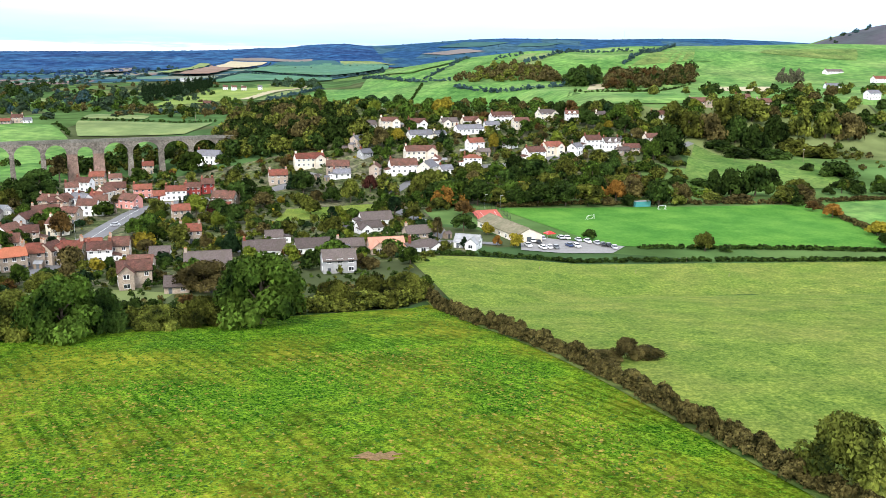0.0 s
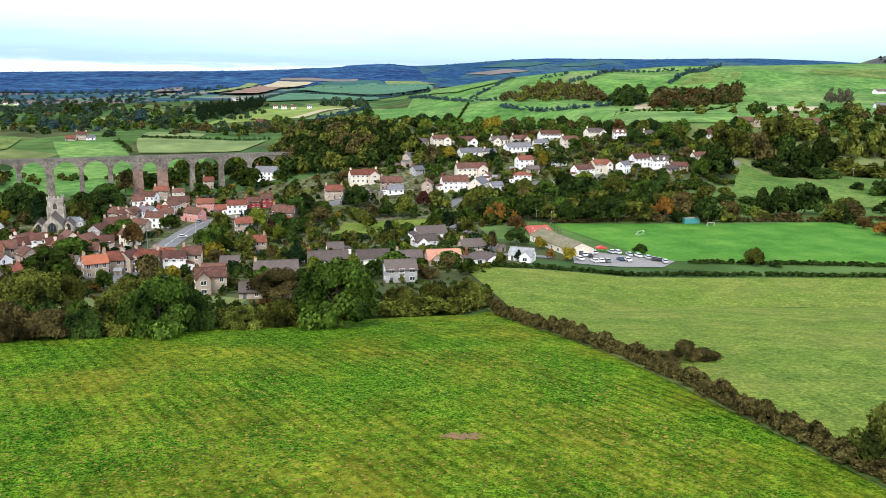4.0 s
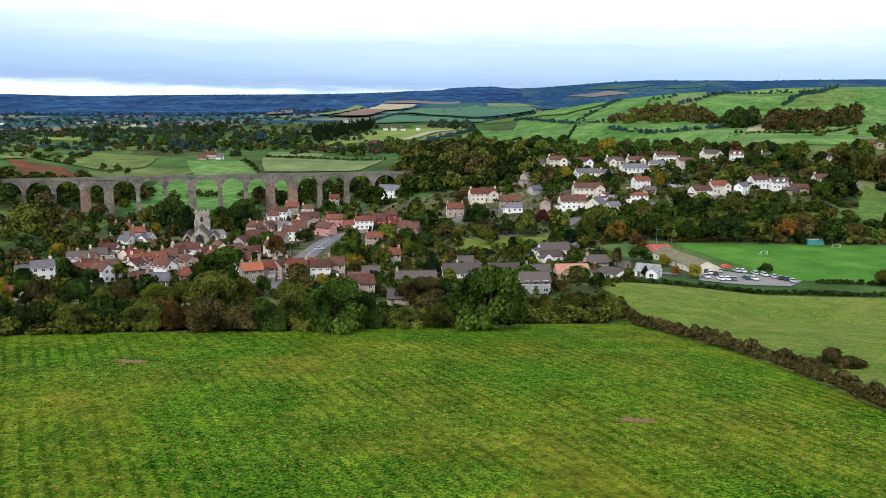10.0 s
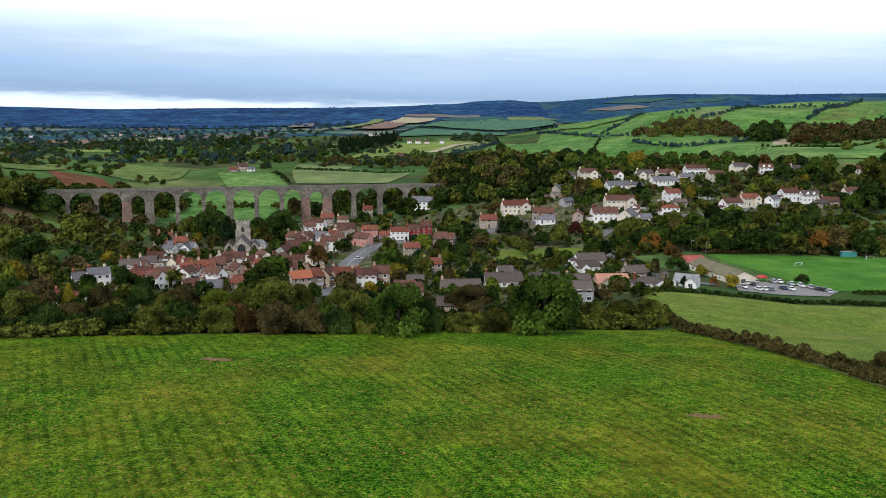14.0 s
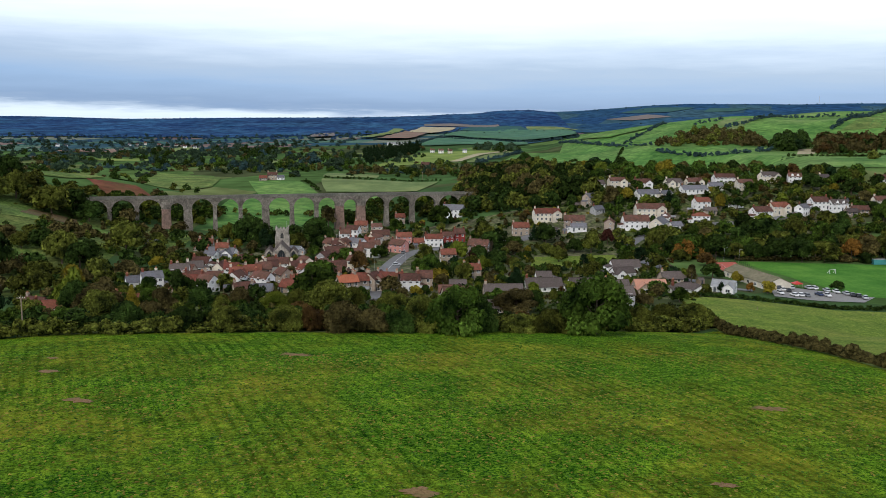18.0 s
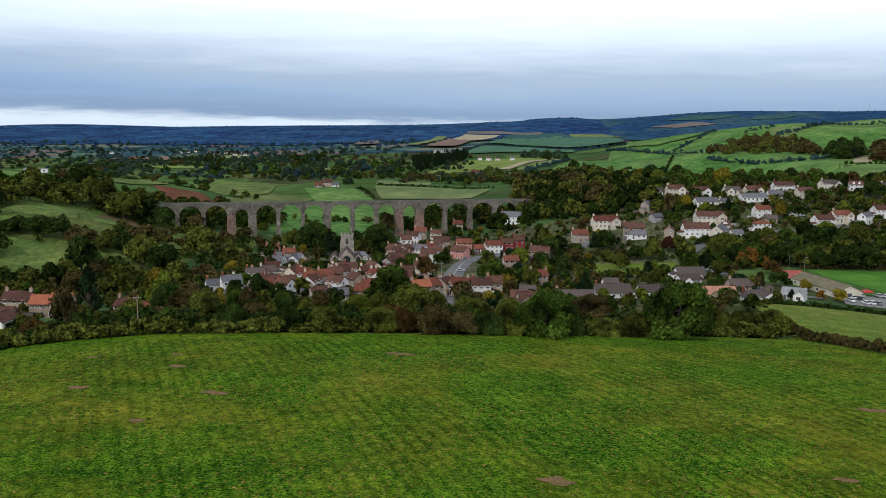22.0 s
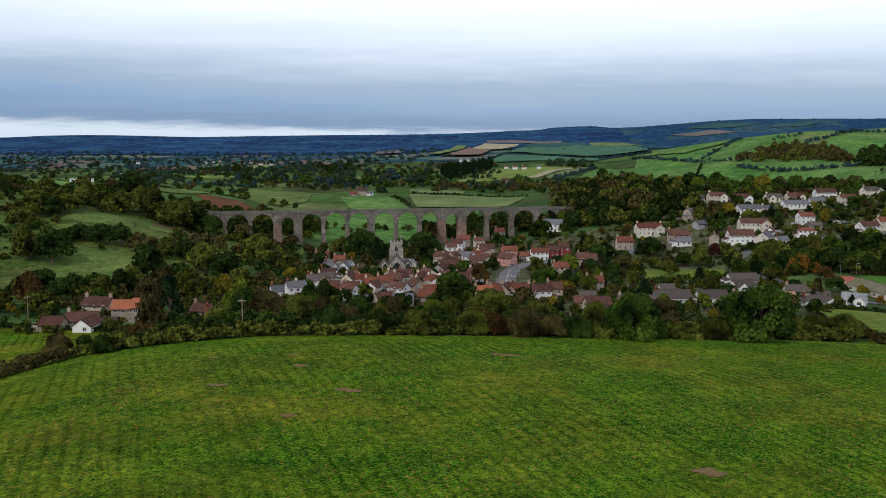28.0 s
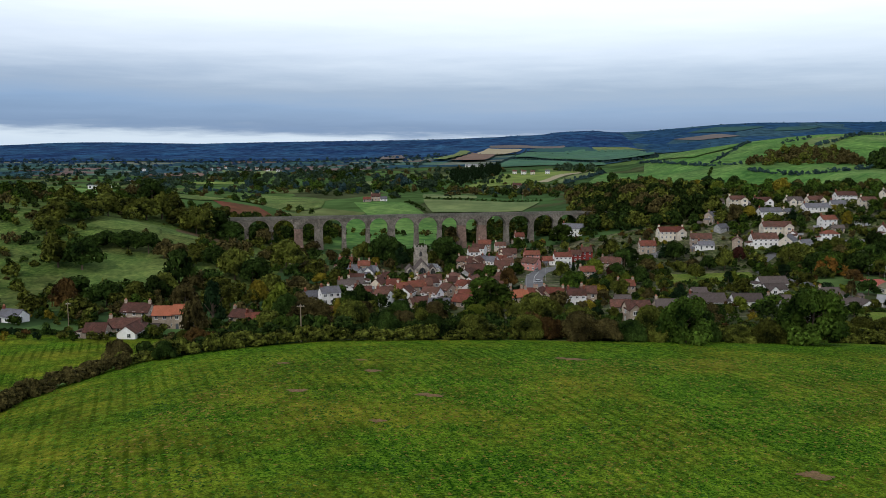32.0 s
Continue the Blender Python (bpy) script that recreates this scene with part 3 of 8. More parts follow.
    faces = np.stack([i[:-1, :-1], i[:-1, 1:], i[1:, 1:], i[1:, :-1]], -1).reshape(-1, 4)
    return tagged(new(name, mesh_of(name, verts, faces, material, True)), label, category, kind="structure")


# ---- near fields, turf and paving ----
patch("near_field_east", [(-62, -140), (104, -140), (50, 207), (-48, 162)], GRASS_FIELD, 0.12, "large green field of young grass with faint sown rows", step_m=4.0)
patch("near_field_west", [(-260, -140), (-62, -140), (-48, 162), (-168, 124)], GRASS_FIELD, 0.12, "large green field of young grass with faint sown rows", step_m=4.0)
patch("pasture_south", [(80, -140), (420, -140), (400, 60), (62, 60)], GRASS_PASTURE, 0.20, "yellow-green grazed pasture beside the hedge", step_m=4.0)
patch("pasture_middle", [(62, 58), (400, 58), (360, 163), (46, 163)], GRASS_PASTURE, 0.22, "yellow-green grazed pasture beside the hedge", step_m=4.0)
patch("pasture_north", [(46, 161), (360, 161), (345, 236), (46, 273)], GRASS_PASTURE, 0.21, "yellow-green grazed pasture beside the hedge", step_m=4.0)
patch("sports_field", [(126, 293), (236, 266), (263, 369), (106, 377)], GRASS_SPORT, 0.15, "smooth bright green mown sports field", "sports field")
patch("meadow_east", [(244, 262), (430, 240), (430, 378), (270, 372)], GRASS_FAR, 0.15, "bright green striped meadow beside the sports field")
patch("car_park", [(90, 286), (123, 281), (132, 291), (99, 317)], GRAVEL, 0.22, "pale gravel car park beside the hall", "car park", 4.0)
patch("tennis_court", [(89, 338), (101, 344), (105, 374), (92, 370)], COURT_RED, 0.25, "red all-weather tennis court with white lines", "tennis court", 4.0)
patch("village_green", [(4, 379), (53, 390), (55, 421), (11, 418)], GRASS_PASTURE, 0.15, "pale green paddock among village trees")
patch("village_gardens", [(-170, 215), (70, 275), (75, 520), (-150, 520)], GARDEN, 0.05, "patchwork of gardens and yards between the houses", "garden ground")
patch("slope_gardens", [(62, 380), (205, 422), (245, 560), (-20, 640)], GARDEN, 0.04, "gardens and lawns on the village slope", "garden ground")
patch("scrub_hill", [(-520, 250), (-185, 262), (-190, 480), (-560, 660)], GRASS_ROUGH, 0.1, "rough grass hill with scrub west of the village")
patch("hill_pasture", [(40, 690), (620, 600), (1700, 1500), (330, 2300)], GRASS_FAR, 0.25, "green pasture covering the long north-eastern hill", "hillside", 22.0)
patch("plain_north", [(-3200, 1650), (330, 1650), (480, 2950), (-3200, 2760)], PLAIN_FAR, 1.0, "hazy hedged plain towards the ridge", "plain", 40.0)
patch("viaduct_meadow", [(-200, 505), (-100, 534), (-84, 700), (-215, 685)], GRASS_FAR, 0.12, "bright green meadow below the viaduct arches")
patch("lower_meadow", [(-330, 100), (-178, 95), (-176, 196), (-330, 215)], GRASS_FIELD, 0.1, "green meadow below the near hill")
# both far sheets carry their haze as painted colour
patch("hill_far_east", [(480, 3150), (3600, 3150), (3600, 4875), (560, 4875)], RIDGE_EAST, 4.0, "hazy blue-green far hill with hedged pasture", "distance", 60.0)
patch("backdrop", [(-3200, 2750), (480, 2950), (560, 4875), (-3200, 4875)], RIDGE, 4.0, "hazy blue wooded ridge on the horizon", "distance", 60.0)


def tufts(name, corners, count, seed, material, label, low=0.05, high=0.13, patchy=7.1):
    """Loose grass tufts over a field, in patches: uncounted, one mesh."""
    rng = np.random.default_rng(seed)
    a, b, c, d = [np.array(p, float) for p in corners]
    u, v = rng.uniform(0, 1, count)[:, None], rng.uniform(0, 1, count)[:, None]
    p = a * (1 - u) * (1 - v) + b * u * (1 - v) + c * u * v + d * (1 - u) * v
    clump = np.sin(p[:, 0] / patchy + 2 * np.sin(p[:, 1] / (1.55 * patchy))) * np.sin(p[:, 1] / (0.89 * patchy) + 1.7 * np.sin(p[:, 0] / (1.27 * patchy)))
    keep = rng.uniform(-1.2, 1, count) < clump
    p = p[keep]
    k = len(p)
    z = ground_z(p[:, 0], p[:, 1]) + 0.1
    h, w, t = rng.uniform(low, high, k), rng.uniform(0.16, 0.5, k), rng.uniform(0, math.pi, k)
    ox, oy, lean = np.cos(t) * w, np.sin(t) * w, rng.normal(size=(k, 2)) * 0.12
    left, right = np.stack([p[:, 0] - ox, p[:, 1] - oy, z], -1), np.stack([p[:, 0] + ox, p[:, 1] + oy, z], -1)
    back = np.stack([p[:, 0] - oy * 0.9, p[:, 1] + ox * 0.9, z], -1)
    top = np.stack([p[:, 0] + lean[:, 0], p[:, 1] + lean[:, 1], z + h], -1)
    verts = np.stack([left, right, back, top], 1).reshape(-1, 3)
    i = np.arange(k)[:, None] * 4
    faces = np.concatenate([np.concatenate([i, i + 1, i + 3], 1), np.concatenate([i + 1, i + 2, i + 3], 1), np.concatenate([i + 2, i, i + 3], 1)])
    return tagged(new(name, mesh_of(name, verts, faces, material)), label, "grass", kind="stuff")


tufts("grass_tufts", [(-62, 20), (66, 20), (44, 205), (-48, 160)], 60000, 1, TUFT, "short grass tufts all over the near field")
tufts("grass_tufts", [(-200, 20), (-62, 20), (-48, 160), (-166, 122)], 60000, 2, TUFT, "short grass tufts all over the near field")
tufts("dry_tufts", [(-150, 28), (52, 28), (40, 150), (-130, 110)], 26000, 4, TUFT_DRY, "dry yellow-brown tufts in patches over the near field", 0.05, 0.16, 17.0)
tufts("weed_tufts", [(-150, 28), (52, 28), (42, 190), (-140, 120)], 26000, 5, TUFT_WEED, "dark green weed tufts scattered over the near field", 0.06, 0.2, 4.0)
tufts("pasture_tufts", [(72, 30), (150, 30), (180, 250), (46, 268)], 50000, 3, TUFT_PASTURE, "short yellow-green tufts all over the pasture")
for px, py, rx, ry, seed in ((12.5, 94, 3.6, 2.0, 1), (-70.5, 123, 4.2, 1.8, 2), (-109, 102, 2.2, 1.3, 3), (-97, 85.5, 3.0, 1.5, 4), (-120, 85.5, 2.2, 1.2, 5), (-44.5, 56, 2.6, 1.8, 6), (-6, 61, 2.0, 1.2, 7), (-128, 108, 2.0, 1.0, 8), (-113, 112, 1.6, 0.9, 9), (-104, 70, 1.8, 1.0, 10)):
    rng = random.Random(seed)
    ring = [(px + rx * rng.uniform(0.35, 1.1) * math.cos(a * math.tau / 22), py + ry * rng.uniform(0.35, 1.1) * math.sin(a * math.tau / 22)) for a in range(22)]
    verts = [(px, py, on_ground(px, py) + 0.27)] + [(x, y, on_ground(x, y) + 0.2) for x, y in ring]
    tagged(new("soil_patch", mesh_of("soil_patch", verts, [(0, i + 1, (i + 1) % 22 + 1) for i in range(22)], BARE_SOIL)), "bare reddish soil patch worn into the grass", "soil", kind="structure")

MAIN_STREET = [(-68, 262), (-68, 300), (-66.5, 336), (-65.5, 376), (-63.5, 414), (-58, 437), (-47, 449), (-22, 453), (10, 462), (30, 480)]
ribbon("road", MAIN_STREET, 9.5, ASPHALT, 0.25, "grey asphalt main street through the village")
ribbon("road", [(-59, 437), (-66, 452), (-78, 470), (-88, 500)], 6.0, ASPHALT, 0.23, "narrow grey village lane")
ribbon("road", [(-68, 300), (-96, 322), (-120, 350), (-150, 380)], 5.0, ASPHALT, 0.22, "narrow grey village lane")
ribbon("road", [(60, 300), (70, 330), (62, 380), (60, 430), (90, 470), (160, 478), (230, 515), (300, 560)], 5.0, ASPHALT, 0.24, "grey lane climbing the village slope")
ribbon("road", [(-10, 300), (30, 312), (85, 296)], 5.0, ASPHALT, 0.24, "grey estate lane between bungalows")
ribbon("road_marking", [(-68, 300), (-66.5, 336), (-65.5, 376), (-63.5, 414), (-59.5, 433)], 0.18, PAINT_LINE, 0.30, "white centre line on the main street", "road marking")

# ---- trees ----
def ball(level):
    bm = bmesh.new()
    bmesh.ops.create_icosphere(bm, subdivisions=level, radius=1)
    v = np.array([p.co[:] for p in bm.verts])
    f = np.array([[p.index for p in q.verts] for q in bm.faces])
    bm.free()
    return v, f


BALLS = {1: ball(1), 2: ball(2)}


def crown_arrays(seed, shape, lobes, tufts, size, level):
    """Vertices and triangles of a crown about 2 wide: lobes with rough skins, covered by small leaf tufts. The crown's foot is at z = 0."""
    rng = np.random.default_rng(seed)
    centres, radii = [], []
    for i in range(lobes):
        if shape == "cone":
            k = (i + 0.5) / lobes
            a, r = i * 2.4, 0.62 * (1 - k) * rng.uniform(0.5, 0.9)
            centres.append((r * math.cos(a), r * math.sin(a), 0.25 + 3.4 * k))
            radii.append(0.14 + 0.42 * (1 - k))
        elif shape == "row":
            centres.append((rng.uniform(-1, 1), rng.uniform(-0.35, 0.35), rng.uniform(0.25, 0.75)))
            radii.append(rng.uniform(0.28, 0.46))
        else:
            tall = {"round": 0.82, "tall": 1.35, "wide": 0.62, "bush": 0.6}[shape]
            d = rng.normal(size=3)
            d /= np.linalg.norm(d)
            d[2] = abs(d[2]) * 1.15 - 0.45
            r = rng.uniform(0.35, 0.76)
            centres.append((d[0] * r, d[1] * r, tall * (0.78 + d[2] * 0.85)))
            radii.append(rng.uniform(0.24, 0.42) * (16 / max(16, lobes)) ** 0.33)
    centres, radii = np.array(centres), np.array(radii)
    bv, bf = BALLS[level]
    verts, faces, at = [], [], 0
    for c, r in zip(centres, radii):
        rough = 1 + rng.uniform(-0.22, 0.12, len(bv))
        verts.append(c + bv * (r * 0.70 * rough)[:, None] * (1, 1, 0.9))
        faces.append(bf + at)
        at += len(bv)
    pick = rng.choice(lobes, tufts, p=radii**2 / (radii**2).sum())
    d = rng.normal(size=(tufts, 3))
    d /= np.linalg.norm(d, axis=1)[:, None]
    d[:, 2] = np.where(d[:, 2] < -0.35, -d[:, 2], d[:, 2])
    p = centres[pick] + d * (radii[pick] * rng.uniform(0.80, 1.16, tufts))[:, None] * (1, 1, 0.92)
    keep = np.ones(tufts, bool)
    for c, r in zip(centres, radii):
        keep &= np.linalg.norm(p - c, axis=1) > r * 0.66
    p, d = p[keep], d[keep]
    k = len(p)
    n = d + rng.normal(size=(k, 3)) * 0.55
    n /= np.linalg.norm(n, axis=1)[:, None]
    t = np.cross(n, rng.normal(size=(k, 3)))
    t /= np.linalg.norm(t, axis=1)[:, None]
    b = np.cross(n, t)
    s = (size * rng.uniform(0.6, 1.4, k))[:, None]
    leaf = np.stack([p - t * s, p - b * s * 0.5 + t * s * 0.6 + n * s * 0.4, p + b * s + t * s * 0.5], 1).reshape(-1, 3)
    i = np.arange(k)[:, None] * 3 + at
    verts.append(leaf)
    faces.append(np.concatenate([i, i + 1, i + 2], 1))
    verts = np.concatenate(verts)
    verts[:, 2] = np.maximum(verts[:, 2], 0.0)
    return verts, np.concatenate(faces)


CROWNS, CROWN_MESH = {}, {}
for shape, variants in (("round", 4), ("tall", 3), ("wide", 2), ("bush", 3), ("cone", 2)):
    for v in range(variants):
        CROWNS[shape, v, "near"] = crown_arrays(100 + v, shape, 56, 9500, 0.042, 1)
        CROWNS[shape, v, "mid"] = crown_arrays(200 + v, shape, 22, 1150, 0.100, 1)
        CROWNS[shape, v, "low"] = crown_arrays(250 + v, shape, 12, 330, 0.155, 1)
        CROWNS[shape, v, "far"] = crown_arrays(300 + v, shape, 6, 95, 0.21, 1)
COUNT = {"round": 4, "tall": 3, "wide": 2, "bush": 3, "cone": 2}


def crown_mesh(key):
    if key not in CROWN_MESH:
        CROWN_MESH[key] = mesh_of("crown", *CROWNS[key], LEAF_GREEN)
    return CROWN_MESH[key]


def trunk_mesh(seed, limbs=5):
    """A tapered trunk with limbs, 1 high, for a crown that starts at about a fifth of it."""
    rng = random.Random(seed)
    bm = bmesh.new()
    bend = (rng.uniform(-0.03, 0.03), rng.uniform(-0.03, 0.03))
    add_tube(bm, (0, 0, -0.08), (bend[0], bend[1], 0.35), 0.042, 0.030, 7)
    add_tube(bm, (bend[0], bend[1], 0.34), (bend[0] * 2, bend[1] * 2, 0.75), 0.030, 0.010, 6)
    for i in range(limbs):
        a, h = i * 2.3 + rng.uniform(-0.4, 0.4), rng.uniform(0.25, 0.5)
        add_tube(bm, (bend[0], bend[1], h), (0.24 * math.cos(a), 0.24 * math.sin(a), h + rng.uniform(0.16, 0.3)), 0.018, 0.006, 5)
    me = bpy.data.meshes.new("trunk")
    bmesh.ops.recalc_face_normals(bm, faces=bm.faces)
    bm.to_mesh(me)
    bm.free()
    me.materials.append(BARK)
    return me


TRUNKS = [trunk_mesh(i) for i in range(4)]
KIND_NAME = {"round": "broadleaf_tree", "tall": "tall_tree", "wide": "spreading_tree", "bush": "shrub", "cone": "conifer"}
LEAF_WORD = {}
for leaf, word in ((LEAF_DARK, "dark green"), (LEAF_GREEN, "green"), (LEAF_OLIVE, "olive green"), (LEAF_LIME, "lime green"), (LEAF_YELLOW, "yellow autumn"), (LEAF_ORANGE, "orange autumn"), (LEAF_RUSSET, "russet autumn"), (LEAF_COPPER, "dark copper"), (LEAF_BROWN, "brown half-bare"), (LEAF_CONIFER, "dark evergreen"), (LEAF_HEDGE, "brown-green hedge")):
    LEAF_WORD[leaf.name] = word
tree_rng = random.Random(7)


def tree(x, y, shape, wide, high, leaf, detail="mid", where="in the village", turn=None):
    """One tree: trunk and crown. wide and high: the whole tree's, in metres."""
    v = tree_rng.randrange(COUNT[shape])
    top = tree_rng.uniform(0, 360) if turn is None else turn
    ob = thing(KIND_NAME[shape], x, y, top)
    foot = 0.0 if shape in ("bush", "cone") or detail == "near" else 0.05
    if where in ("in the field hedge", "on the green hillside"):
        foot = -0.16      # branches down to the ground
    key = (shape, v, detail)
    if shape != "bush":
        part("trunk", TRUNKS[v % 4], None, ob, m=Matrix.Diagonal((high * 0.8, high * 0.8, high, 1)))
    crown_high = CROWNS[key][0][:, 2].max()
    m = Matrix.Translation((0, 0, high * foot)) @ Matrix.Diagonal((wide / 2, wide / 2, high * (1 - foot) / crown_high, 1))
    c = part("crown", crown_mesh(key), None, ob, m=m)
    c.material_slots[0].link = "OBJECT"
    c.material_slots[0].material = leaf
    noun = {"round": "rounded broadleaf tree", "tall": "tall narrow tree", "wide": "wide spreading tree", "bush": "shrub", "cone": "pointed conifer"}[shape]
    return tagged(ob, f"{LEAF_WORD[leaf.name]} {noun} {where}", "shrub" if shape == "bush" else "tree", group="trees " + where)


def heap(spots, detail, seed):
    """Vertices and triangles of many crowns. spots: x, y, shape, width, height."""
    verts, faces, at = [], [], 0
    rng = np.random.default_rng(len(spots) + seed)
    for x, y, shape, wide, high in spots:
        cv, cf = CROWNS[shape, int(rng.integers(COUNT[shape])), detail]
        a = rng.uniform(0, math.tau)
        c, s = math.cos(a) * wide / 2, math.sin(a) * wide / 2
        p = np.stack([cv[:, 0] * c - cv[:, 1] * s, cv[:, 0] * s + cv[:, 1] * c, cv[:, 2] * (high / cv[:, 2].max())], -1)
        verts.append(p + (x, y, on_ground(x, y) - 0.02 * high))
        faces.append(cf + at)
        at += len(cv)
    return np.concatenate(verts), np.concatenate(faces)


def grove(name, spots, leaf, label, category="woodland", detail="far"):
    """Many crowns joined into one mesh, uncounted."""
    return tagged(new(name, mesh_of(name, *heap(spots, detail, 0), leaf)), label, category, kind="stuff")


def inside(x, y, corners):
    """Whether a place lies in a convex four-cornered area given in turn."""
    s = [(b[0] - a[0]) * (y - a[1]) - (b[1] - a[1]) * (x - a[0]) for a, b in zip(corners, corners[1:] + corners[:1])]
    return all(k >= 0 for k in s) or all(k <= 0 for k in s)


KEEP_FREE = []      # places of houses and paving: x, y, radius
FREE_AREAS = []     # four-cornered areas without trees


def scatter(corners, spacing, seed, jitter=0.45):
    """Uneven places in an area, clear of houses, roads and open grass."""
    rng = random.Random(seed)
    xs, ys = [c[0] for c in corners], [c[1] for c in corners]
    out, y = [], min(ys)
    while y < max(ys):
        x = min(xs)
        while x < max(xs):
            px, py = x + rng.uniform(-jitter, jitter) * spacing, y + rng.uniform(-jitter, jitter) * spacing
            if inside(px, py, corners) and not any(inside(px, py, q) for q in FREE_AREAS) and all((px - a) ** 2 + (py - b) ** 2 > r * r for a, b, r in KEEP_FREE):
                out.append((px, py))
            x += spacing
        y += spacing
    return out


def hedge(points, wide, high, leaf, seed, label, gap=0.8, detail="mid", vary=0.25):
    """A hedge along points: one thing, of bushes grown together."""
    rng = random.Random(seed)
    spots = []
    for (ax, ay), (bx, by) in zip(points, points[1:]):
        n = max(1, int(math.hypot(bx - ax, by - ay) / (wide * gap)))
        for i in range(n):
            k = (i + rng.uniform(0.2, 0.8)) / n
            spots.append((ax + (bx - ax) * k + rng.uniform(-0.2, 0.2) * wide, ay + (by - ay) * k + rng.uniform(-0.2, 0.2) * wide, rng.choice(("bush", "bush", "round", "tall")), wide * rng.uniform(0.9, 1.5), high * rng.uniform(1 - vary, 1 + vary)))
    ob = thing("hedge", *points[0], 0)
    base = np.array(ob.location[:])
    for k in range(0, len(spots), 9):
        verts, faces = heap(spots[k:k + 9], "low" if detail == "mid" and (wide > 4.5 or points[0][1] > 215) else detail, k)
        part("bush", mesh_of("bush", verts - base, faces, leaf), None, ob)
    tagged(ob, label, "hedge", group="field hedges")
    return ob


# ---- viaduct ----
VIADUCT_AT, VIADUCT_TURN = (-207.0, 502.4), 15.5
DECK_TOP, VIADUCT_WIDE = 25.4, 5.4
va, vb = math.cos(radians(VIADUCT_TURN)), math.sin(radians(VIADUCT_TURN))
viaduct = thing("viaduct", *VIADUCT_AT, VIADUCT_TURN, 0.0)
tagged(viaduct, "long disused stone railway viaduct with tall round arches across the valley", "viaduct")
# centre and width of each pier along the deck
PIERS = [(-74.0, 2.4), (-57.5, 2.4), (-41.2, 2.4), (-25.3, 2.1), (-7.8, 5.2), (5.4, 5.0), (22.2, 2.1), (38.2, 2.1), (54.2, 4.2), (71.3, 2.1), (87.4, 2.1), (102.8, 5.2), (117.2, 5.3), (135.0, 2.1), (152.9, 2.3), (170.5, 2.1), (187.5, 2.3), (204.0, 2.3)]


def pier_foot(s):
    return on_ground(VIADUCT_AT[0] + s * va, VIADUCT_AT[1] + s * vb)


SPRING = 16.8
for i, (s, wide) in enumerate(PIERS):
    foot, stout = pier_foot(s) - 1.5, wide > 5
    spring = SPRING if wide < 5 else SPRING + 0.5
    bm = bmesh.new()
    if foot < spring - 1:
        a0, a1 = wide / 2 + (0.5 if stout else 0.5) * (spring - foot) / 16, wide / 2
        y0, y1 = VIADUCT_WIDE / 2 + 0.9, VIADUCT_WIDE / 2 + 0.05
        low = [bm.verts.new(p) for p in ((s - a0, -y0, foot), (s + a0, -y0, foot), (s + a0, y0, foot), (s - a0, y0, foot))]
        high = [bm.verts.new(p) for p in ((s - a1, -y1, spring), (s + a1, -y1, spring), (s + a1, y1, spring), (s - a1, y1, spring))]
        for k in range(4):
            bm.faces.new((low[k], low[(k + 1) % 4], high[(k + 1) % 4], high[k]))
        bm.faces.new(high)
        add_box(bm, s - a1 - 0.35, s + a1 + 0.35, -y1 - 0.3, y1 + 0.3, spring - 0.7, spring)
    else:
        add_box(bm, s - wide / 2, s + wide / 2, -VIADUCT_WIDE / 2, VIADUCT_WIDE / 2, spring - 1, spring)
    p = part("pier", bm, STONE_RED if stout else STONE, viaduct, "tapered pier of red-brown stone" if stout else "")
    if stout:
        bm = bmesh.new()
        add_box(bm, s - wide / 2 - 0.25, s + wide / 2 + 0.25, -VIADUCT_WIDE / 2 - 0.35, -VIADUCT_WIDE / 2 + 0.6, spring, DECK_TOP - 1.4)
        part("pilaster", bm, STONE, viaduct)

for (s0, w0), (s1, w1) in zip(PIERS, PIERS[1:]):
    left, right = s0 + w0 / 2, s1 - w1 / 2
    half, mid = (right - left) / 2, (left + right) / 2
    rise = DECK_TOP - 2.1 - SPRING
    arch = [(mid - half * math.cos(a), SPRING + min(rise, half * 1.02) * math.sin(a)) for a in np.linspace(0, math.pi, 17)]
    outline = [(s0, SPRING), *arch, (s1, SPRING), (s1, DECK_TOP - 1.5), (s0, DECK_TOP - 1.5)]
    bm = bmesh.new()
    # spandrel in strips, so that every face stays simple
    for y0, y1 in ((-VIADUCT_WIDE / 2, VIADUCT_WIDE / 2),):
        top = DECK_TOP - 1.5
        ring = [(s0, SPRING), *arch, (s1, SPRING)]
        front = [[bm.verts.new((x, y, z)) for x, z in ring] for y in (y0, y1)]
        cap = [[bm.verts.new((x, y, top)) for x, z in ring] for y in (y0, y1)]
        for k in range(len(ring) - 1):
            for j in (0, 1):
                bm.faces.new((front[j][k], front[j][k + 1], cap[j][k + 1], cap[j][k]))
            bm.faces.new((front[0][k], front[1][k], front[1][k + 1], front[0][k + 1]))
            bm.faces.new((cap[0][k], cap[1][k], cap[1][k + 1], cap[0][k + 1]))
    bmesh.ops.remove_doubles(bm, verts=bm.verts, dist=0.001)
    span = part("arch_span", bm, STONE, viaduct)
    bm = bmesh.new()
    for k in range(16):
        (x0, z0), (x1, z1) = arch[k], arch[k + 1]
        out = 1 + 0.55 / half
        q = [(x0, z0), (x1, z1), (mid + (x1 - mid) * out, SPRING + (z1 - SPRING) * out), (mid + (x0 - mid) * out, SPRING + (z0 - SPRING) * out)]
        add_prism(bm, q, -VIADUCT_WIDE / 2 - 0.12, -VIADUCT_WIDE / 2 + 0.2)
    bmesh.ops.remove_doubles(bm, verts=bm.verts, dist=0.001)
    part("arch_ring", bm, STONE, span)
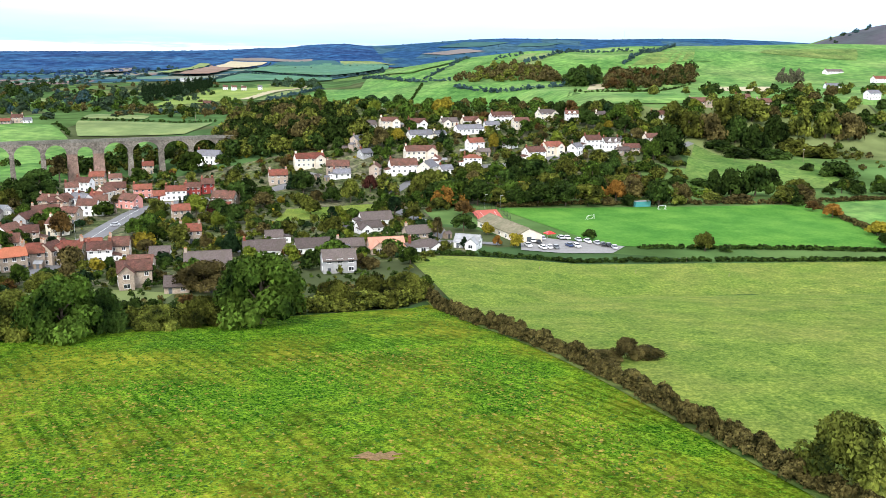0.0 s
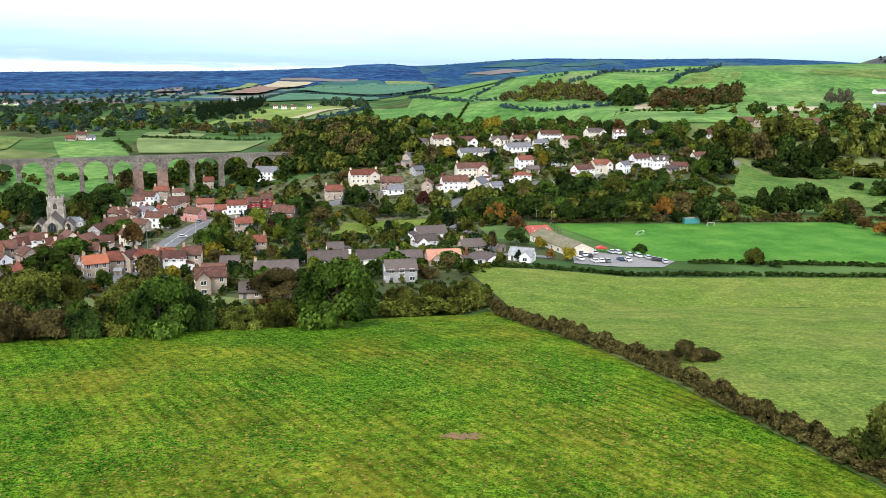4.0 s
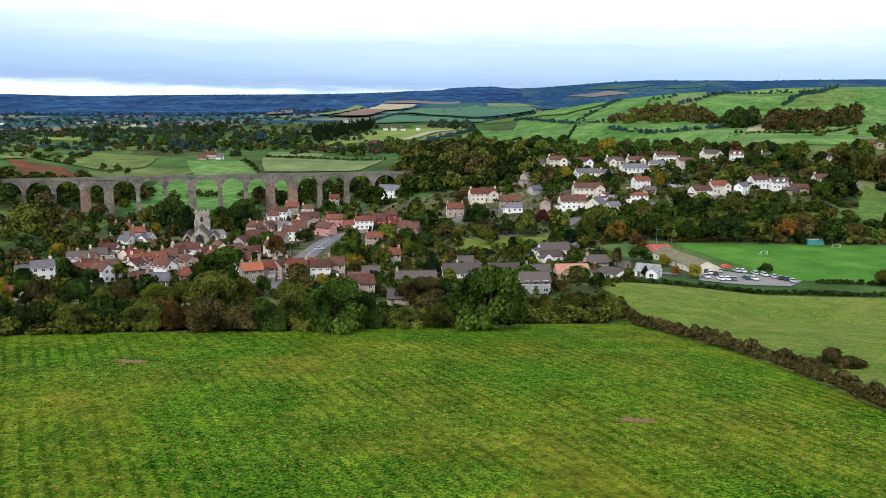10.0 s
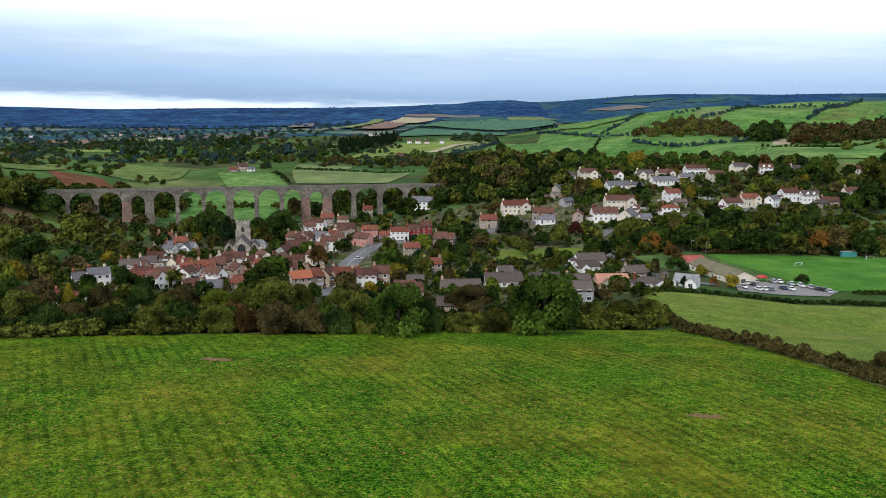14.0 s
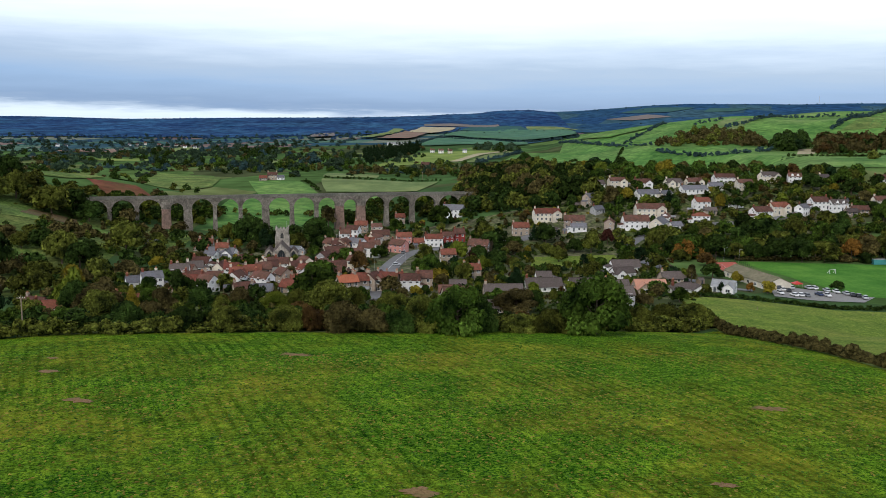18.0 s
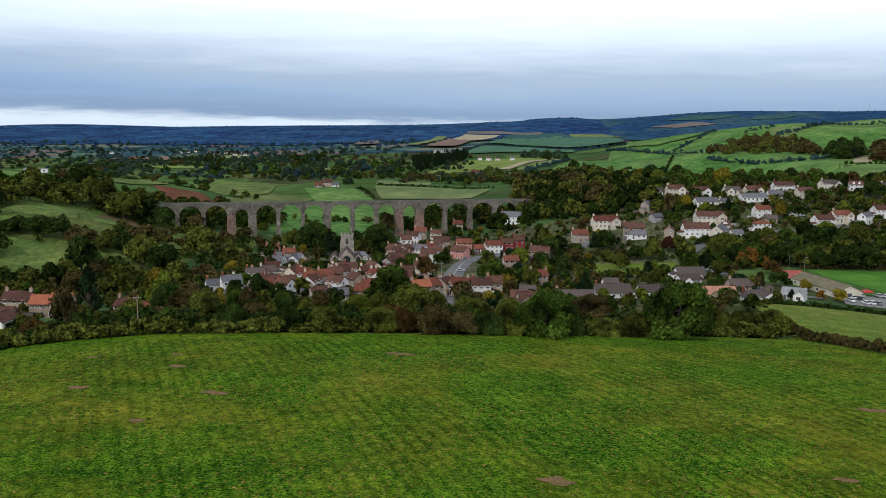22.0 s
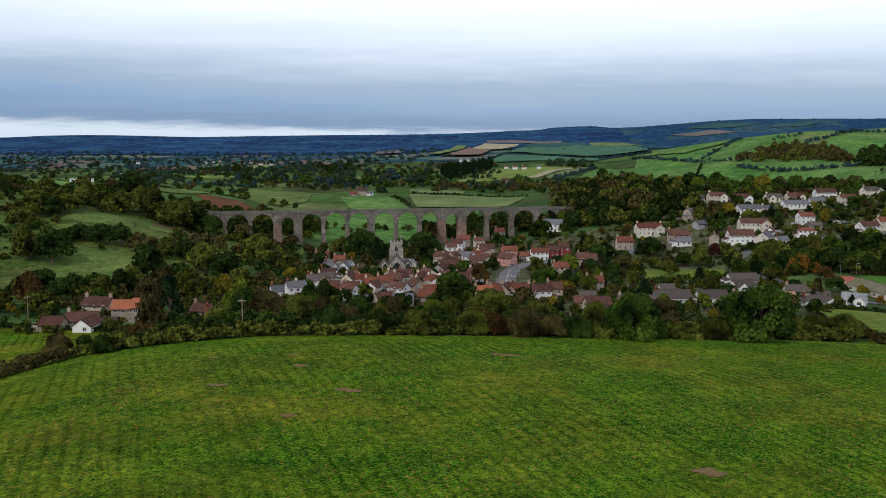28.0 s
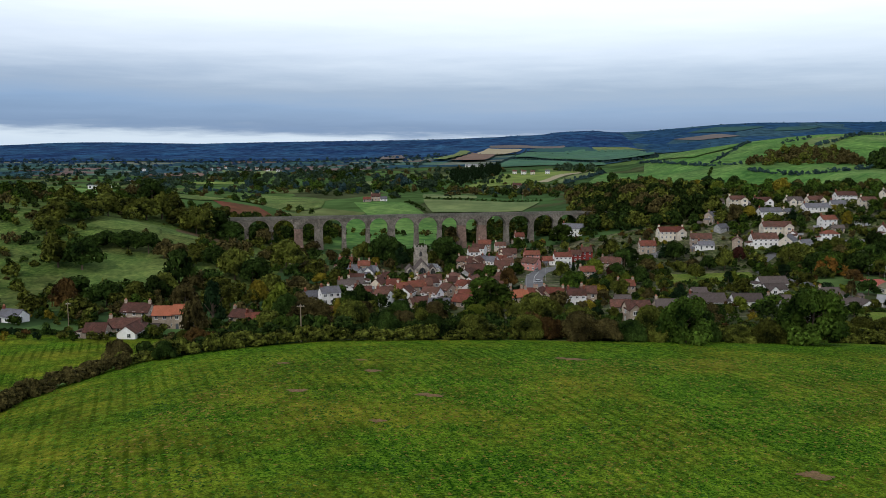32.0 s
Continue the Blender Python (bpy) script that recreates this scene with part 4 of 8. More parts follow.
s_first, s_last = PIERS[0][0] - 12, PIERS[-1][0] + 16
bm = bmesh.new()
add_box(bm, s_first, s_last, -VIADUCT_WIDE / 2 - 0.3, VIADUCT_WIDE / 2 + 0.3, DECK_TOP - 1.5, DECK_TOP - 1.1)
part("string_course", bm, STONE_DARK, viaduct)
for side in (-1, 1):
    y = side * (VIADUCT_WIDE / 2 - 0.1)
    bm = bmesh.new()
    add_box(bm, s_first, s_last, y - 0.25, y + 0.25, DECK_TOP - 1.1, DECK_TOP - 0.2)
    parapet = part("parapet", bm, STONE_DARK, viaduct)
    bm = bmesh.new()
    k = s_first
    while k < s_last:
        add_box(bm, k, k + 2.35, y - 0.36, y + 0.36, DECK_TOP - 0.2, DECK_TOP)
        k += 2.4
    part("coping", bm, STONE_DARK, parapet)
for s, wide in PIERS:
    if wide > 4:
        bm = bmesh.new()
        add_box(bm, s - wide / 2 - 0.2, s + wide / 2 + 0.2, -VIADUCT_WIDE / 2 - 0.5, -VIADUCT_WIDE / 2 + 0.4, DECK_TOP - 1.6, DECK_TOP + 0.15)
        part("refuge", bm, STONE_DARK, viaduct)
for s0, s1 in ((s_first - 30, PIERS[0][0] + 1), (PIERS[-1][0] - 1, s_last + 18)):
    bm = bmesh.new()
    add_box(bm, s0, s1, -VIADUCT_WIDE / 2 + 0.02, VIADUCT_WIDE / 2 - 0.02, 8, DECK_TOP - 1.52)
    part("abutment", bm, STONE, viaduct)


# ---- houses ----
def window_frame_mesh(w, h):
    bm = bmesh.new()
    for x0, x1, z0, z1 in ((-w / 2, w / 2, -h / 2 - 0.08, -h / 2 + 0.06), (-w / 2, w / 2, h / 2 - 0.09, h / 2), (-w / 2, -w / 2 + 0.09, -h / 2, h / 2), (w / 2 - 0.09, w / 2, -h / 2, h / 2), (-0.04, 0.04, -h / 2, h / 2)):
        add_box(bm, x0, x1, -0.10, 0.02, z0, z1)
    me = bpy.data.meshes.new("window_frame")
    bm.to_mesh(me)
    bm.free()
    me.materials.append(FRAME_WHITE)
    return me


def pane_mesh(w, h):
    bm = bmesh.new()
    add_box(bm, -w / 2 + 0.05, w / 2 - 0.05, -0.035, 0.005, -h / 2 + 0.04, h / 2 - 0.05)
    me = bpy.data.meshes.new("pane")
    bm.to_mesh(me)
    bm.free()
    me.materials.append(GLASS)
    return me


WINDOWS = {size: (window_frame_mesh(*size), pane_mesh(*size)) for size in ((1.2, 1.3), (1.7, 1.3), (0.8, 1.1), (2.6, 1.9))}


def window(parent, x, y, z, turn, size=(1.2, 1.3)):
    f, p = WINDOWS[size]
    w = part("window", f, None, parent, m=pose(x, y, z, 0, 0, turn))
    part("pane", p, None, w)


def chimney(parent, x, y, z0, z1, material, pots=2):
    bm = bmesh.new()
    add_box(bm, x - 0.45, x + 0.45, y - 0.35, y + 0.35, z0, z1)
    add_box(bm, x - 0.53, x + 0.53, y - 0.43, y + 0.43, z1 - 0.25, z1 - 0.06)
    c = part("chimney", bm, material, parent)
    for i in range(pots):
        bm = bmesh.new()
        px = x + (i - (pots - 1) / 2) * 0.42
        add_tube(bm, (px, y, z1), (px, y, z1 + 0.55), 0.15, 0.12, 7)
        part("chimney_pot", bm, CLAY_POT, c)


def gable_walls(bm, w, d, eave, ridge, foot):
    """Closed walls with gables at both ends; the ridge runs along x."""
    a = [(-d / 2, foot), (d / 2, foot), (d / 2, eave), (0, ridge), (-d / 2, eave)]
    l = [bm.verts.new((-w / 2, y, z)) for y, z in a]
    r = [bm.verts.new((w / 2, y, z)) for y, z in a]
    bm.faces.new(l)
    bm.faces.new(r[::-1])
    for i in range(5):
        bm.faces.new((l[i], r[i], r[(i + 1) % 5], l[(i + 1) % 5]))


def roof_slabs(bm, w, d, eave, ridge, over=0.35, thick=0.2, end=0.25):
    rise = (ridge - eave) / (d / 2)
    for side in (-1, 1):
        y1, z1 = side * (d / 2 + over), eave - over * rise
        q = [(y1, z1), (0, ridge), (0, ridge + thick * 1.2), (y1, z1 + thick)]
        l = [bm.verts.new((-w / 2 - end, y, z + 0.02)) for y, z in q]
        r = [bm.verts.new((w / 2 + end, y, z + 0.02)) for y, z in q]
        bm.faces.new(l)
        bm.faces.new(r[::-1])
        for i in range(4):
            bm.faces.new((l[i], r[i], r[(i + 1) % 4], l[(i + 1) % 4]))
    k = -w / 2 - end
    while k < w / 2 + end - 0.1:
        add_box(bm, k, min(k + 0.55, w / 2 + end), -0.14, 0.14, ridge + 0.1, ridge + 0.34)
        k += 0.6


def hip_roof(bm, w, d, eave, ridge, over=0.45):
    a, b, k = w / 2 + over, d / 2 + over, max(0.3, w / 2 - d / 2)
    base = [bm.verts.new(p) for p in ((-a, -b, eave - 0.2), (a, -b, eave - 0.2), (a, b, eave - 0.2), (-a, b, eave - 0.2))]
    low = [bm.verts.new((p.co.x, p.co.y, eave)) for p in base]
    t0, t1 = bm.verts.new((-k, 0, ridge)), bm.verts.new((k, 0, ridge))
    bm.faces.new(base)
    for i in range(4):
        bm.faces.new((base[i], base[(i + 1) % 4], low[(i + 1) % 4], low[i]))
    bm.faces.new((low[0], low[1], t1, t0))
    bm.faces.new((low[2], low[3], t0, t1))
    bm.faces.new((low[1], low[2], t1))
    bm.faces.new((low[3], low[0], t0))
    add_box(bm, -k, k, -0.14, 0.14, ridge - 0.1, ridge + 0.14)


WALL_WORD = {WALL_WHITE: "white rendered", WALL_CREAM: "cream rendered", WALL_STONE: "brown stone", WALL_PINK: "pink rendered", WALL_RED: "dark red rendered", WALL_BLUE: "blue rendered", WALL_GREY: "grey rendered"}
ROOF_WORD = {ROOF_BROWN: "brown tiled roof", ROOF_RED: "red tiled roof", ROOF_ORANGE: "orange pantile roof", ROOF_SALMON: "salmon-pink tiled roof", ROOF_SLATE: "grey slate roof", ROOF_DARK: "dark tiled roof", ROOF_METAL: "pale sheet roof", ROOF_MOSS: "mossy sheet roof"}
house_rng = random.Random(11)
HOUSES_AT = []


def house(x, y, turn, w, d, eave, rise, wall, roof, chimneys=1, hip=False, wing=0, porch=False, where="in the village", name="house", dormers=0, wide_windows=False):
    """A house with its ridge along its own x. wing: 1 or -1 adds a gabled wing towards its front at that end."""
    if eave > 3.4:
        eave, rise = eave * 1.17, rise * 0.86
    ob = thing(name, x, y, turn)
    storeys, hy_ok = (2 if eave > 3.4 else 1), y < 640
    kind = "house" if storeys == 2 else "bungalow"
    if name != "house":
        kind = name.replace("_", " ")
    tagged(ob, f"{WALL_WORD[wall]} {kind} with {ROOF_WORD[roof]} {where}", name.split("_")[-1] if name != "house" else "house", group="houses " + where)
    KEEP_FREE.append((x, y, max(w, d) * 0.5 + 0.6))
    HOUSES_AT.append((x, y, w * 0.5 + 1))
    ridge = eave + rise
    bm = bmesh.new()
    if hip:
        add_box(bm, -w / 2, w / 2, -d / 2, d / 2, -2.5, eave)
    else:
        gable_walls(bm, w, d, eave, ridge, -2.5)
    walls = part("wall", bm, wall, ob)
    bm = bmesh.new()
    (hip_roof if hip else roof_slabs)(bm, w, d, eave, ridge)
    part("roof", bm, roof, ob)
    front = -d / 2
    taken = None
    if wing:
        ww, out = min(w * 0.45, 6.0), 2.4
        wx = wing * (w / 2 - ww / 2)
        taken = wx
        m = pose(wx, front - out / 2 + 1.5, 0, 0, 0, 90)
        bm = bmesh.new()
        gable_walls(bm, out + 3.0, ww, eave, eave + rise * 0.85, -2.5)
        part("wing_wall", bm, wall, ob, m=m)
        bm = bmesh.new()
        roof_slabs(bm, out + 3.2, ww, eave, eave + rise * 0.85)
        part("wing_roof", bm, roof, ob, m=m)
        for k in range(storeys):
            window(ob, wx, front - out - 0.01, 1.5 + 2.6 * k, 0, (1.7, 1.3))
    cols = max(2, min(6, round(w / 2.9)))
    door_at = house_rng.randrange(cols)
    for k in range(storeys):
        for i in range(cols):
            cx = (i + 0.5) / cols * w - w / 2
            if taken is not None and abs(cx - taken) < 3.2:
                continue
            if k == 0 and i == door_at:
                bm = bmesh.new()
                add_box(bm, cx - 0.48, cx + 0.48, front - 0.08, front + 0.04, -0.1, 2.0)
                door = part("door", bm, DOOR_PAINT, ob)
                bm = bmesh.new()
                add_box(bm, cx + 0.3, cx + 0.36, front - 0.13, front - 0.08, 0.9, 1.05)
                part("handle", bm, STEEL, door)
            else:
                window(ob, cx, front - 0.01, 1.5 + 2.6 * k, 0, (1.7, 1.3) if wide_windows else (1.2, 1.3))
    for side in (-1, 1):
        for k in range(storeys):
            window(ob, side * (w / 2 + 0.01), -d * 0.16, 1.5 + 2.6 * k, 90 * side, (1.2, 1.3))
        if not hip and rise > 2.6 and storeys == 2:
            window(ob, side * (w / 2 + 0.01), 0, eave + 0.55, 90 * side, (0.8, 1.1))
    for i in range(chimneys):
        cx = (-1, 1, 0)[i] * (w / 2 - 0.55)
        chimney(ob, cx, 0.05, eave + rise * 0.4, ridge + 1.25, wall if wall in (WALL_STONE, WALL_CREAM) else ROOF_RED)
    for i in range(dormers):
        cx, yy = ((i + 0.5) / dormers - 0.5) * w * 0.8, front * 0.55
        bm = bmesh.new()
        gable_walls(bm, 2.2, 1.6, eave + rise * 0.62, eave + rise * 0.95, eave + rise * 0.1)
        dm = part("dormer", bm, wall, ob, m=pose(cx, yy, 0, 0, 0, 90))
        bm = bmesh.new()
        roof_slabs(bm, 2.3, 1.6, eave + rise * 0.62, eave + rise * 0.95, 0.15, 0.12, 0.1)
        part("dormer_roof", bm, roof, dm)
    if house_rng.random() < 0.55 and not wing and hy_ok:
        # lean-to at one end
        side = house_rng.choice((-1, 1))
        x0, x1 = sorted((side * (w / 2 + 0.01), side * (w / 2 + 2.8)))
        bm = bmesh.new()
        add_box(bm, x0, x1, -d * 0.42, d * 0.30, -2.5, 2.2)
        annex = part("lean_to", bm, wall, ob)
        bm = bmesh.new()
        zl, zr = (3.1, 2.25) if side > 0 else (2.25, 3.1)
        add_prism(bm, [(x0 - 0.1, zl - 0.16), (x1 + 0.1, zr - 0.16), (x1 + 0.1, zr), (x0 - 0.1, zl)], -d * 0.45, d * 0.33)
        part("lean_to_roof", bm, roof, annex)
        window(ob, (x0 + x1) / 2, -d * 0.42 - 0.01, 1.3, 0, (0.8, 1.1))
    if porch:
        bm = bmesh.new()
        add_box(bm, -1.1, 1.1, front - 1.3, front, 2.15, 2.35)
        for k in (-1, 1):
            add_box(bm, k * 0.95 - 0.07, k * 0.95 + 0.07, front - 1.2, front - 1.06, -0.5, 2.15)
        part("porch", bm, roof, ob)
    for side in (-1, 1):
        bm = bmesh.new()
        y_g = side * (d / 2 + (0.42 if not hip else 0.52))
        z_g = eave - 0.36 * rise / (d / 2) + 0.02 if not hip else eave - 0.16
        add_box(bm, -w / 2 - 0.2, w / 2 + 0.2, y_g - 0.06, y_g + 0.06, z_g - 0.06, z_g + 0.06)
        part("gutter", bm, FRAME_WHITE if wall in (WALL_WHITE, WALL_CREAM) else RUBBER, ob)
    return ob


# the houses, street by street: x, y, turn, width, depth, height to eaves, rise of roof
house(-62.3, 471.0, 10, 9.3, 5.8, 4.0, 2.5, WALL_PINK, ROOF_RED, chimneys=1, where="beside the main street")
house(-44.4, 459.3, 8, 10.3, 6.4, 4.1, 2.7, WALL_WHITE, ROOF_RED, chimneys=2, where="beside the main street")
house(-36.4, 467.0, 8, 7.8, 5.8, 3.9, 2.6, WALL_RED, ROOF_BROWN, where="beside the main street")
house(-29.0, 470.4, 10, 6.5, 5.8, 4.5, 2.8, WALL_RED, ROOF_BROWN, chimneys=2, where="beside the main street")
house(-52.9, 462.5, 8, 6.5, 5.8, 2.4, 2.1, WALL_RED, ROOF_RED, chimneys=0, where="beside the main street")
house(-64.1, 439.2, -35, 9.8, 6.1, 4.0, 2.8, WALL_PINK, ROOF_BROWN, chimneys=1, where="beside the main street")
house(-77.0, 477.4, 8, 10.8, 6.7, 4.0, 2.9, WALL_STONE, ROOF_BROWN, where="beside the main street")
house(-81.4, 507.5, 8, 7.0, 5.8, 3.9, 2.5, WALL_CREAM, ROOF_BROWN, where="beside the main street")
house(-95.1, 492.2, -20, 8.6, 5.8, 4.5, 2.8, WALL_WHITE, ROOF_BROWN, where="beside the main street")
house(-91.6, 512.2, -5, 8.3, 5.8, 4.4, 2.8, WALL_STONE, ROOF_RED, where="beside the main street")
house(-90.1, 446.8, -38, 6.5, 5.8, 4.0, 2.6, WALL_BLUE, ROOF_SLATE, chimneys=1, where="beside the main street")
house(-86.3, 441.2, -38, 6.5, 5.8, 4.3, 2.8, WALL_WHITE, ROOF_SLATE, chimneys=1, where="beside the main street")
house(-80.7, 422.6, -10, 9.1, 5.8, 4.5, 2.9, WALL_WHITE, ROOF_BROWN, where="beside the main street")
house(-81.1, 449.2, -20, 6.5, 5.8, 3.9, 2.7, WALL_WHITE, ROOF_RED, where="beside the main street")
house(-36.7, 397.0, 12, 7.9, 5.8, 4.3, 2.7, WALL_STONE, ROOF_RED, where="beside the main street")
house(-77.9, 438.4, 10, 6.5, 5.8, 4.0, 2.7, WALL_WHITE, ROOF_BROWN, where="beside the main street")
house(-18.6, 432.9, -20, 11.6, 7.2, 3.9, 3.6, WALL_STONE, ROOF_BROWN, where="beside the main street")
house(-18.7, 418.4, 5, 6.5, 5.8, 2.5, 2.1, WALL_STONE, ROOF_RED, where="beside the main street")
house(-67.8, 542.6, 10, 6.5, 5.8, 4.2, 2.6, WALL_STONE, ROOF_RED, where="beside the main street")
house(-98.5, 476.2, 15, 6.5, 5.8, 4.5, 2.7, WALL_WHITE, ROOF_BROWN, where="beside the main street")
house(-79.1, 460.8, 60, 9.0, 5.8, 4.5, 2.9, WALL_CREAM, ROOF_BROWN, where="beside the main street")
house(-99.2, 386.4, 70, 9.0, 5.8, 4.2, 2.6, WALL_GREY, ROOF_BROWN, chimneys=0, where="in the old village centre")
house(-96.0, 407.6, 15, 11.6, 7.2, 4.3, 3.3, WALL_STONE, ROOF_BROWN, chimneys=2, where="in the old village centre")
house(-97.2, 438.3, 10, 9.1, 5.8, 3.9, 2.6, WALL_STONE, ROOF_BROWN, where="in the old village centre")
house(-84.8, 402.5, -20, 8.7, 5.8, 4.4, 2.4, WALL_STONE, ROOF_BROWN, where="in the old village centre")
house(-114.5, 351.7, 12, 6.5, 5.8, 3.9, 2.7, WALL_WHITE, ROOF_BROWN, where="in the old village centre")
house(-104.8, 336.6, 25, 6.5, 5.8, 4.0, 2.7, WALL_CREAM, ROOF_BROWN, where="in the old village centre")
house(-104.2, 356.5, -60, 9.0, 5.8, 4.2, 2.6, WALL_CREAM, ROOF_BROWN, where="in the old village centre")
house(-89.8, 313.4, 8, 8.4, 5.8, 4.6, 2.5, WALL_STONE, ROOF_RED, wing=1, where="in the old village centre")
house(-95.6, 314.1, 70, 9.0, 5.8, 4.1, 2.5, WALL_WHITE, ROOF_BROWN, where="in the old village centre")
house(-76.5, 278.3, 25, 7.5, 5.8, 4.3, 2.5, WALL_STONE, ROOF_ORANGE, chimneys=2, where="in the old village centre")
house(-72.3, 286.3, 12, 6.5, 5.8, 4.1, 2.8, WALL_STONE, ROOF_RED, chimneys=2, where="in the old village centre")
house(-61.8, 290.2, -12, 8.7, 5.8, 4.1, 2.7, WALL_STONE, ROOF_RED, chimneys=2, wing=-1, where="in the old village centre")
house(-66.7, 289.4, 60, 9.0, 5.8, 4.5, 2.5, WALL_STONE, ROOF_BROWN, where="in the old village centre")
house(-52.8, 289.5, 5, 7.5, 5.8, 3.9, 2.5, WALL_WHITE, ROOF_BROWN, chimneys=2, where="in the old village centre")
house(-47.4, 294.2, 0, 6.5, 5.8, 4.4, 2.7, WALL_STONE, ROOF_BROWN, where="in the old village centre")
house(-60.4, 315.6, 5, 7.4, 5.8, 2.2, 2.1, WALL_STONE, ROOF_RED, where="in the old village centre")
house(-124.0, 305.7, 10, 7.1, 5.8, 4.1, 2.5, WALL_CREAM, ROOF_RED, wing=1, where="in the old village centre")
house(-119.9, 314.5, 8, 7.1, 5.8, 4.2, 2.4, WALL_STONE, ROOF_RED, where="in the old village centre")
house(-116.8, 320.7, 15, 6.5, 5.8, 4.3, 2.9, WALL_STONE, ROOF_BROWN, where="in the old village centre")
house(-114.9, 327.6, 40, 6.5, 5.8, 4.5, 2.8, WALL_CREAM, ROOF_BROWN, where="in the old village centre")
house(-107.1, 269.7, 0, 8.1, 5.8, 2.5, 2.1, WALL_STONE, ROOF_SLATE, where="in the old village centre")
house(-115.4, 277.5, 30, 8.2, 5.8, 2.1, 2.1, WALL_STONE, ROOF_BROWN, where="in the old village centre")
house(-102.2, 442.7, -15, 9.4, 5.8, 4.0, 2.9, WALL_STONE, ROOF_BROWN, where="in the old village centre")
house(-95.7, 441.1, 70, 9.0, 5.8, 4.4, 2.6, WALL_STONE, ROOF_BROWN, where="in the old village centre")
house(-86.1, 309.7, 5, 8.0, 5.8, 4.5, 2.7, WALL_STONE, ROOF_BROWN, where="in the old village centre")
house(-36.0, 244.1, 12, 8.9, 5.8, 4.4, 2.6, WALL_STONE, ROOF_BROWN, wing=-1, chimneys=0, where="in the old village centre")
house(-23.6, 234.0, 0, 6.5, 5.8, 2.2, 2.1, WALL_STONE, ROOF_DARK, chimneys=0, where="in the old village centre")
house(-34.1, 289.8, 0, 6.5, 5.8, 2.3, 2.1, WALL_WHITE, ROOF_DARK, chimneys=0, where="in the old village centre")
house(-105.6, 306.2, -50, 6.5, 5.8, 3.9, 2.6, WALL_STONE, ROOF_BROWN, where="in the old village centre")
house(-98.8, 302.6, 12, 6.5, 5.8, 2.5, 2.1, WALL_STONE, ROOF_RED, where="in the old village centre")
house(-95.6, 346.1, 65, 9.0, 5.8, 4.1, 2.4, WALL_WHITE, ROOF_BROWN, where="in the old village centre")
house(-86.7, 340.9, 10, 6.5, 5.8, 3.9, 2.5, WALL_STONE, ROOF_BROWN, where="in the old village centre")
house(-81.2, 360.3, -30, 6.5, 5.8, 4.4, 2.6, WALL_CREAM, ROOF_BROWN, where="in the old village centre")
house(-120.4, 351.1, 60, 9.0, 5.8, 4.0, 2.5, WALL_CREAM, ROOF_BROWN, where="in the old village centre")
house(-158.6, 418.0, 5, 6.7, 5.8, 4.6, 2.6, WALL_STONE, ROOF_RED, chimneys=2, where="near the church")
house(-162.8, 411.0, -25, 7.0, 5.8, 2.2, 2.1, WALL_WHITE, ROOF_SLATE, chimneys=2, where="near the church")
house(-141.5, 394.8, 10, 7.3, 5.8, 2.1, 2.1, WALL_STONE, ROOF_BROWN, where="near the church")
house(-121.1, 431.9, -20, 6.5, 5.8, 2.1, 2.1, WALL_WHITE, ROOF_METAL, chimneys=0, where="near the church")
house(-171.7, 434.0, 5, 8.0, 5.8, 3.9, 2.8, WALL_STONE, ROOF_RED, chimneys=2, where="near the church")
house(-159.0, 417.4, -12, 16.5, 8.0, 2.2, 2.9, WALL_WHITE, ROOF_SLATE, wing=1, chimneys=2, where="near the church")
house(-199.7, 430.3, -25, 6.7, 5.8, 2.1, 2.1, WALL_STONE, ROOF_SLATE, chimneys=0, where="near the church")
house(-27.2, 327.1, 8, 7.7, 5.8, 4.2, 2.5, WALL_STONE, ROOF_RED, chimneys=2, where="among gardens")
house(-37.7, 270.6, -5, 7.6, 5.8, 2.5, 2.1, WALL_STONE, ROOF_BROWN, chimneys=0, where="among gardens")
house(-17.7, 271.0, 4, 14.3, 8.0, 2.2, 2.9, WALL_STONE, ROOF_DARK, chimneys=1, where="among gardens")
house(21.8, 254.5, 4, 10.0, 7.0, 3.7, 2.9, WALL_GREY, ROOF_DARK, wide_windows=True, chimneys=0, where="among gardens")
house(-0.2, 291.8, 4, 14.3, 8.0, 2.3, 2.9, WALL_WHITE, ROOF_DARK, where="among gardens")
house(16.2, 293.4, 3, 11.8, 7.3, 2.5, 2.6, WALL_WHITE, ROOF_DARK, chimneys=0, where="among gardens")
house(29.4, 294.4, 3, 9.6, 5.9, 2.3, 2.1, WALL_STONE, ROOF_DARK, where="among gardens")
house(41.2, 336.8, 15, 10.0, 6.2, 2.2, 2.2, WALL_WHITE, ROOF_DARK, wing=-1, chimneys=0, where="among gardens")
house(46.7, 357.5, 8, 13.6, 8.0, 2.3, 2.9, WALL_WHITE, ROOF_DARK, chimneys=0, where="among gardens")
house(41.4, 289.0, 3, 12.3, 7.6, 2.1, 2.7, WALL_STONE, ROOF_SALMON, wing=-1, chimneys=0, wide_windows=True, where="among gardens")
house(54.0, 282.9, 6, 11.7, 7.3, 2.3, 2.0, WALL_WHITE, ROOF_DARK, hip=True, wing=1, wide_windows=True, where="among gardens")
house(57.5, 314.1, 8, 10.8, 6.7, 2.2, 2.4, WALL_STONE, ROOF_DARK, where="among gardens")
house(3.5, 320.0, 4, 6.5, 5.8, 2.5, 2.1, WALL_WHITE, ROOF_DARK, chimneys=0, where="among gardens")
house(71.1, 289.5, -30, 8.9, 5.8, 2.5, 2.1, WALL_WHITE, ROOF_METAL, wing=1, chimneys=0, where="among gardens")
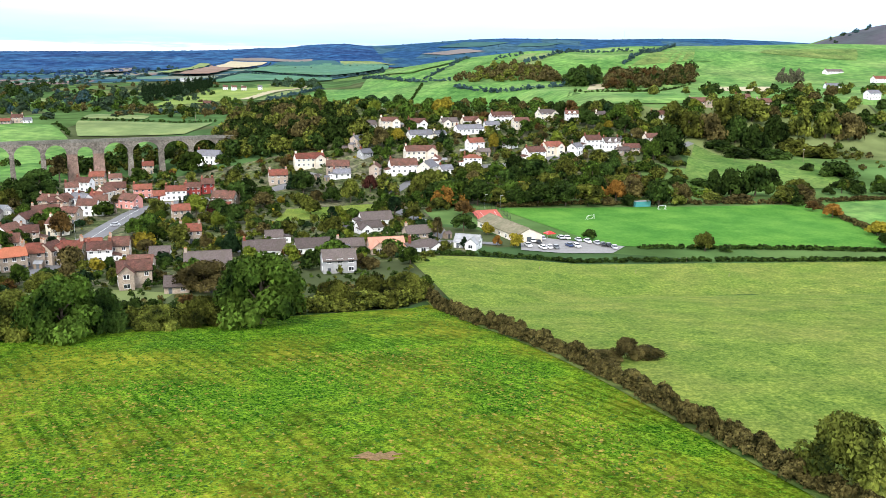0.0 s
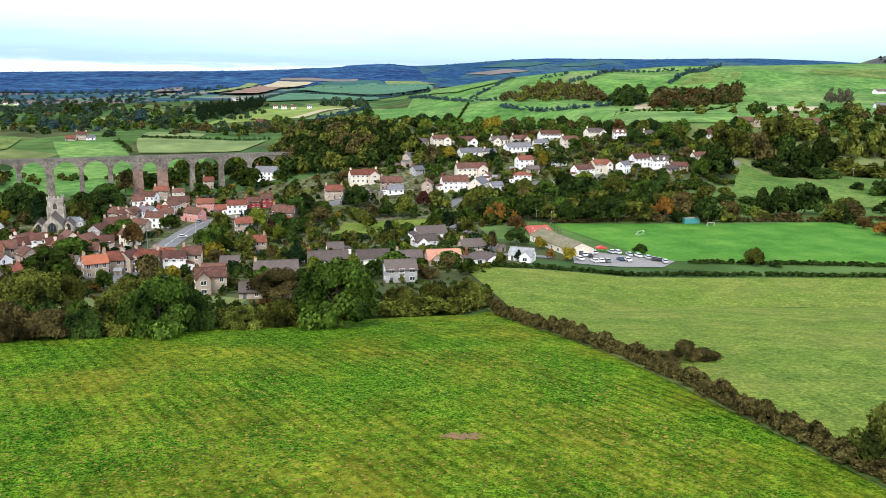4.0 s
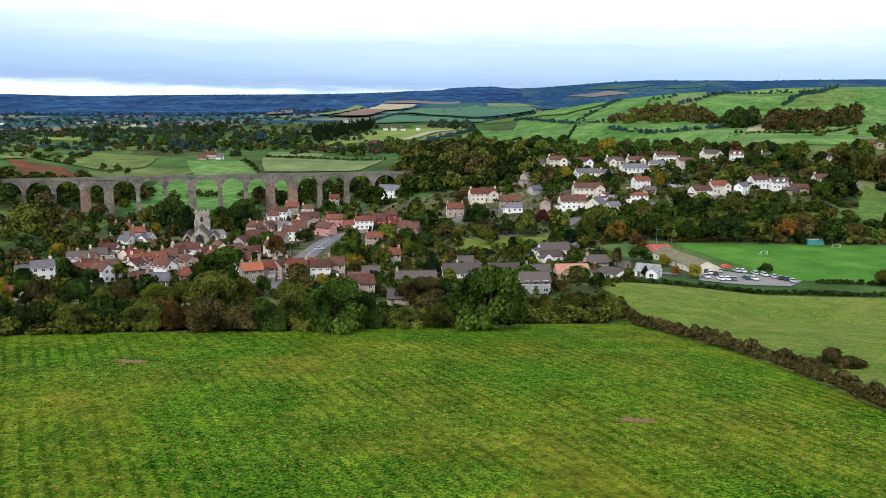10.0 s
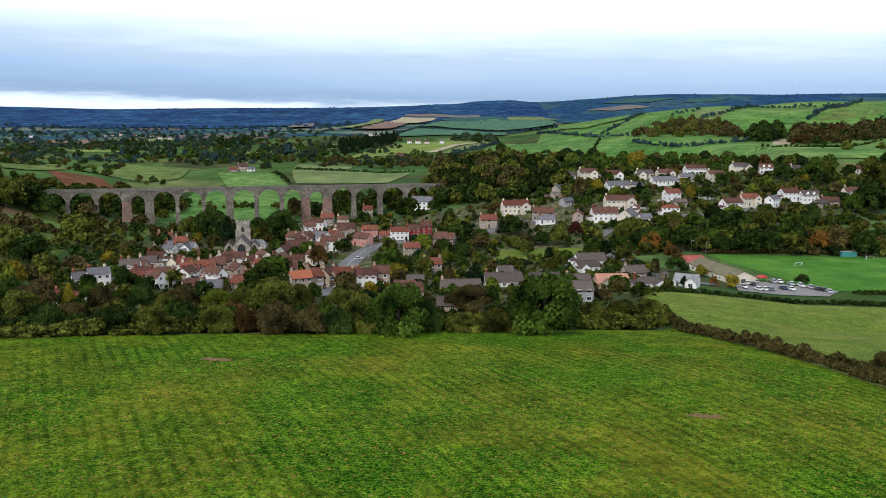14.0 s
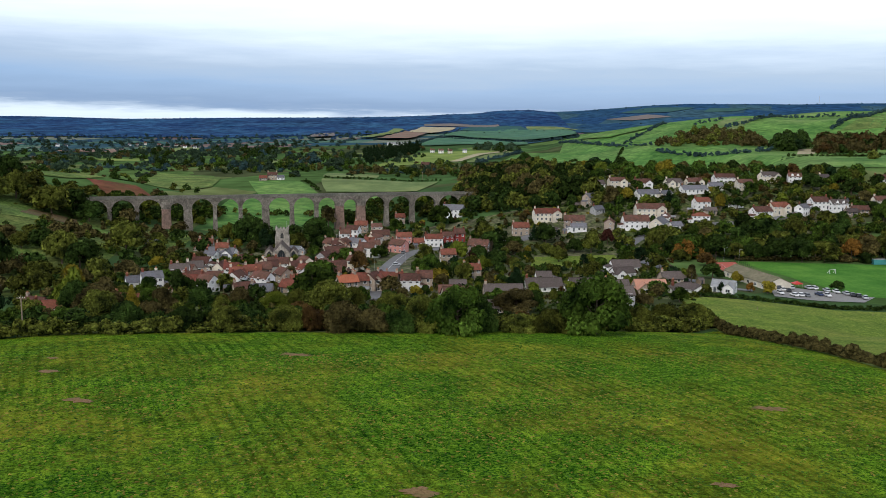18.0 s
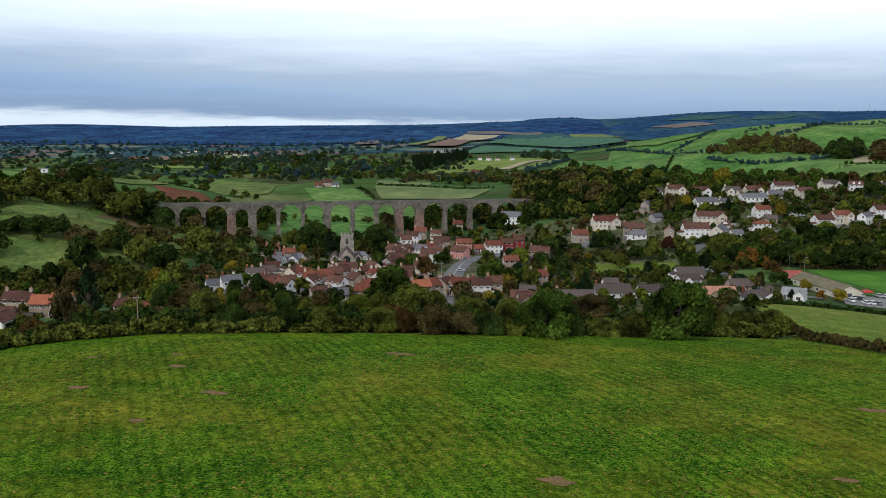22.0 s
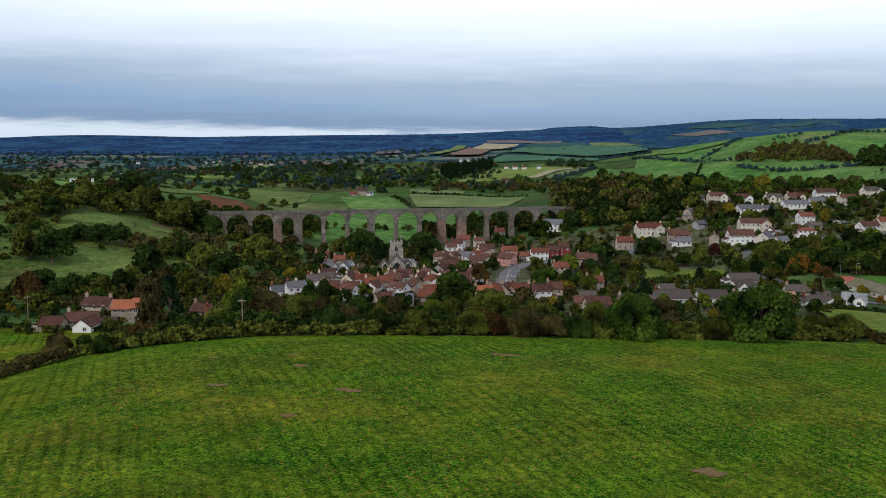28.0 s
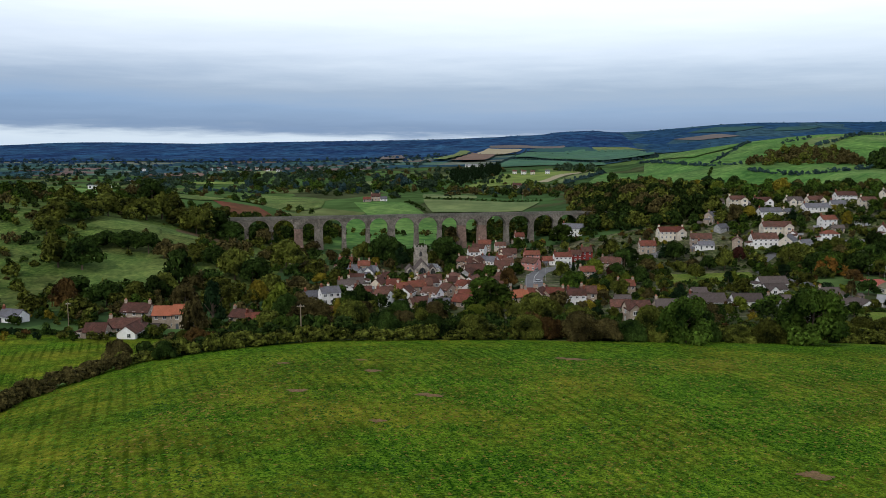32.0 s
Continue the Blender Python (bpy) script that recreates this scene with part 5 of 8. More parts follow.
house(26.6, 493.8, 10, 16.5, 8.0, 4.2, 3.1, WALL_CREAM, ROOF_RED, chimneys=2, wing=1, where="on the village slope")
house(41.5, 476.3, -8, 12.5, 7.7, 4.0, 3.2, WALL_STONE, ROOF_BROWN, chimneys=1, where="on the village slope")
house(61.3, 468.0, 75, 9.0, 5.8, 4.0, 2.5, WALL_STONE, ROOF_BROWN, where="on the village slope")
house(89.8, 486.7, 4, 17.9, 8.0, 4.5, 3.2, WALL_CREAM, ROOF_BROWN, wing=1, chimneys=1, where="on the village slope")
house(77.0, 468.9, 5, 15.4, 8.0, 3.9, 3.7, WALL_WHITE, ROOF_BROWN, chimneys=1, where="on the village slope")
house(90.2, 464.4, 60, 13.5, 8.0, 4.2, 3.7, WALL_CREAM, ROOF_SLATE, where="on the village slope")
house(8.4, 473.4, 5, 9.9, 6.1, 4.1, 3.1, WALL_STONE, ROOF_RED, chimneys=2, where="on the village slope")
house(-31.0, 536.6, -20, 14.2, 8.0, 4.3, 3.6, WALL_WHITE, ROOF_SLATE, where="on the village slope")
house(59.1, 496.4, 30, 7.3, 5.8, 2.4, 2.1, WALL_GREY, ROOF_SLATE, where="on the village slope")
house(56.6, 511.4, 40, 7.6, 5.8, 4.2, 2.5, WALL_STONE, ROOF_SLATE, where="on the village slope")
house(100.8, 467.2, 20, 7.6, 5.8, 2.2, 2.1, WALL_WHITE, ROOF_SLATE, where="on the village slope")
house(43.0, 469.7, 0, 9.4, 5.8, 2.5, 2.1, WALL_WHITE, ROOF_SLATE, where="on the village slope")
house(98.3, 480.6, 70, 9.0, 5.8, 2.5, 2.1, WALL_WHITE, ROOF_BROWN, where="on the village slope")
house(125.6, 498.9, 15, 10.1, 6.4, 4.1, 2.7, WALL_WHITE, ROOF_RED, chimneys=1, where="high on the hillside")
house(118.7, 476.0, -10, 10.2, 6.5, 4.0, 2.2, WALL_WHITE, ROOF_RED, hip=True, where="high on the hillside")
house(157.8, 482.8, 20, 12.8, 7.2, 4.0, 3.1, WALL_WHITE, ROOF_BROWN, chimneys=2, where="high on the hillside")
house(171.2, 490.3, 15, 11.3, 7.1, 3.9, 3.0, WALL_CREAM, ROOF_RED, wing=1, where="high on the hillside")
house(185.6, 488.2, 40, 9.1, 5.8, 4.0, 2.4, WALL_WHITE, ROOF_SLATE, where="high on the hillside")
house(199.8, 498.0, 12, 11.5, 7.2, 4.1, 3.1, WALL_WHITE, ROOF_BROWN, chimneys=2, where="high on the hillside")
house(211.0, 495.5, 10, 11.0, 6.9, 3.6, 3.1, WALL_WHITE, ROOF_DARK, dormers=2, chimneys=2, where="high on the hillside")
house(241.2, 501.9, 8, 9.9, 6.3, 4.1, 2.8, WALL_CREAM, ROOF_BROWN, where="high on the hillside")
house(222.8, 491.2, -10, 10.4, 6.6, 2.4, 2.2, WALL_STONE, ROOF_BROWN, where="high on the hillside")
house(216.0, 487.5, 10, 7.9, 5.2, 2.4, 1.8, WALL_STONE, ROOF_DARK, where="high on the hillside")
house(155.0, 547.1, 8, 14.2, 7.2, 3.6, 3.1, WALL_WHITE, ROOF_BROWN, wide_windows=True, where="high on the hillside")
house(164.6, 533.7, 5, 10.3, 6.5, 4.0, 2.5, WALL_CREAM, ROOF_BROWN, where="high on the hillside")
house(188.1, 552.7, 15, 12.6, 7.2, 3.6, 3.0, WALL_CREAM, ROOF_DARK, wing=1, where="high on the hillside")
house(205.1, 549.8, -10, 8.8, 5.6, 3.9, 2.5, WALL_WHITE, ROOF_BROWN, dormers=2, where="high on the hillside")
house(133.7, 544.3, 10, 11.0, 7.0, 2.4, 2.4, WALL_CREAM, ROOF_BROWN, wing=1, where="high on the hillside")
house(119.0, 542.6, 10, 10.9, 6.9, 2.4, 2.4, WALL_CREAM, ROOF_DARK, wing=-1, where="high on the hillside")
house(128.6, 527.7, 12, 17.6, 7.2, 2.4, 2.5, WALL_WHITE, ROOF_SLATE, where="high on the hillside")
house(291.8, 599.9, 8, 11.5, 7.2, 2.4, 2.5, WALL_WHITE, ROOF_BROWN, where="high on the hillside")
house(228.5, 556.8, 30, 9.6, 6.0, 2.4, 2.0, WALL_CREAM, ROOF_DARK, where="high on the hillside")
house(79.1, 536.6, 10, 11.2, 7.1, 4.1, 2.6, WALL_CREAM, ROOF_BROWN, wing=1, where="high on the hillside")
house(97.5, 540.7, 5, 11.4, 7.2, 2.4, 2.5, WALL_WHITE, ROOF_BROWN, wing=1, where="high on the hillside")
house(65.9, 540.3, 15, 10.6, 6.8, 2.4, 2.3, WALL_WHITE, ROOF_DARK, where="high on the hillside")
house(95.8, 519.1, 12, 15.3, 7.2, 2.4, 2.5, WALL_WHITE, ROOF_SLATE, where="high on the hillside")
house(108.0, 519.8, 20, 8.0, 5.2, 2.4, 1.8, WALL_CREAM, ROOF_SLATE, where="high on the hillside")
house(129.0, 490.3, 0, 7.0, 5.2, 2.4, 1.8, WALL_STONE, ROOF_DARK, where="high on the hillside")
house(149.4, 501.7, 20, 6.1, 5.2, 2.4, 1.8, WALL_WHITE, ROOF_BROWN, where="high on the hillside")
house(145.6, 534.9, 0, 9.6, 6.1, 2.4, 2.0, WALL_WHITE, ROOF_SLATE, where="high on the hillside")
house(338.8, 623.8, -8, 17.8, 8.0, 2.3, 2.9, WALL_STONE, ROOF_BROWN, wing=1, where="on the far hillside")
house(380.1, 631.8, 0, 12.3, 7.6, 2.5, 2.7, WALL_WHITE, ROOF_BROWN, where="on the far hillside")
house(721.8, 990.8, 10, 27.4, 8.0, 2.4, 2.9, WALL_WHITE, ROOF_DARK, where="on the far hillside")
house(590.1, 807.8, -10, 16.8, 8.0, 2.3, 2.9, WALL_WHITE, ROOF_SLATE, wing=1, where="on the far hillside")
house(504.4, 637.8, 5, 11.8, 7.3, 4.2, 3.0, WALL_WHITE, ROOF_SLATE, where="on the far hillside")
house(719.4, 898.8, 5, 22.0, 8.0, 3.8, 3.5, WALL_WHITE, ROOF_RED, where="on the far hillside")
house(392.2, 620.8, 0, 12.1, 7.5, 2.3, 2.7, WALL_STONE, ROOF_BROWN, where="on the far hillside")
house(-757.8, 1961.9, 5, 6.5, 5.8, 4.5, 2.7, WALL_WHITE, ROOF_SLATE, where="in a far hamlet")
house(-757.4, 2014.9, -10, 6.5, 5.8, 3.9, 2.6, WALL_WHITE, ROOF_BROWN, where="in a far hamlet")
house(-758.6, 2072.9, 10, 6.5, 5.8, 4.4, 2.7, WALL_CREAM, ROOF_BROWN, where="in a far hamlet")
house(-702.0, 2002.9, 0, 7.0, 5.8, 3.8, 2.8, WALL_WHITE, ROOF_BROWN, where="in a far hamlet")
house(-691.3, 2033.9, 20, 6.5, 5.8, 4.4, 2.4, WALL_WHITE, ROOF_SLATE, where="in a far hamlet")
house(-629.3, 1896.9, 5, 6.5, 5.8, 4.2, 2.6, WALL_CREAM, ROOF_BROWN, where="in a far hamlet")
house(-548.3, 1686.9, 0, 6.5, 5.8, 4.4, 2.6, WALL_WHITE, ROOF_BROWN, where="in a far hamlet")
house(-518.4, 1649.9, 5, 6.5, 5.8, 4.0, 2.7, WALL_WHITE, ROOF_SLATE, where="in a far hamlet")
house(-907.4, 1922.9, 0, 6.8, 5.8, 4.5, 2.5, WALL_WHITE, ROOF_SLATE, where="in a far hamlet")
house(-897.4, 1942.9, 15, 6.6, 5.8, 2.2, 2.1, WALL_WHITE, ROOF_SLATE, where="in a far hamlet")
house(-662.3, 1283.9, 5, 13.6, 8.0, 2.4, 2.9, WALL_WHITE, ROOF_METAL, chimneys=0, where="in a far hamlet")
house(-120.5, 1643.9, 2, 40.0, 8.0, 2.5, 2.9, WALL_WHITE, ROOF_METAL, chimneys=0, where="in a far hamlet")
house(-50.0, 1349.9, 0, 6.8, 5.8, 4.2, 2.6, WALL_WHITE, ROOF_BROWN, where="in a far hamlet")
house(-36.3, 1326.9, 10, 7.6, 5.8, 4.5, 2.8, WALL_WHITE, ROOF_BROWN, where="in a far hamlet")
house(-22.0, 1316.9, -10, 6.7, 5.8, 3.9, 2.9, WALL_CREAM, ROOF_BROWN, where="in a far hamlet")
house(1.4, 1320.9, 0, 6.7, 5.8, 4.0, 2.6, WALL_WHITE, ROOF_SLATE, where="in a far hamlet")
house(-56.3, 996.9, 5, 10.3, 6.4, 4.4, 2.9, WALL_STONE, ROOF_BROWN, where="in a far hamlet")
house(-211.1, 789.9, 3, 7.6, 5.8, 2.4, 2.1, WALL_STONE, ROOF_RED, chimneys=0, where="at the far farm")
house(-203.5, 796.9, 3, 9.3, 5.8, 3.9, 2.9, WALL_STONE, ROOF_BROWN, chimneys=2, where="at the far farm")
house(-195.2, 794.9, 3, 6.7, 5.8, 2.2, 2.1, WALL_WHITE, ROOF_SLATE, chimneys=0, where="at the far farm")
house(-208.4, 228.8, -5, 9.9, 6.1, 3.9, 2.8, WALL_STONE, ROOF_BROWN, chimneys=2, where="beyond the hedge")
house(-194.6, 219.2, 4, 8.1, 5.8, 4.1, 2.7, WALL_STONE, ROOF_ORANGE, chimneys=0, where="beyond the hedge")
house(-188.8, 219.3, 4, 6.5, 5.8, 4.5, 2.8, WALL_STONE, ROOF_ORANGE, chimneys=0, where="beyond the hedge")
house(-204.5, 209.3, 4, 10.2, 6.3, 2.1, 2.3, WALL_STONE, ROOF_BROWN, where="beyond the hedge")
house(-197.9, 199.0, 90, 9.0, 5.8, 2.2, 2.1, WALL_WHITE, ROOF_BROWN, chimneys=0, where="beyond the hedge")
house(-173.0, 232.7, -20, 7.8, 5.8, 2.3, 2.1, WALL_STONE, ROOF_BROWN, where="beyond the hedge")
house(-166.0, 225.3, 15, 7.3, 5.8, 2.3, 2.1, WALL_WHITE, ROOF_RED, where="beyond the hedge")
house(-146.2, 241.4, -8, 9.2, 5.8, 2.4, 2.1, WALL_WHITE, ROOF_RED, dormers=1, where="beyond the hedge")
house(-152.8, 285.4, 28, 7.8, 5.8, 4.2, 2.4, WALL_WHITE, ROOF_SLATE, where="beyond the hedge")
house(-253.7, 229.9, -15, 8.7, 5.8, 2.2, 2.1, WALL_WHITE, ROOF_SLATE, where="beyond the hedge")
house(-161.0, 289.6, 28, 6.5, 5.8, 2.5, 2.1, WALL_WHITE, ROOF_SLATE, where="beyond the hedge")
house(-208.7, 198.5, 4, 6.5, 5.8, 2.3, 2.1, WALL_STONE, ROOF_BROWN, chimneys=0, where="beyond the hedge")

# small cottages filling the old centre, wherever there is room
fill_rng, filled = random.Random(23), 0
for row in range(14):
    for column in range(8):
        hx, hy = -152 + column * 10.5 + fill_rng.uniform(-2, 2), 282 + row * 10.5 + fill_rng.uniform(-2, 2)
        if filled < 20 and abs(hx + 66) > 11 and all(math.hypot(hx - a, hy - b) > r + 5.0 for a, b, r in HOUSES_AT) and math.hypot(hx + 108, hy - 402) > 22:
            filled += 1
            house(round(hx, 1), round(hy, 1), fill_rng.choice((-30, -12, 8, 20, 75)), fill_rng.uniform(6.2, 8.6), 5.6, fill_rng.choice((2.5, 3.8, 4.0)), 2.5, fill_rng.choice((WALL_WHITE, WALL_WHITE, WALL_STONE, WALL_CREAM)), fill_rng.choice((ROOF_BROWN, ROOF_RED, ROOF_BROWN, ROOF_DARK)), chimneys=1, where="in the old village centre")

# ---- church ----
def pointed_window(parent, x, y, z, w, h, turn):
    """A pointed church window: stone surround, mullion and dark glass."""
    pts = [(-w / 2, 0), (w / 2, 0), (w / 2, h * 0.6), (w * 0.28, h * 0.85), (0, h), (-w * 0.28, h * 0.85), (-w / 2, h * 0.6)]
    bm = bmesh.new()
    add_prism(bm, [(a * 1.3, b * 1.06 - 0.1) for a, b in pts], -0.12, 0.05)
    frame_ob = part("window", bm, STONE, parent, m=pose(x, y, z, 0, 0, turn))
    bm = bmesh.new()
    add_prism(bm, pts, -0.16, -0.02)
    part("pane", bm, GLASS, frame_ob)
    bm = bmesh.new()
    for k in (-1, 1):
        add_box(bm, k * w / 6 - 0.05, k * w / 6 + 0.05, -0.2, -0.1, 0, h * 0.75)
    part("mullion", bm, STONE, frame_ob)


church = thing("church", -127.2, 424, 8)
tagged(church, "small stone parish church with a square battlemented tower", "church")
KEEP_FREE.append((-128, 418, 17))
T, TOP = 3.3, 14.6
bm = bmesh.new()
add_box(bm, -T, T, -T, T, -3, TOP)
tower = part("tower", bm, STONE_CHURCH, church)
for z in (5.5, 9.6, TOP - 0.2):
    bm = bmesh.new()
    add_box(bm, -T - 0.15, T + 0.15, -T - 0.15, T + 0.15, z, z + 0.3)
    part("string_course", bm, STONE_CHURCH, tower)
for sx in (-1, 1):
    for sy in (-1, 1):
        bm = bmesh.new()
        add_box(bm, sx * T - 0.5, sx * T + 0.5, sy * T - 0.5, sy * T + 0.5, -3, TOP - 3)
        part("buttress", bm, STONE_CHURCH, tower)
        bm = bmesh.new()
        add_tube(bm, (sx * T, sy * T, TOP), (sx * T, sy * T, TOP + 2.3), 0.42, 0.05, 4)
        part("pinnacle", bm, STONE_CHURCH, tower)
for k in range(4):
    for i in range(4):
        bm = bmesh.new()
        u = -T + 0.75 + i * 1.75
        m = pose(0, 0, 0, 0, 0, 90 * k)
        add_box(bm, u - 0.45, u + 0.45, -T - 0.02, -T + 0.4, TOP + 0.1, TOP + 1.1, m)
        part("merlon", bm, STONE_CHURCH, tower)
for turn, x, y in ((0, 0, -T - 0.02), (90, T + 0.02, 0), (-90, -T - 0.02, 0)):
    pointed_window(tower, x, y, 10.3, 1.4, 2.9, turn)
bm = bmesh.new()
add_tube(bm, (T - 0.8, T - 0.8, TOP), (T - 0.8, T - 0.8, TOP + 4.2), 0.06, 0.04, 6)
part("flagpole", bm, STEEL, tower)
for name, x, w, d, eave, rise, y in (("nave", 0.0, 17.0, 8.5, 4.6, 4.6, -9.5), ("aisle", -6.5, 13.0, 5.0, 3.4, 2.6, -7.5), ("chapel", 6.2, 11.0, 4.6, 3.2, 2.4, -6.5)):
    m = pose(x, y, 0, 0, 0, 90)
    bm = bmesh.new()
    gable_walls(bm, w, d, eave, eave + rise, -3)
    body = part(name, bm, STONE_CHURCH, church, m=m)
    bm = bmesh.new()
    roof_slabs(bm, w, d, eave, eave + rise, 0.25, 0.18, -0.25)
    part("roof", bm, ROOF_DARK, body)
    pointed_window(body, -w / 2 - 0.02, 0, 1.2, d * 0.42, eave * 1.05, -90)

FAR_HEDGES = []

# far fields, hedged
patch("field", [(-127, 995), (-29, 1121), (70, 1432), (-72, 1352)], GRASS_LIME, 0.8, "lime-green meadow behind the conifer plantation", step_m=14.0, rounded=0.12)
patch("field", [(-28, 1131), (-11, 1129), (82, 1446), (74, 1461)], STUBBLE, 0.8, "narrow strip of pale stubble beside a track", step_m=14.0, rounded=0.12)
patch("field", [(-8, 1106), (14, 1114), (94, 1374), (83, 1431)], GRASS_PALE, 0.8, "olive strip of rough grass beside the stubble", step_m=14.0, rounded=0.12)
patch("field", [(-3, 924), (56, 628), (212, 1132), (96, 1352)], GRASS_FAR, 0.8, "bright green meadow with a lone tree behind the village", step_m=14.0, rounded=0.12)
patch("field", [(55, 624), (120, 590), (241, 1067), (213, 1128)], GRASS_FAR, 0.8, "bright green pasture above the village roofs", step_m=14.0, rounded=0.12)
patch("field", [(118, 585), (229, 637), (353, 934), (241, 1067)], GRASS_FAR, 0.8, "long bright green pasture below the brown wood", step_m=14.0, rounded=0.12)
patch("field", [(229, 637), (326, 620), (501, 942), (345, 833)], GRASS_FAR, 0.8, "bright green pasture below the dark copses", step_m=14.0, rounded=0.12)
patch("field", [(342, 874), (368, 889), (401, 960), (376, 951)], STUBBLE, 0.8, "small tan stubble field between two copses", step_m=14.0, rounded=0.12)
patch("field", [(178, 1507), (229, 1310), (320, 1349), (285, 1466)], GRASS_FAR, 2.2, "bright green field on the hill side", step_m=14.0, rounded=0.12)
patch("field", [(208, 1239), (250, 1143), (362, 1282), (345, 1387)], GRASS_FAR, 0.8, "narrow bright green field between hedge and wood", step_m=14.0, rounded=0.12)
patch("field", [(365, 1224), (378, 1202), (415, 1268), (394, 1273)], GRASS_PALE, 0.8, "small pale field on the hill", step_m=14.0, rounded=0.12)
patch("field", [(366, 1171), (381, 1171), (438, 1246), (419, 1261)], GRASS_PALE, 0.8, "small pale field on the hill", step_m=14.0, rounded=0.12)
patch("field", [(395, 1147), (459, 1089), (607, 1265), (516, 1351)], GRASS_FAR, 0.8, "large bright green field on the hill crest", step_m=14.0, rounded=0.12)
patch("field", [(486, 1093), (584, 1099), (669, 1257), (630, 1259)], GRASS_SLOPE, 0.8, "olive-green field on the hill crest", step_m=14.0, rounded=0.12)
patch("field", [(-89, 1577), (133, 1582), (182, 2204), (-45, 2127)], GRASS_BLUE, 2.2, "crop field on the plain, haze-tinted blue-green", step_m=40.0, rounded=0.12)
patch("field", [(-38, 2187), (220, 1556), (484, 3228), (47, 3182)], GRASS_BLUE, 6.5, "haze-tinted green crop field on the plain", step_m=40.0, rounded=0.12)
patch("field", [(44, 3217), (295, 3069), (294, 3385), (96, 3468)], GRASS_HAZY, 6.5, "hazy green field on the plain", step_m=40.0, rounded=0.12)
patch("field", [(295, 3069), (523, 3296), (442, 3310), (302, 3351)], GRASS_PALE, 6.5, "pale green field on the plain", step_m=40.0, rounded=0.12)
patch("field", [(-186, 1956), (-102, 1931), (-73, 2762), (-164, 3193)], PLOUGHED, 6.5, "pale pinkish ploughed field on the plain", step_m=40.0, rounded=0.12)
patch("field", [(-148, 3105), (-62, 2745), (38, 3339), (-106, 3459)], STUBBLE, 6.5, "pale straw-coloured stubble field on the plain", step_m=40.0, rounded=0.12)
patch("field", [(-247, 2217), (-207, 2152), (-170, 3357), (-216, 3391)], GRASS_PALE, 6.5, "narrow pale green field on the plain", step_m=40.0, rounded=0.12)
patch("field", [(-416, 2417), (-333, 2416), (-427, 3182), (-494, 3119)], STUBBLE_HAZY, 6.5, "haze-dulled pinkish stubble field on the far plain", step_m=40.0, rounded=0.12)
patch("field", [(-97, 3494), (206, 3406), (213, 3505), (-100, 3638)], STUBBLE_HAZY, 6.5, "thin haze-dulled pinkish field below the far ridge", step_m=40.0, rounded=0.12)
patch("field", [(680, 3683), (776, 3575), (960, 3633), (882, 3752)], STUBBLE_HAZY, 6.5, "haze-dulled pinkish stubble field on the far hill", step_m=40.0, rounded=0.12)
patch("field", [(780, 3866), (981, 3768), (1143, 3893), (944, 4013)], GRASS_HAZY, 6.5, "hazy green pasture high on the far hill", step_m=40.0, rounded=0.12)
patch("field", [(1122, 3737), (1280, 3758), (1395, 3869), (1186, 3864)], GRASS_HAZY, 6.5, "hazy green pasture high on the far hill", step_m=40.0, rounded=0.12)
patch("field", [(-581, 1302), (-501, 1178), (-439, 1175), (-480, 1266)], GRASS_LIME, 0.8, "bright strip of meadow on the plain", step_m=14.0, rounded=0.12)
patch("field", [(-778, 1609), (-624, 1503), (-696, 1763), (-821, 1742)], PLOUGHED, 2.2, "red-brown ploughed field on the plain", step_m=40.0, rounded=0.12)
patch("field", [(-665, 1753), (-482, 1506), (-509, 1660), (-742, 1990)], GRASS_PALE, 2.2, "pale green field before the far hamlet", step_m=40.0, rounded=0.12)
patch("field", [(-317, 554), (-294, 608), (-417, 905), (-520, 975)], GRASS_SLOPE, 0.8, "rough green pasture on the hill crest", step_m=14.0, rounded=0.12)
patch("field", [(-295, 611), (-245, 732), (-258, 818), (-368, 912)], GRASS_SLOPE, 0.8, "rough green pasture on the hill crest", step_m=14.0, rounded=0.12)
patch("field", [(-306, 592), (-271, 556), (-254, 592), (-272, 614)], RED_EARTH, 0.35, "bare red-earth bank with weeds beyond the viaduct", step_m=6.0, rounded=0.12, wobble=3.0)
patch("field", [(-225, 783), (-195, 691), (-144, 705), (-172, 778)], GRASS_FAR, 0.35, "bright green paddock below the farm", step_m=6.0, rounded=0.12)
patch("field", [(-142, 716), (-59, 718), (-38, 780), (-158, 803)], GRASS_PALE, 0.8, "yellow-green pasture behind the viaduct", step_m=14.0, rounded=0.12)
patch("field", [(-159, 825), (-102, 821), (-103, 869), (-165, 911)], GRASS_PALE, 0.8, "pale meadow between hedgerow trees", step_m=14.0, rounded=0.12)
patch("field", [(-258, 1064), (-226, 1048), (-242, 1162), (-274, 1181)], GRASS_PALE, 0.8, "small pale meadow among trees", step_m=14.0, rounded=0.12)
patch("field", [(-302, 380), (-262, 386), (-287, 451), (-297, 418)], GRASS_SLOPE, 0.3, "grassy crest of the scrub hill", step_m=6.0, rounded=0.12)
patch("field", [(-262, 386), (-220, 416), (-229, 454), (-287, 451)], GRASS_SLOPE, 0.3, "grassy spur of the scrub hill", step_m=6.0, rounded=0.12)
patch("field", [(-260, 403), (-240, 419), (-256, 466), (-280, 455)], BRACKEN, 0.5, "brown bracken along the grassy spur", step_m=6.0, rounded=0.12)
patch("field", [(-277, 298), (-245, 299), (-247, 342), (-282, 351)], GRASS_SLOPE, 0.3, "green grazed slope below the scrub hill", step_m=6.0, rounded=0.12)
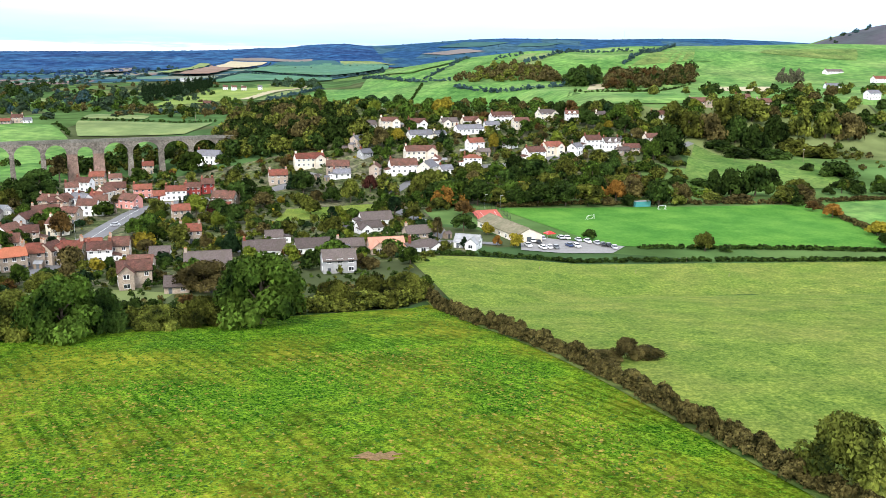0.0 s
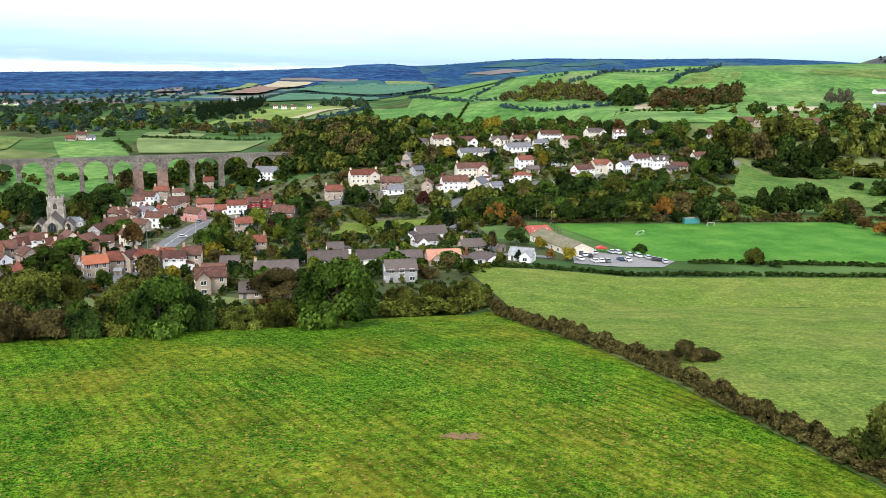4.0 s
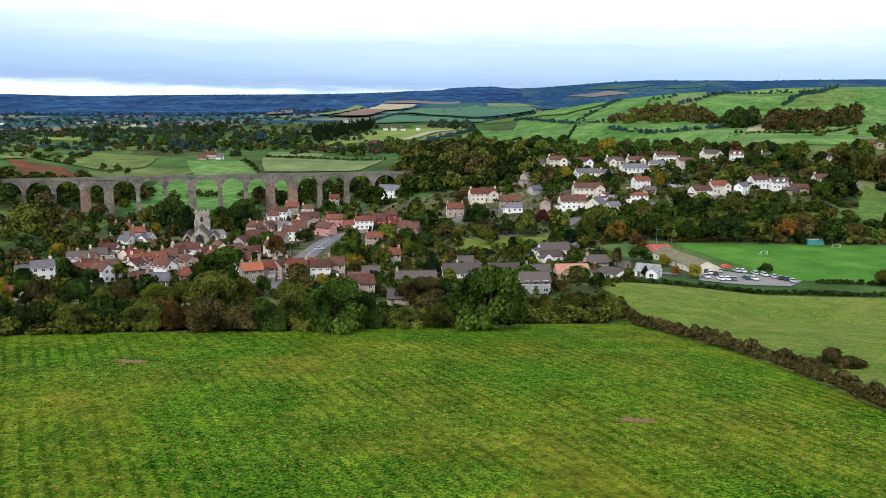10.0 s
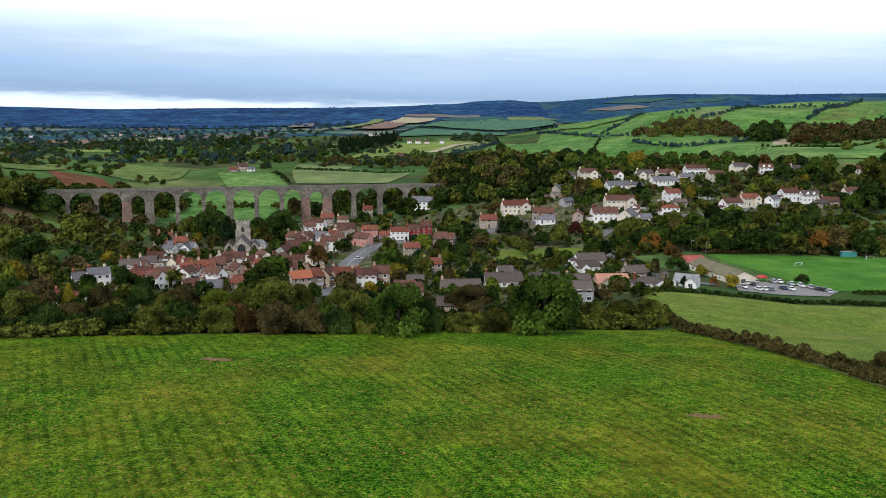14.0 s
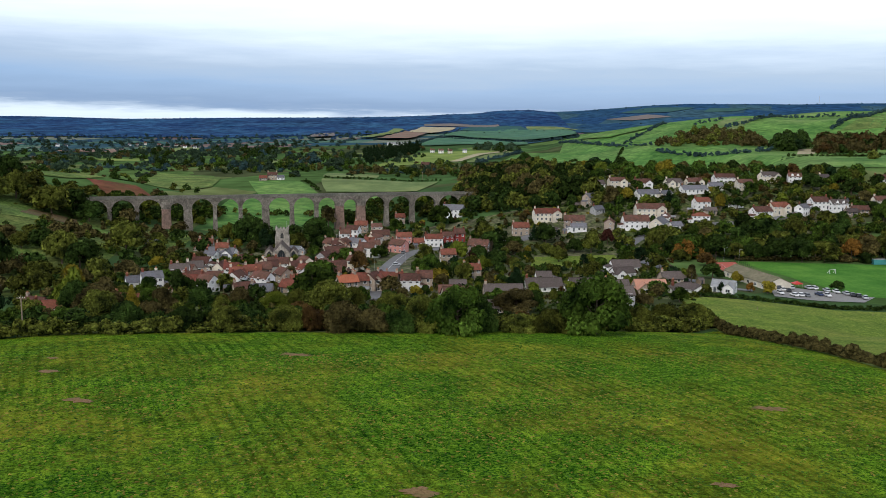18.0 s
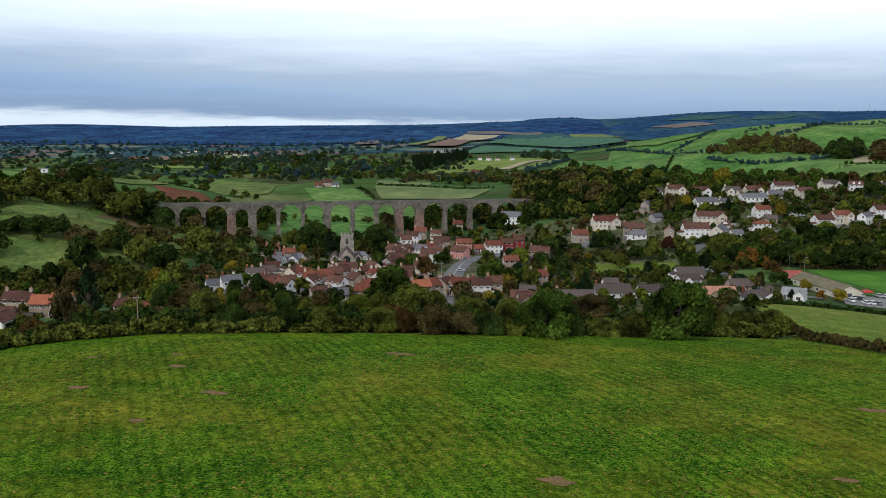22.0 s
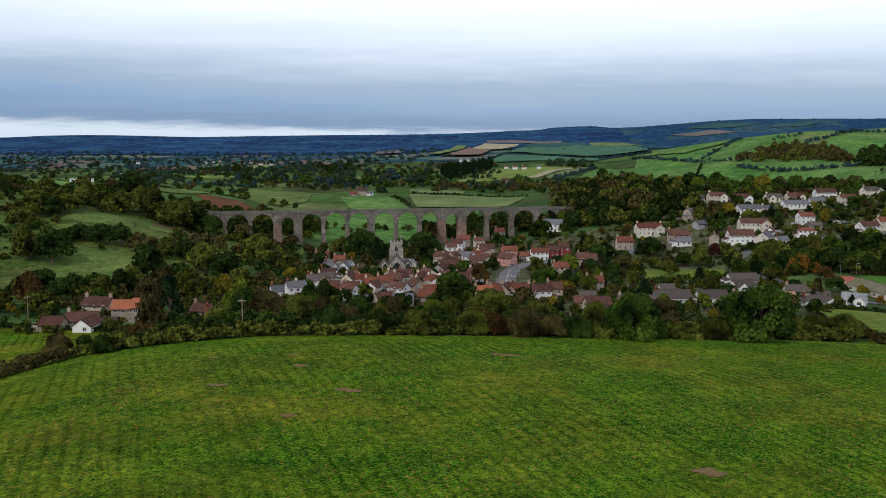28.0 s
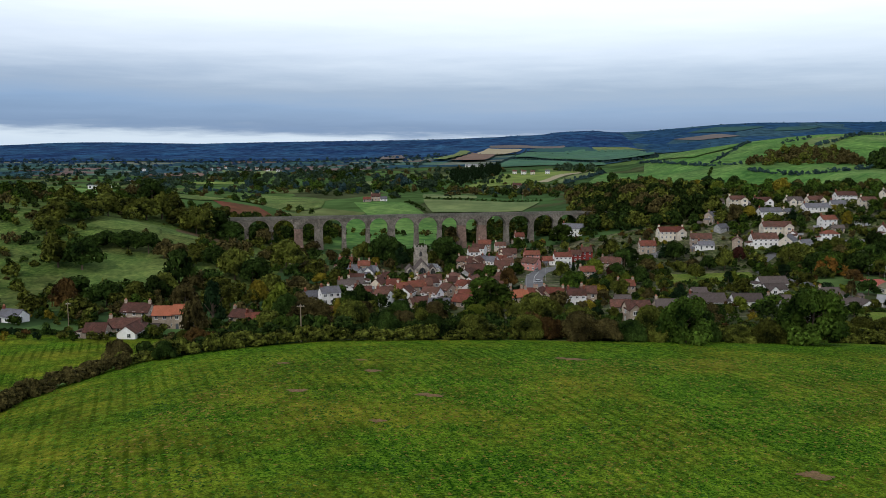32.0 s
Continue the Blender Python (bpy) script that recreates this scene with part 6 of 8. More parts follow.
patch("field", [(-245, 299), (-212, 317), (-228, 333), (-248, 346)], GRASS_SLOPE, 0.3, "green grazed slope below the scrub hill", step_m=6.0, rounded=0.12)
patch("field", [(-394, 500), (-333, 505), (-347, 563), (-412, 576)], GRASS_FAR, 0.35, "green field with pale caravans beyond the scrub hill", step_m=6.0, rounded=0.12)
patch("field", [(228, 433), (261, 439), (310, 517), (302, 560)], GRASS_COOMBE, 0.35, "green grazed coombe with scattered scrub", step_m=6.0, rounded=0.12)
patch("field", [(261, 439), (291, 425), (325, 489), (310, 517)], GRASS_COOMBE, 0.35, "green grazed coombe with scattered scrub", step_m=6.0, rounded=0.12)
patch("field", [(332, 512), (291, 425), (327, 423), (367, 521)], GRASS_COOMBE, 0.35, "green grazed coombe with scattered scrub", step_m=6.0, rounded=0.12)
patch("field", [(476, 855), (500, 771), (582, 897), (518, 914)], STUBBLE, 0.8, "straw-coloured stubble field above the village", step_m=14.0, rounded=0.12)
patch("field", [(391, 600), (410, 597), (437, 620), (398, 622)], GRASS_FAR, 0.35, "green paddock above the wooded bank", step_m=6.0, rounded=0.12)
patch("field", [(706, 1143), (820, 1074), (877, 1152), (745, 1177)], GRASS_SLOPE, 0.8, "olive-green field on the hill crest", step_m=14.0, rounded=0.12)
patch("field", [(532, 1106), (604, 1085), (716, 1238), (639, 1263)], GRASS_FAR, 0.8, "bright green field on the hill crest", step_m=14.0, rounded=0.12)

patch("field", [(1180, 1800), (1560, 1640), (1800, 1950), (1330, 2000)], PLOUGHED_FAR, 1.6, "purple-brown ploughed hill in the distance, dulled by painted haze", step_m=24.0, rounded=0.12)

# hedges between the far fields, end to end
FAR_HEDGES.append([(56, 628), (212, 1132)])
FAR_HEDGES.append([(9, 1090), (96, 1352)])
FAR_HEDGES.append([(224, 1187), (337, 1387)])
FAR_HEDGES.append([(174, 1493), (217, 1162), (243, 1100)])
FAR_HEDGES.append([(482, 1108), (662, 1312)])
FAR_HEDGES.append([(487, 1279), (600, 1251)])
FAR_HEDGES.append([(365, 1183), (417, 1216), (494, 1297)])
FAR_HEDGES.append([(343, 1261), (394, 1273)])
FAR_HEDGES.append([(-45, 2127), (220, 1556)])
FAR_HEDGES.append([(44, 3217), (288, 3003), (522, 3265)])
FAR_HEDGES.append([(-186, 1956), (-167, 3274), (-106, 3459)])
FAR_HEDGES.append([(220, 1922), (223, 1578)])
FAR_HEDGES.append([(-89, 1555), (-38, 2187), (47, 3346)])
FAR_HEDGES.append([(119, 590), (198, 653), (225, 627)])
FAR_HEDGES.append([(237, 1052), (283, 908), (344, 936)])
FAR_HEDGES.append([(281, 753), (322, 756), (495, 937)])
FAR_HEDGES.append([(-465, 1014), (-343, 909)])
FAR_HEDGES.append([(-799, 1692), (-697, 1763)])
FAR_HEDGES.append([(-733, 1511), (-612, 1373), (-488, 1300)])
FAR_HEDGES.append([(-146, 719), (-171, 783)])
FAR_HEDGES.append([(-156, 810), (-37, 786)])
FAR_HEDGES.append([(-110, 915), (-22, 917)])

# woods: x and y of four corners, spacing, kinds
AREA_WOOD_DARK_HILL = [(-31, 559), (60, 508), (56, 558), (-14, 738)]
AREA_PLANTATION = [(-132, 1026), (-72, 1337), (-71, 1524), (-152, 1267)]
AREA_POPLAR_ROW = [(-175, 1152), (-132, 1591), (-92, 1659), (-198, 1340)]
AREA_LONG_WOOD = [(245, 1090), (354, 980), (386, 1127), (328, 1193)]
AREA_DARK_COPSE = [(341, 937), (370, 931), (431, 1046), (399, 1069)]
AREA_BROWN_COPSE = [(370, 889), (445, 913), (502, 1032), (447, 1050)]
AREA_EAST_COPSE = [(451, 926), (504, 948), (558, 1049), (516, 1045)]
AREA_CREST_BAND = [(359, 1164), (376, 1163), (493, 1282), (464, 1253)]
AREA_FARM_TREES = [(-28, 1120), (3, 929), (-58, 843), (-118, 866)]
AREA_HAMLET_TREES = [(21, 1426), (92, 1356), (108, 1537), (24, 1508)]
AREA_PLAIN_TREES = [(-400, 1001), (-224, 819), (-304, 1174), (-481, 1231)]
AREA_PLAIN_TREES_EAST = [(-260, 895), (-147, 914), (-157, 1197), (-347, 1289)]
AREA_WEST_TREES = [(-526, 986), (-434, 938), (-517, 1160), (-742, 1436)]
AREA_PLAIN_WOODS = [(-518, 1337), (-303, 1245), (-308, 1565), (-585, 1526)]
POPLARS = [(591, 913), (619, 900), (644, 937), (613, 948)]
MARKED = []
# ---- trees that stand out: x, y, shape, width, height ----
MARKED.append((-71.2, 355.9, "round", 11.6, 10.5, LEAF_RUSSET, "mid", "in the village"))
MARKED.append((-84.2, 325.5, "tall", 5.3, 5.0, LEAF_CONIFER, "mid", "in the village"))
MARKED.append((-78.4, 318.7, "tall", 5.6, 4.9, LEAF_CONIFER, "mid", "in the village"))
MARKED.append((-73.6, 315.6, "tall", 5.2, 5.3, LEAF_CONIFER, "mid", "in the village"))
MARKED.append((-69.5, 316.6, "tall", 5.6, 4.9, LEAF_CONIFER, "mid", "in the village"))
MARKED.append((-66.7, 321.1, "tall", 4.9, 5.0, LEAF_CONIFER, "mid", "in the village"))
MARKED.append((-117.0, 488.6, "round", 19.3, 13.5, LEAF_DARK, "mid", "in the village"))
MARKED.append((-114.8, 524.9, "tall", 13.0, 15.9, LEAF_BROWN, "mid", "in the village"))
MARKED.append((-69.6, 510.3, "round", 12.9, 9.8, LEAF_GREEN, "mid", "in the village"))
MARKED.append((-40.3, 515.5, "round", 19.7, 15.0, LEAF_GREEN, "mid", "in the village"))
MARKED.append((-54.7, 564.7, "wide", 17.8, 10.9, LEAF_DARK, "mid", "in the village"))
MARKED.append((-49.2, 410.2, "round", 11.5, 9.6, LEAF_OLIVE, "mid", "in the village"))
MARKED.append((-51.3, 352.3, "round", 8.1, 7.3, LEAF_GREEN, "mid", "in the village"))
MARKED.append((-45.4, 354.9, "wide", 11.3, 8.8, LEAF_GREEN, "mid", "in the village"))
MARKED.append((-39.3, 349.4, "bush", 6.7, 6.0, LEAF_OLIVE, "mid", "in the village"))
MARKED.append((-31.0, 411.5, "round", 13.8, 10.8, LEAF_LIME, "mid", "in the village"))
MARKED.append((-22.8, 401.4, "round", 7.3, 8.5, LEAF_COPPER, "mid", "in the village"))
MARKED.append((-14.5, 461.8, "tall", 10.8, 13.7, LEAF_OLIVE, "mid", "in the village"))
MARKED.append((-7.8, 436.6, "tall", 11.4, 13.0, LEAF_DARK, "mid", "in the village"))
MARKED.append((-13.9, 379.7, "wide", 11.4, 7.6, LEAF_OLIVE, "mid", "in the village"))
MARKED.append((-6.7, 379.1, "round", 8.4, 6.3, LEAF_BROWN, "mid", "in the village"))
MARKED.append((-20.4, 323.5, "bush", 5.9, 4.3, LEAF_OLIVE, "mid", "in the village"))
MARKED.append((-10.8, 289.8, "tall", 6.9, 8.2, LEAF_CONIFER, "mid", "in the village"))
MARKED.append((-40.1, 302.6, "round", 7.0, 5.6, LEAF_BROWN, "mid", "in the village"))
MARKED.append((-15.5, 467.0, "tall", 11.5, 12.3, LEAF_OLIVE, "mid", "in the village"))
MARKED.append((20.5, 454.4, "round", 13.7, 11.6, LEAF_DARK, "mid", "in the village"))
MARKED.append((15.0, 458.1, "cone", 7.2, 9.8, LEAF_CONIFER, "mid", "in the village"))
MARKED.append((43.1, 426.6, "round", 11.9, 12.8, LEAF_OLIVE, "mid", "in the village"))
MARKED.append((34.0, 427.3, "round", 11.3, 8.7, LEAF_DARK, "mid", "in the village"))
MARKED.append((26.2, 428.5, "bush", 10.2, 6.9, LEAF_BROWN, "mid", "in the village"))
MARKED.append((17.7, 426.7, "bush", 9.6, 6.3, LEAF_OLIVE, "mid", "in the village"))
MARKED.append((55.4, 442.2, "round", 8.9, 9.7, LEAF_COPPER, "mid", "in the village"))
MARKED.append((60.1, 432.9, "bush", 7.6, 4.7, LEAF_GREEN, "mid", "in the village"))
MARKED.append((29.1, 367.3, "tall", 5.4, 8.0, LEAF_CONIFER, "mid", "in the village"))
MARKED.append((23.0, 343.0, "tall", 3.7, 4.7, LEAF_OLIVE, "mid", "in the village"))
MARKED.append((30.3, 342.4, "bush", 7.3, 3.3, LEAF_BROWN, "mid", "in the village"))
MARKED.append((14.7, 325.9, "bush", 6.1, 3.5, LEAF_OLIVE, "mid", "in the village"))
MARKED.append((38.6, 377.9, "bush", 10.6, 5.2, LEAF_GREEN, "mid", "in the village"))
MARKED.append((57.1, 371.2, "tall", 8.5, 9.7, LEAF_CONIFER, "mid", "in the village"))
MARKED.append((53.0, 374.7, "round", 8.1, 7.7, LEAF_GREEN, "mid", "in the village"))
MARKED.append((63.3, 357.2, "round", 9.2, 6.4, LEAF_OLIVE, "mid", "in the village"))
MARKED.append((-0.4, 423.7, "round", 12.7, 8.5, LEAF_BROWN, "mid", "in the village"))
MARKED.append((-11.4, 433.0, "round", 14.0, 12.6, LEAF_DARK, "mid", "in the village"))
MARKED.append((-11.6, 291.0, "tall", 7.6, 9.7, LEAF_CONIFER, "mid", "in the village"))
MARKED.append((86.1, 360.1, "round", 9.9, 7.1, LEAF_RUSSET, "mid", "in the village"))
MARKED.append((77.5, 323.6, "round", 10.3, 7.3, LEAF_DARK, "mid", "in the village"))
MARKED.append((63.9, 308.6, "tall", 5.1, 8.7, LEAF_BROWN, "mid", "in the village"))
MARKED.append((60.0, 277.4, "round", 5.4, 4.7, LEAF_OLIVE, "mid", "in the village"))
MARKED.append((31.3, 256.9, "bush", 7.3, 3.9, LEAF_BROWN, "mid", "in the village"))
MARKED.append((85.3, 315.2, "round", 6.2, 5.4, LEAF_YELLOW, "mid", "in the village"))
MARKED.append((89.5, 291.9, "round", 7.0, 5.4, LEAF_YELLOW, "mid", "in the village"))
MARKED.append((83.0, 293.1, "round", 3.7, 4.2, LEAF_ORANGE, "mid", "in the village"))
MARKED.append((68.7, 286.3, "tall", 3.2, 4.5, LEAF_CONIFER, "mid", "in the village"))
MARKED.append((-17.4, 241.9, "round", 11.4, 6.8, LEAF_OLIVE, "near", "in the village"))
MARKED.append((-23.3, 248.0, "round", 4.9, 4.0, LEAF_DARK, "near", "in the village"))
MARKED.append((80.5, 511.6, "round", 10.2, 9.7, LEAF_YELLOW, "mid", "on the village slope"))
MARKED.append((69.3, 505.3, "round", 12.1, 13.7, LEAF_BROWN, "mid", "on the village slope"))
MARKED.append((107.6, 509.3, "cone", 8.9, 9.1, LEAF_CONIFER, "mid", "on the village slope"))
MARKED.append((105.3, 441.4, "round", 12.7, 11.7, LEAF_GREEN, "mid", "on the village slope"))
MARKED.append((113.1, 450.2, "round", 12.9, 12.6, LEAF_OLIVE, "mid", "on the village slope"))
MARKED.append((79.1, 377.7, "bush", 11.8, 6.3, LEAF_OLIVE, "mid", "on the village slope"))
MARKED.append((83.3, 427.9, "bush", 11.6, 5.9, LEAF_OLIVE, "mid", "on the village slope"))
MARKED.append((136.7, 495.3, "tall", 7.4, 11.7, LEAF_YELLOW, "mid", "on the village slope"))
MARKED.append((137.7, 510.0, "tall", 6.9, 10.6, LEAF_OLIVE, "mid", "on the village slope"))
MARKED.append((197.1, 556.3, "round", 13.7, 8.6, LEAF_DARK, "mid", "on the village slope"))
MARKED.append((210.5, 532.6, "round", 17.0, 11.3, LEAF_DARK, "mid", "on the village slope"))
MARKED.append((231.3, 520.9, "round", 14.6, 11.9, LEAF_DARK, "mid", "on the village slope"))
MARKED.append((275.6, 551.7, "round", 14.0, 10.3, LEAF_OLIVE, "mid", "on the village slope"))
MARKED.append((165.2, 523.8, "round", 12.9, 8.8, LEAF_GREEN, "mid", "on the village slope"))
MARKED.append((148.5, 498.4, "round", 11.6, 7.7, LEAF_DARK, "mid", "on the village slope"))
MARKED.append((92.6, 393.3, "round", 11.3, 11.5, LEAF_GREEN, "mid", "beside the sports field"))
MARKED.append((99.0, 385.6, "round", 15.9, 13.5, LEAF_DARK, "mid", "beside the sports field"))
MARKED.append((107.7, 381.9, "round", 10.6, 9.2, LEAF_OLIVE, "mid", "beside the sports field"))
MARKED.append((117.3, 381.6, "round", 12.2, 9.7, LEAF_DARK, "mid", "beside the sports field"))
MARKED.append((127.4, 380.9, "round", 17.5, 12.4, LEAF_DARK, "mid", "beside the sports field"))
MARKED.append((141.1, 381.1, "round", 16.0, 11.5, LEAF_DARK, "mid", "beside the sports field"))
MARKED.append((152.5, 381.0, "round", 15.6, 11.0, LEAF_OLIVE, "mid", "beside the sports field"))
MARKED.append((162.8, 380.9, "bush", 7.6, 4.4, LEAF_BROWN, "mid", "beside the sports field"))
MARKED.append((172.7, 394.5, "round", 11.8, 10.9, LEAF_ORANGE, "mid", "beside the sports field"))
MARKED.append((197.0, 427.7, "round", 12.8, 11.8, LEAF_RUSSET, "mid", "beside the sports field"))
MARKED.append((186.0, 374.6, "round", 14.6, 13.7, LEAF_DARK, "mid", "beside the sports field"))
MARKED.append((172.7, 379.3, "bush", 9.2, 5.5, LEAF_DARK, "mid", "beside the sports field"))
MARKED.append((197.2, 376.4, "bush", 9.3, 5.6, LEAF_OLIVE, "mid", "beside the sports field"))
MARKED.append((123.8, 305.4, "round", 6.6, 4.5, LEAF_DARK, "mid", "beside the sports field"))
MARKED.append((158.3, 279.2, "round", 8.3, 7.6, LEAF_OLIVE, "mid", "beside the sports field"))
MARKED.append((165.6, 276.5, "bush", 5.8, 2.5, LEAF_DARK, "mid", "beside the sports field"))
MARKED.append((250.5, 372.5, "round", 11.1, 7.4, LEAF_OLIVE, "mid", "beside the sports field"))
MARKED.append((254.8, 366.0, "bush", 7.7, 5.0, LEAF_DARK, "mid", "beside the sports field"))
MARKED.append((252.8, 351.2, "round", 7.4, 5.4, LEAF_RUSSET, "mid", "beside the sports field"))
MARKED.append((250.1, 332.9, "round", 10.1, 7.0, LEAF_ORANGE, "mid", "beside the sports field"))
MARKED.append((242.5, 293.8, "round", 10.0, 6.5, LEAF_YELLOW, "mid", "beside the sports field"))
MARKED.append((232.8, 277.0, "round", 7.3, 5.3, LEAF_DARK, "mid", "beside the sports field"))
MARKED.append((289.6, 390.6, "bush", 7.1, 4.8, LEAF_DARK, "mid", "beside the sports field"))
MARKED.append((305.2, 388.5, "bush", 12.4, 6.0, LEAF_DARK, "mid", "beside the sports field"))
MARKED.append((317.7, 386.3, "bush", 12.4, 6.6, LEAF_DARK, "mid", "beside the sports field"))
MARKED.append((-181.3, 275.8, "round", 11.2, 8.0, LEAF_OLIVE, "mid", "beyond the hedge"))
MARKED.append((-151.6, 452.9, "round", 20.3, 18.9, LEAF_DARK, "mid", "beyond the hedge"))
MARKED.append((-145.1, 456.1, "round", 13.6, 15.3, LEAF_DARK, "mid", "beyond the hedge"))
MARKED.append((-89.7, 303.5, "round", 15.3, 10.9, LEAF_GREEN, "mid", "in the village"))
MARKED.append((-149.2, 447.9, "round", 19.6, 16.0, LEAF_DARK, "mid", "in the village"))
MARKED.append((-139.4, 439.3, "tall", 11.0, 13.1, LEAF_CONIFER, "mid", "in the village"))
MARKED.append((-165.5, 461.4, "round", 13.4, 13.0, LEAF_OLIVE, "mid", "in the village"))
MARKED.append((-116.1, 459.0, "round", 17.4, 13.6, LEAF_DARK, "mid", "in the village"))
MARKED.append((-108.4, 465.1, "round", 13.5, 11.7, LEAF_DARK, "mid", "in the village"))
MARKED.append((-105.8, 324.7, "round", 7.4, 6.1, LEAF_BROWN, "mid", "in the village"))
MARKED.append((-87.3, 381.2, "round", 14.2, 9.8, LEAF_GREEN, "mid", "in the village"))
MARKED.append((-39.8, 328.6, "round", 10.0, 7.6, LEAF_GREEN, "mid", "in the village"))
MARKED.append((-30.2, 319.3, "round", 10.7, 8.4, LEAF_OLIVE, "mid", "in the village"))
MARKED.append((-20.2, 401.6, "round", 11.9, 9.1, LEAF_DARK, "mid", "in the village"))
MARKED.append((-13.4, 374.5, "round", 14.0, 9.7, LEAF_DARK, "mid", "in the village"))
MARKED.append((0.7, 430.9, "round", 13.9, 9.7, LEAF_GREEN, "mid", "in the village"))
MARKED.append((20.7, 449.3, "round", 14.4, 11.4, LEAF_DARK, "mid", "in the village"))
MARKED.append((21.8, 402.1, "round", 11.9, 9.1, LEAF_OLIVE, "mid", "in the village"))

MARKED.append((-284.7, 321.4, "round", 19.9, 16.8, LEAF_OLIVE, "mid", "on the scrub hill"))
MARKED.append((-273.1, 320.4, "round", 21.3, 16.4, LEAF_DARK, "mid", "on the scrub hill"))
MARKED.append((-279.1, 360.4, "bush", 13.2, 7.7, LEAF_DARK, "mid", "on the scrub hill"))
MARKED.append((-267.1, 356.4, "round", 18.5, 10.0, LEAF_DARK, "mid", "on the scrub hill"))
MARKED.append((-255.0, 352.4, "round", 15.6, 11.0, LEAF_DARK, "mid", "on the scrub hill"))
MARKED.append((-244.2, 344.4, "round", 11.3, 10.0, LEAF_BROWN, "mid", "on the scrub hill"))
MARKED.append((-234.9, 339.4, "round", 12.6, 9.0, LEAF_BROWN, "mid", "on the scrub hill"))
MARKED.append((-225.5, 332.4, "round", 10.9, 8.1, LEAF_OLIVE, "mid", "on the scrub hill"))
MARKED.append((-214.1, 330.4, "round", 14.4, 11.2, LEAF_DARK, "mid", "on the scrub hill"))
MARKED.append((-281.0, 353.4, "round", 13.0, 7.7, LEAF_DARK, "mid", "on the scrub hill"))
MARKED.append((-312.9, 365.4, "round", 17.0, 10.6, LEAF_OLIVE, "mid", "on the scrub hill"))
MARKED.append((-317.3, 382.4, "round", 20.7, 13.0, LEAF_OLIVE, "mid", "on the scrub hill"))
MARKED.append((-310.4, 389.4, "wide", 18.8, 10.8, LEAF_DARK, "mid", "on the scrub hill"))
MARKED.append((-305.2, 400.4, "wide", 21.1, 10.4, LEAF_OLIVE, "mid", "on the scrub hill"))
MARKED.append((-307.3, 423.4, "round", 21.2, 12.7, LEAF_OLIVE, "mid", "on the scrub hill"))
MARKED.append((-307.0, 450.4, "wide", 22.2, 12.0, LEAF_OLIVE, "mid", "on the scrub hill"))
MARKED.append((-298.3, 456.4, "round", 19.3, 14.5, LEAF_OLIVE, "mid", "on the scrub hill"))
MARKED.append((-294.9, 471.4, "round", 17.2, 17.8, LEAF_OLIVE, "mid", "on the scrub hill"))
MARKED.append((-280.0, 466.4, "round", 19.4, 13.3, LEAF_OLIVE, "mid", "on the scrub hill"))
MARKED.append((-268.3, 458.4, "round", 22.9, 17.8, LEAF_OLIVE, "mid", "on the scrub hill"))
MARKED.append((-260.9, 472.4, "round", 22.4, 17.8, LEAF_DARK, "mid", "on the scrub hill"))
MARKED.append((-251.9, 471.4, "round", 22.2, 13.2, LEAF_DARK, "mid", "on the scrub hill"))
MARKED.append((-269.2, 479.4, "round", 19.7, 16.1, LEAF_OLIVE, "mid", "on the scrub hill"))
MARKED.append((-299.2, 498.4, "round", 20.6, 12.2, LEAF_OLIVE, "mid", "on the scrub hill"))
MARKED.append((-314.7, 505.4, "round", 23.4, 17.8, LEAF_DARK, "mid", "on the scrub hill"))
MARKED.append((-336.6, 425.4, "wide", 18.2, 7.4, LEAF_OLIVE, "mid", "on the scrub hill"))
MARKED.append((-326.5, 465.4, "wide", 23.1, 9.8, LEAF_OLIVE, "mid", "on the scrub hill"))
MARKED.append((-275.7, 533.4, "round", 20.7, 9.1, LEAF_OLIVE, "mid", "on the scrub hill"))
MARKED.append((-186.7, 352.4, "round", 19.2, 14.1, LEAF_OLIVE, "mid", "on the scrub hill"))
MARKED.append((-191.6, 321.4, "round", 12.1, 11.6, LEAF_DARK, "mid", "on the scrub hill"))
MARKED.append((-202.3, 319.4, "round", 15.9, 14.8, LEAF_OLIVE, "mid", "on the scrub hill"))
MARKED.append((-193.2, 315.4, "round", 15.1, 12.0, LEAF_DARK, "mid", "on the scrub hill"))
MARKED.append((-221.5, 302.4, "round", 16.1, 18.7, LEAF_DARK, "mid", "on the scrub hill"))
MARKED.append((-224.5, 294.4, "round", 12.8, 10.2, LEAF_OLIVE, "mid", "on the scrub hill"))
MARKED.append((-182.0, 306.4, "bush", 12.6, 9.1, LEAF_OLIVE, "mid", "on the scrub hill"))
MARKED.append((-172.0, 310.4, "bush", 15.2, 7.6, LEAF_BROWN, "mid", "on the scrub hill"))
MARKED.append((-203.8, 301.4, "bush", 15.3, 7.6, LEAF_OLIVE, "mid", "on the scrub hill"))
MARKED.append((-198.7, 432.4, "bush", 13.4, 8.6, LEAF_OLIVE, "mid", "on the scrub hill"))
MARKED.append((-207.5, 348.4, "bush", 8.7, 3.4, LEAF_BROWN, "mid", "on the scrub hill"))
MARKED.append((-215.7, 303.4, "bush", 12.9, 7.8, LEAF_BROWN, "mid", "on the scrub hill"))
MARKED.append((-251.2, 270.4, "round", 18.0, 12.0, LEAF_DARK, "mid", "on the scrub hill"))
MARKED.append((-237.7, 267.4, "round", 17.5, 11.2, LEAF_DARK, "mid", "on the scrub hill"))
MARKED.append((-245.6, 250.4, "round", 12.3, 14.2, LEAF_RUSSET, "mid", "on the scrub hill"))
MARKED.append((-229.8, 274.4, "round", 14.7, 9.8, LEAF_OLIVE, "mid", "on the scrub hill"))
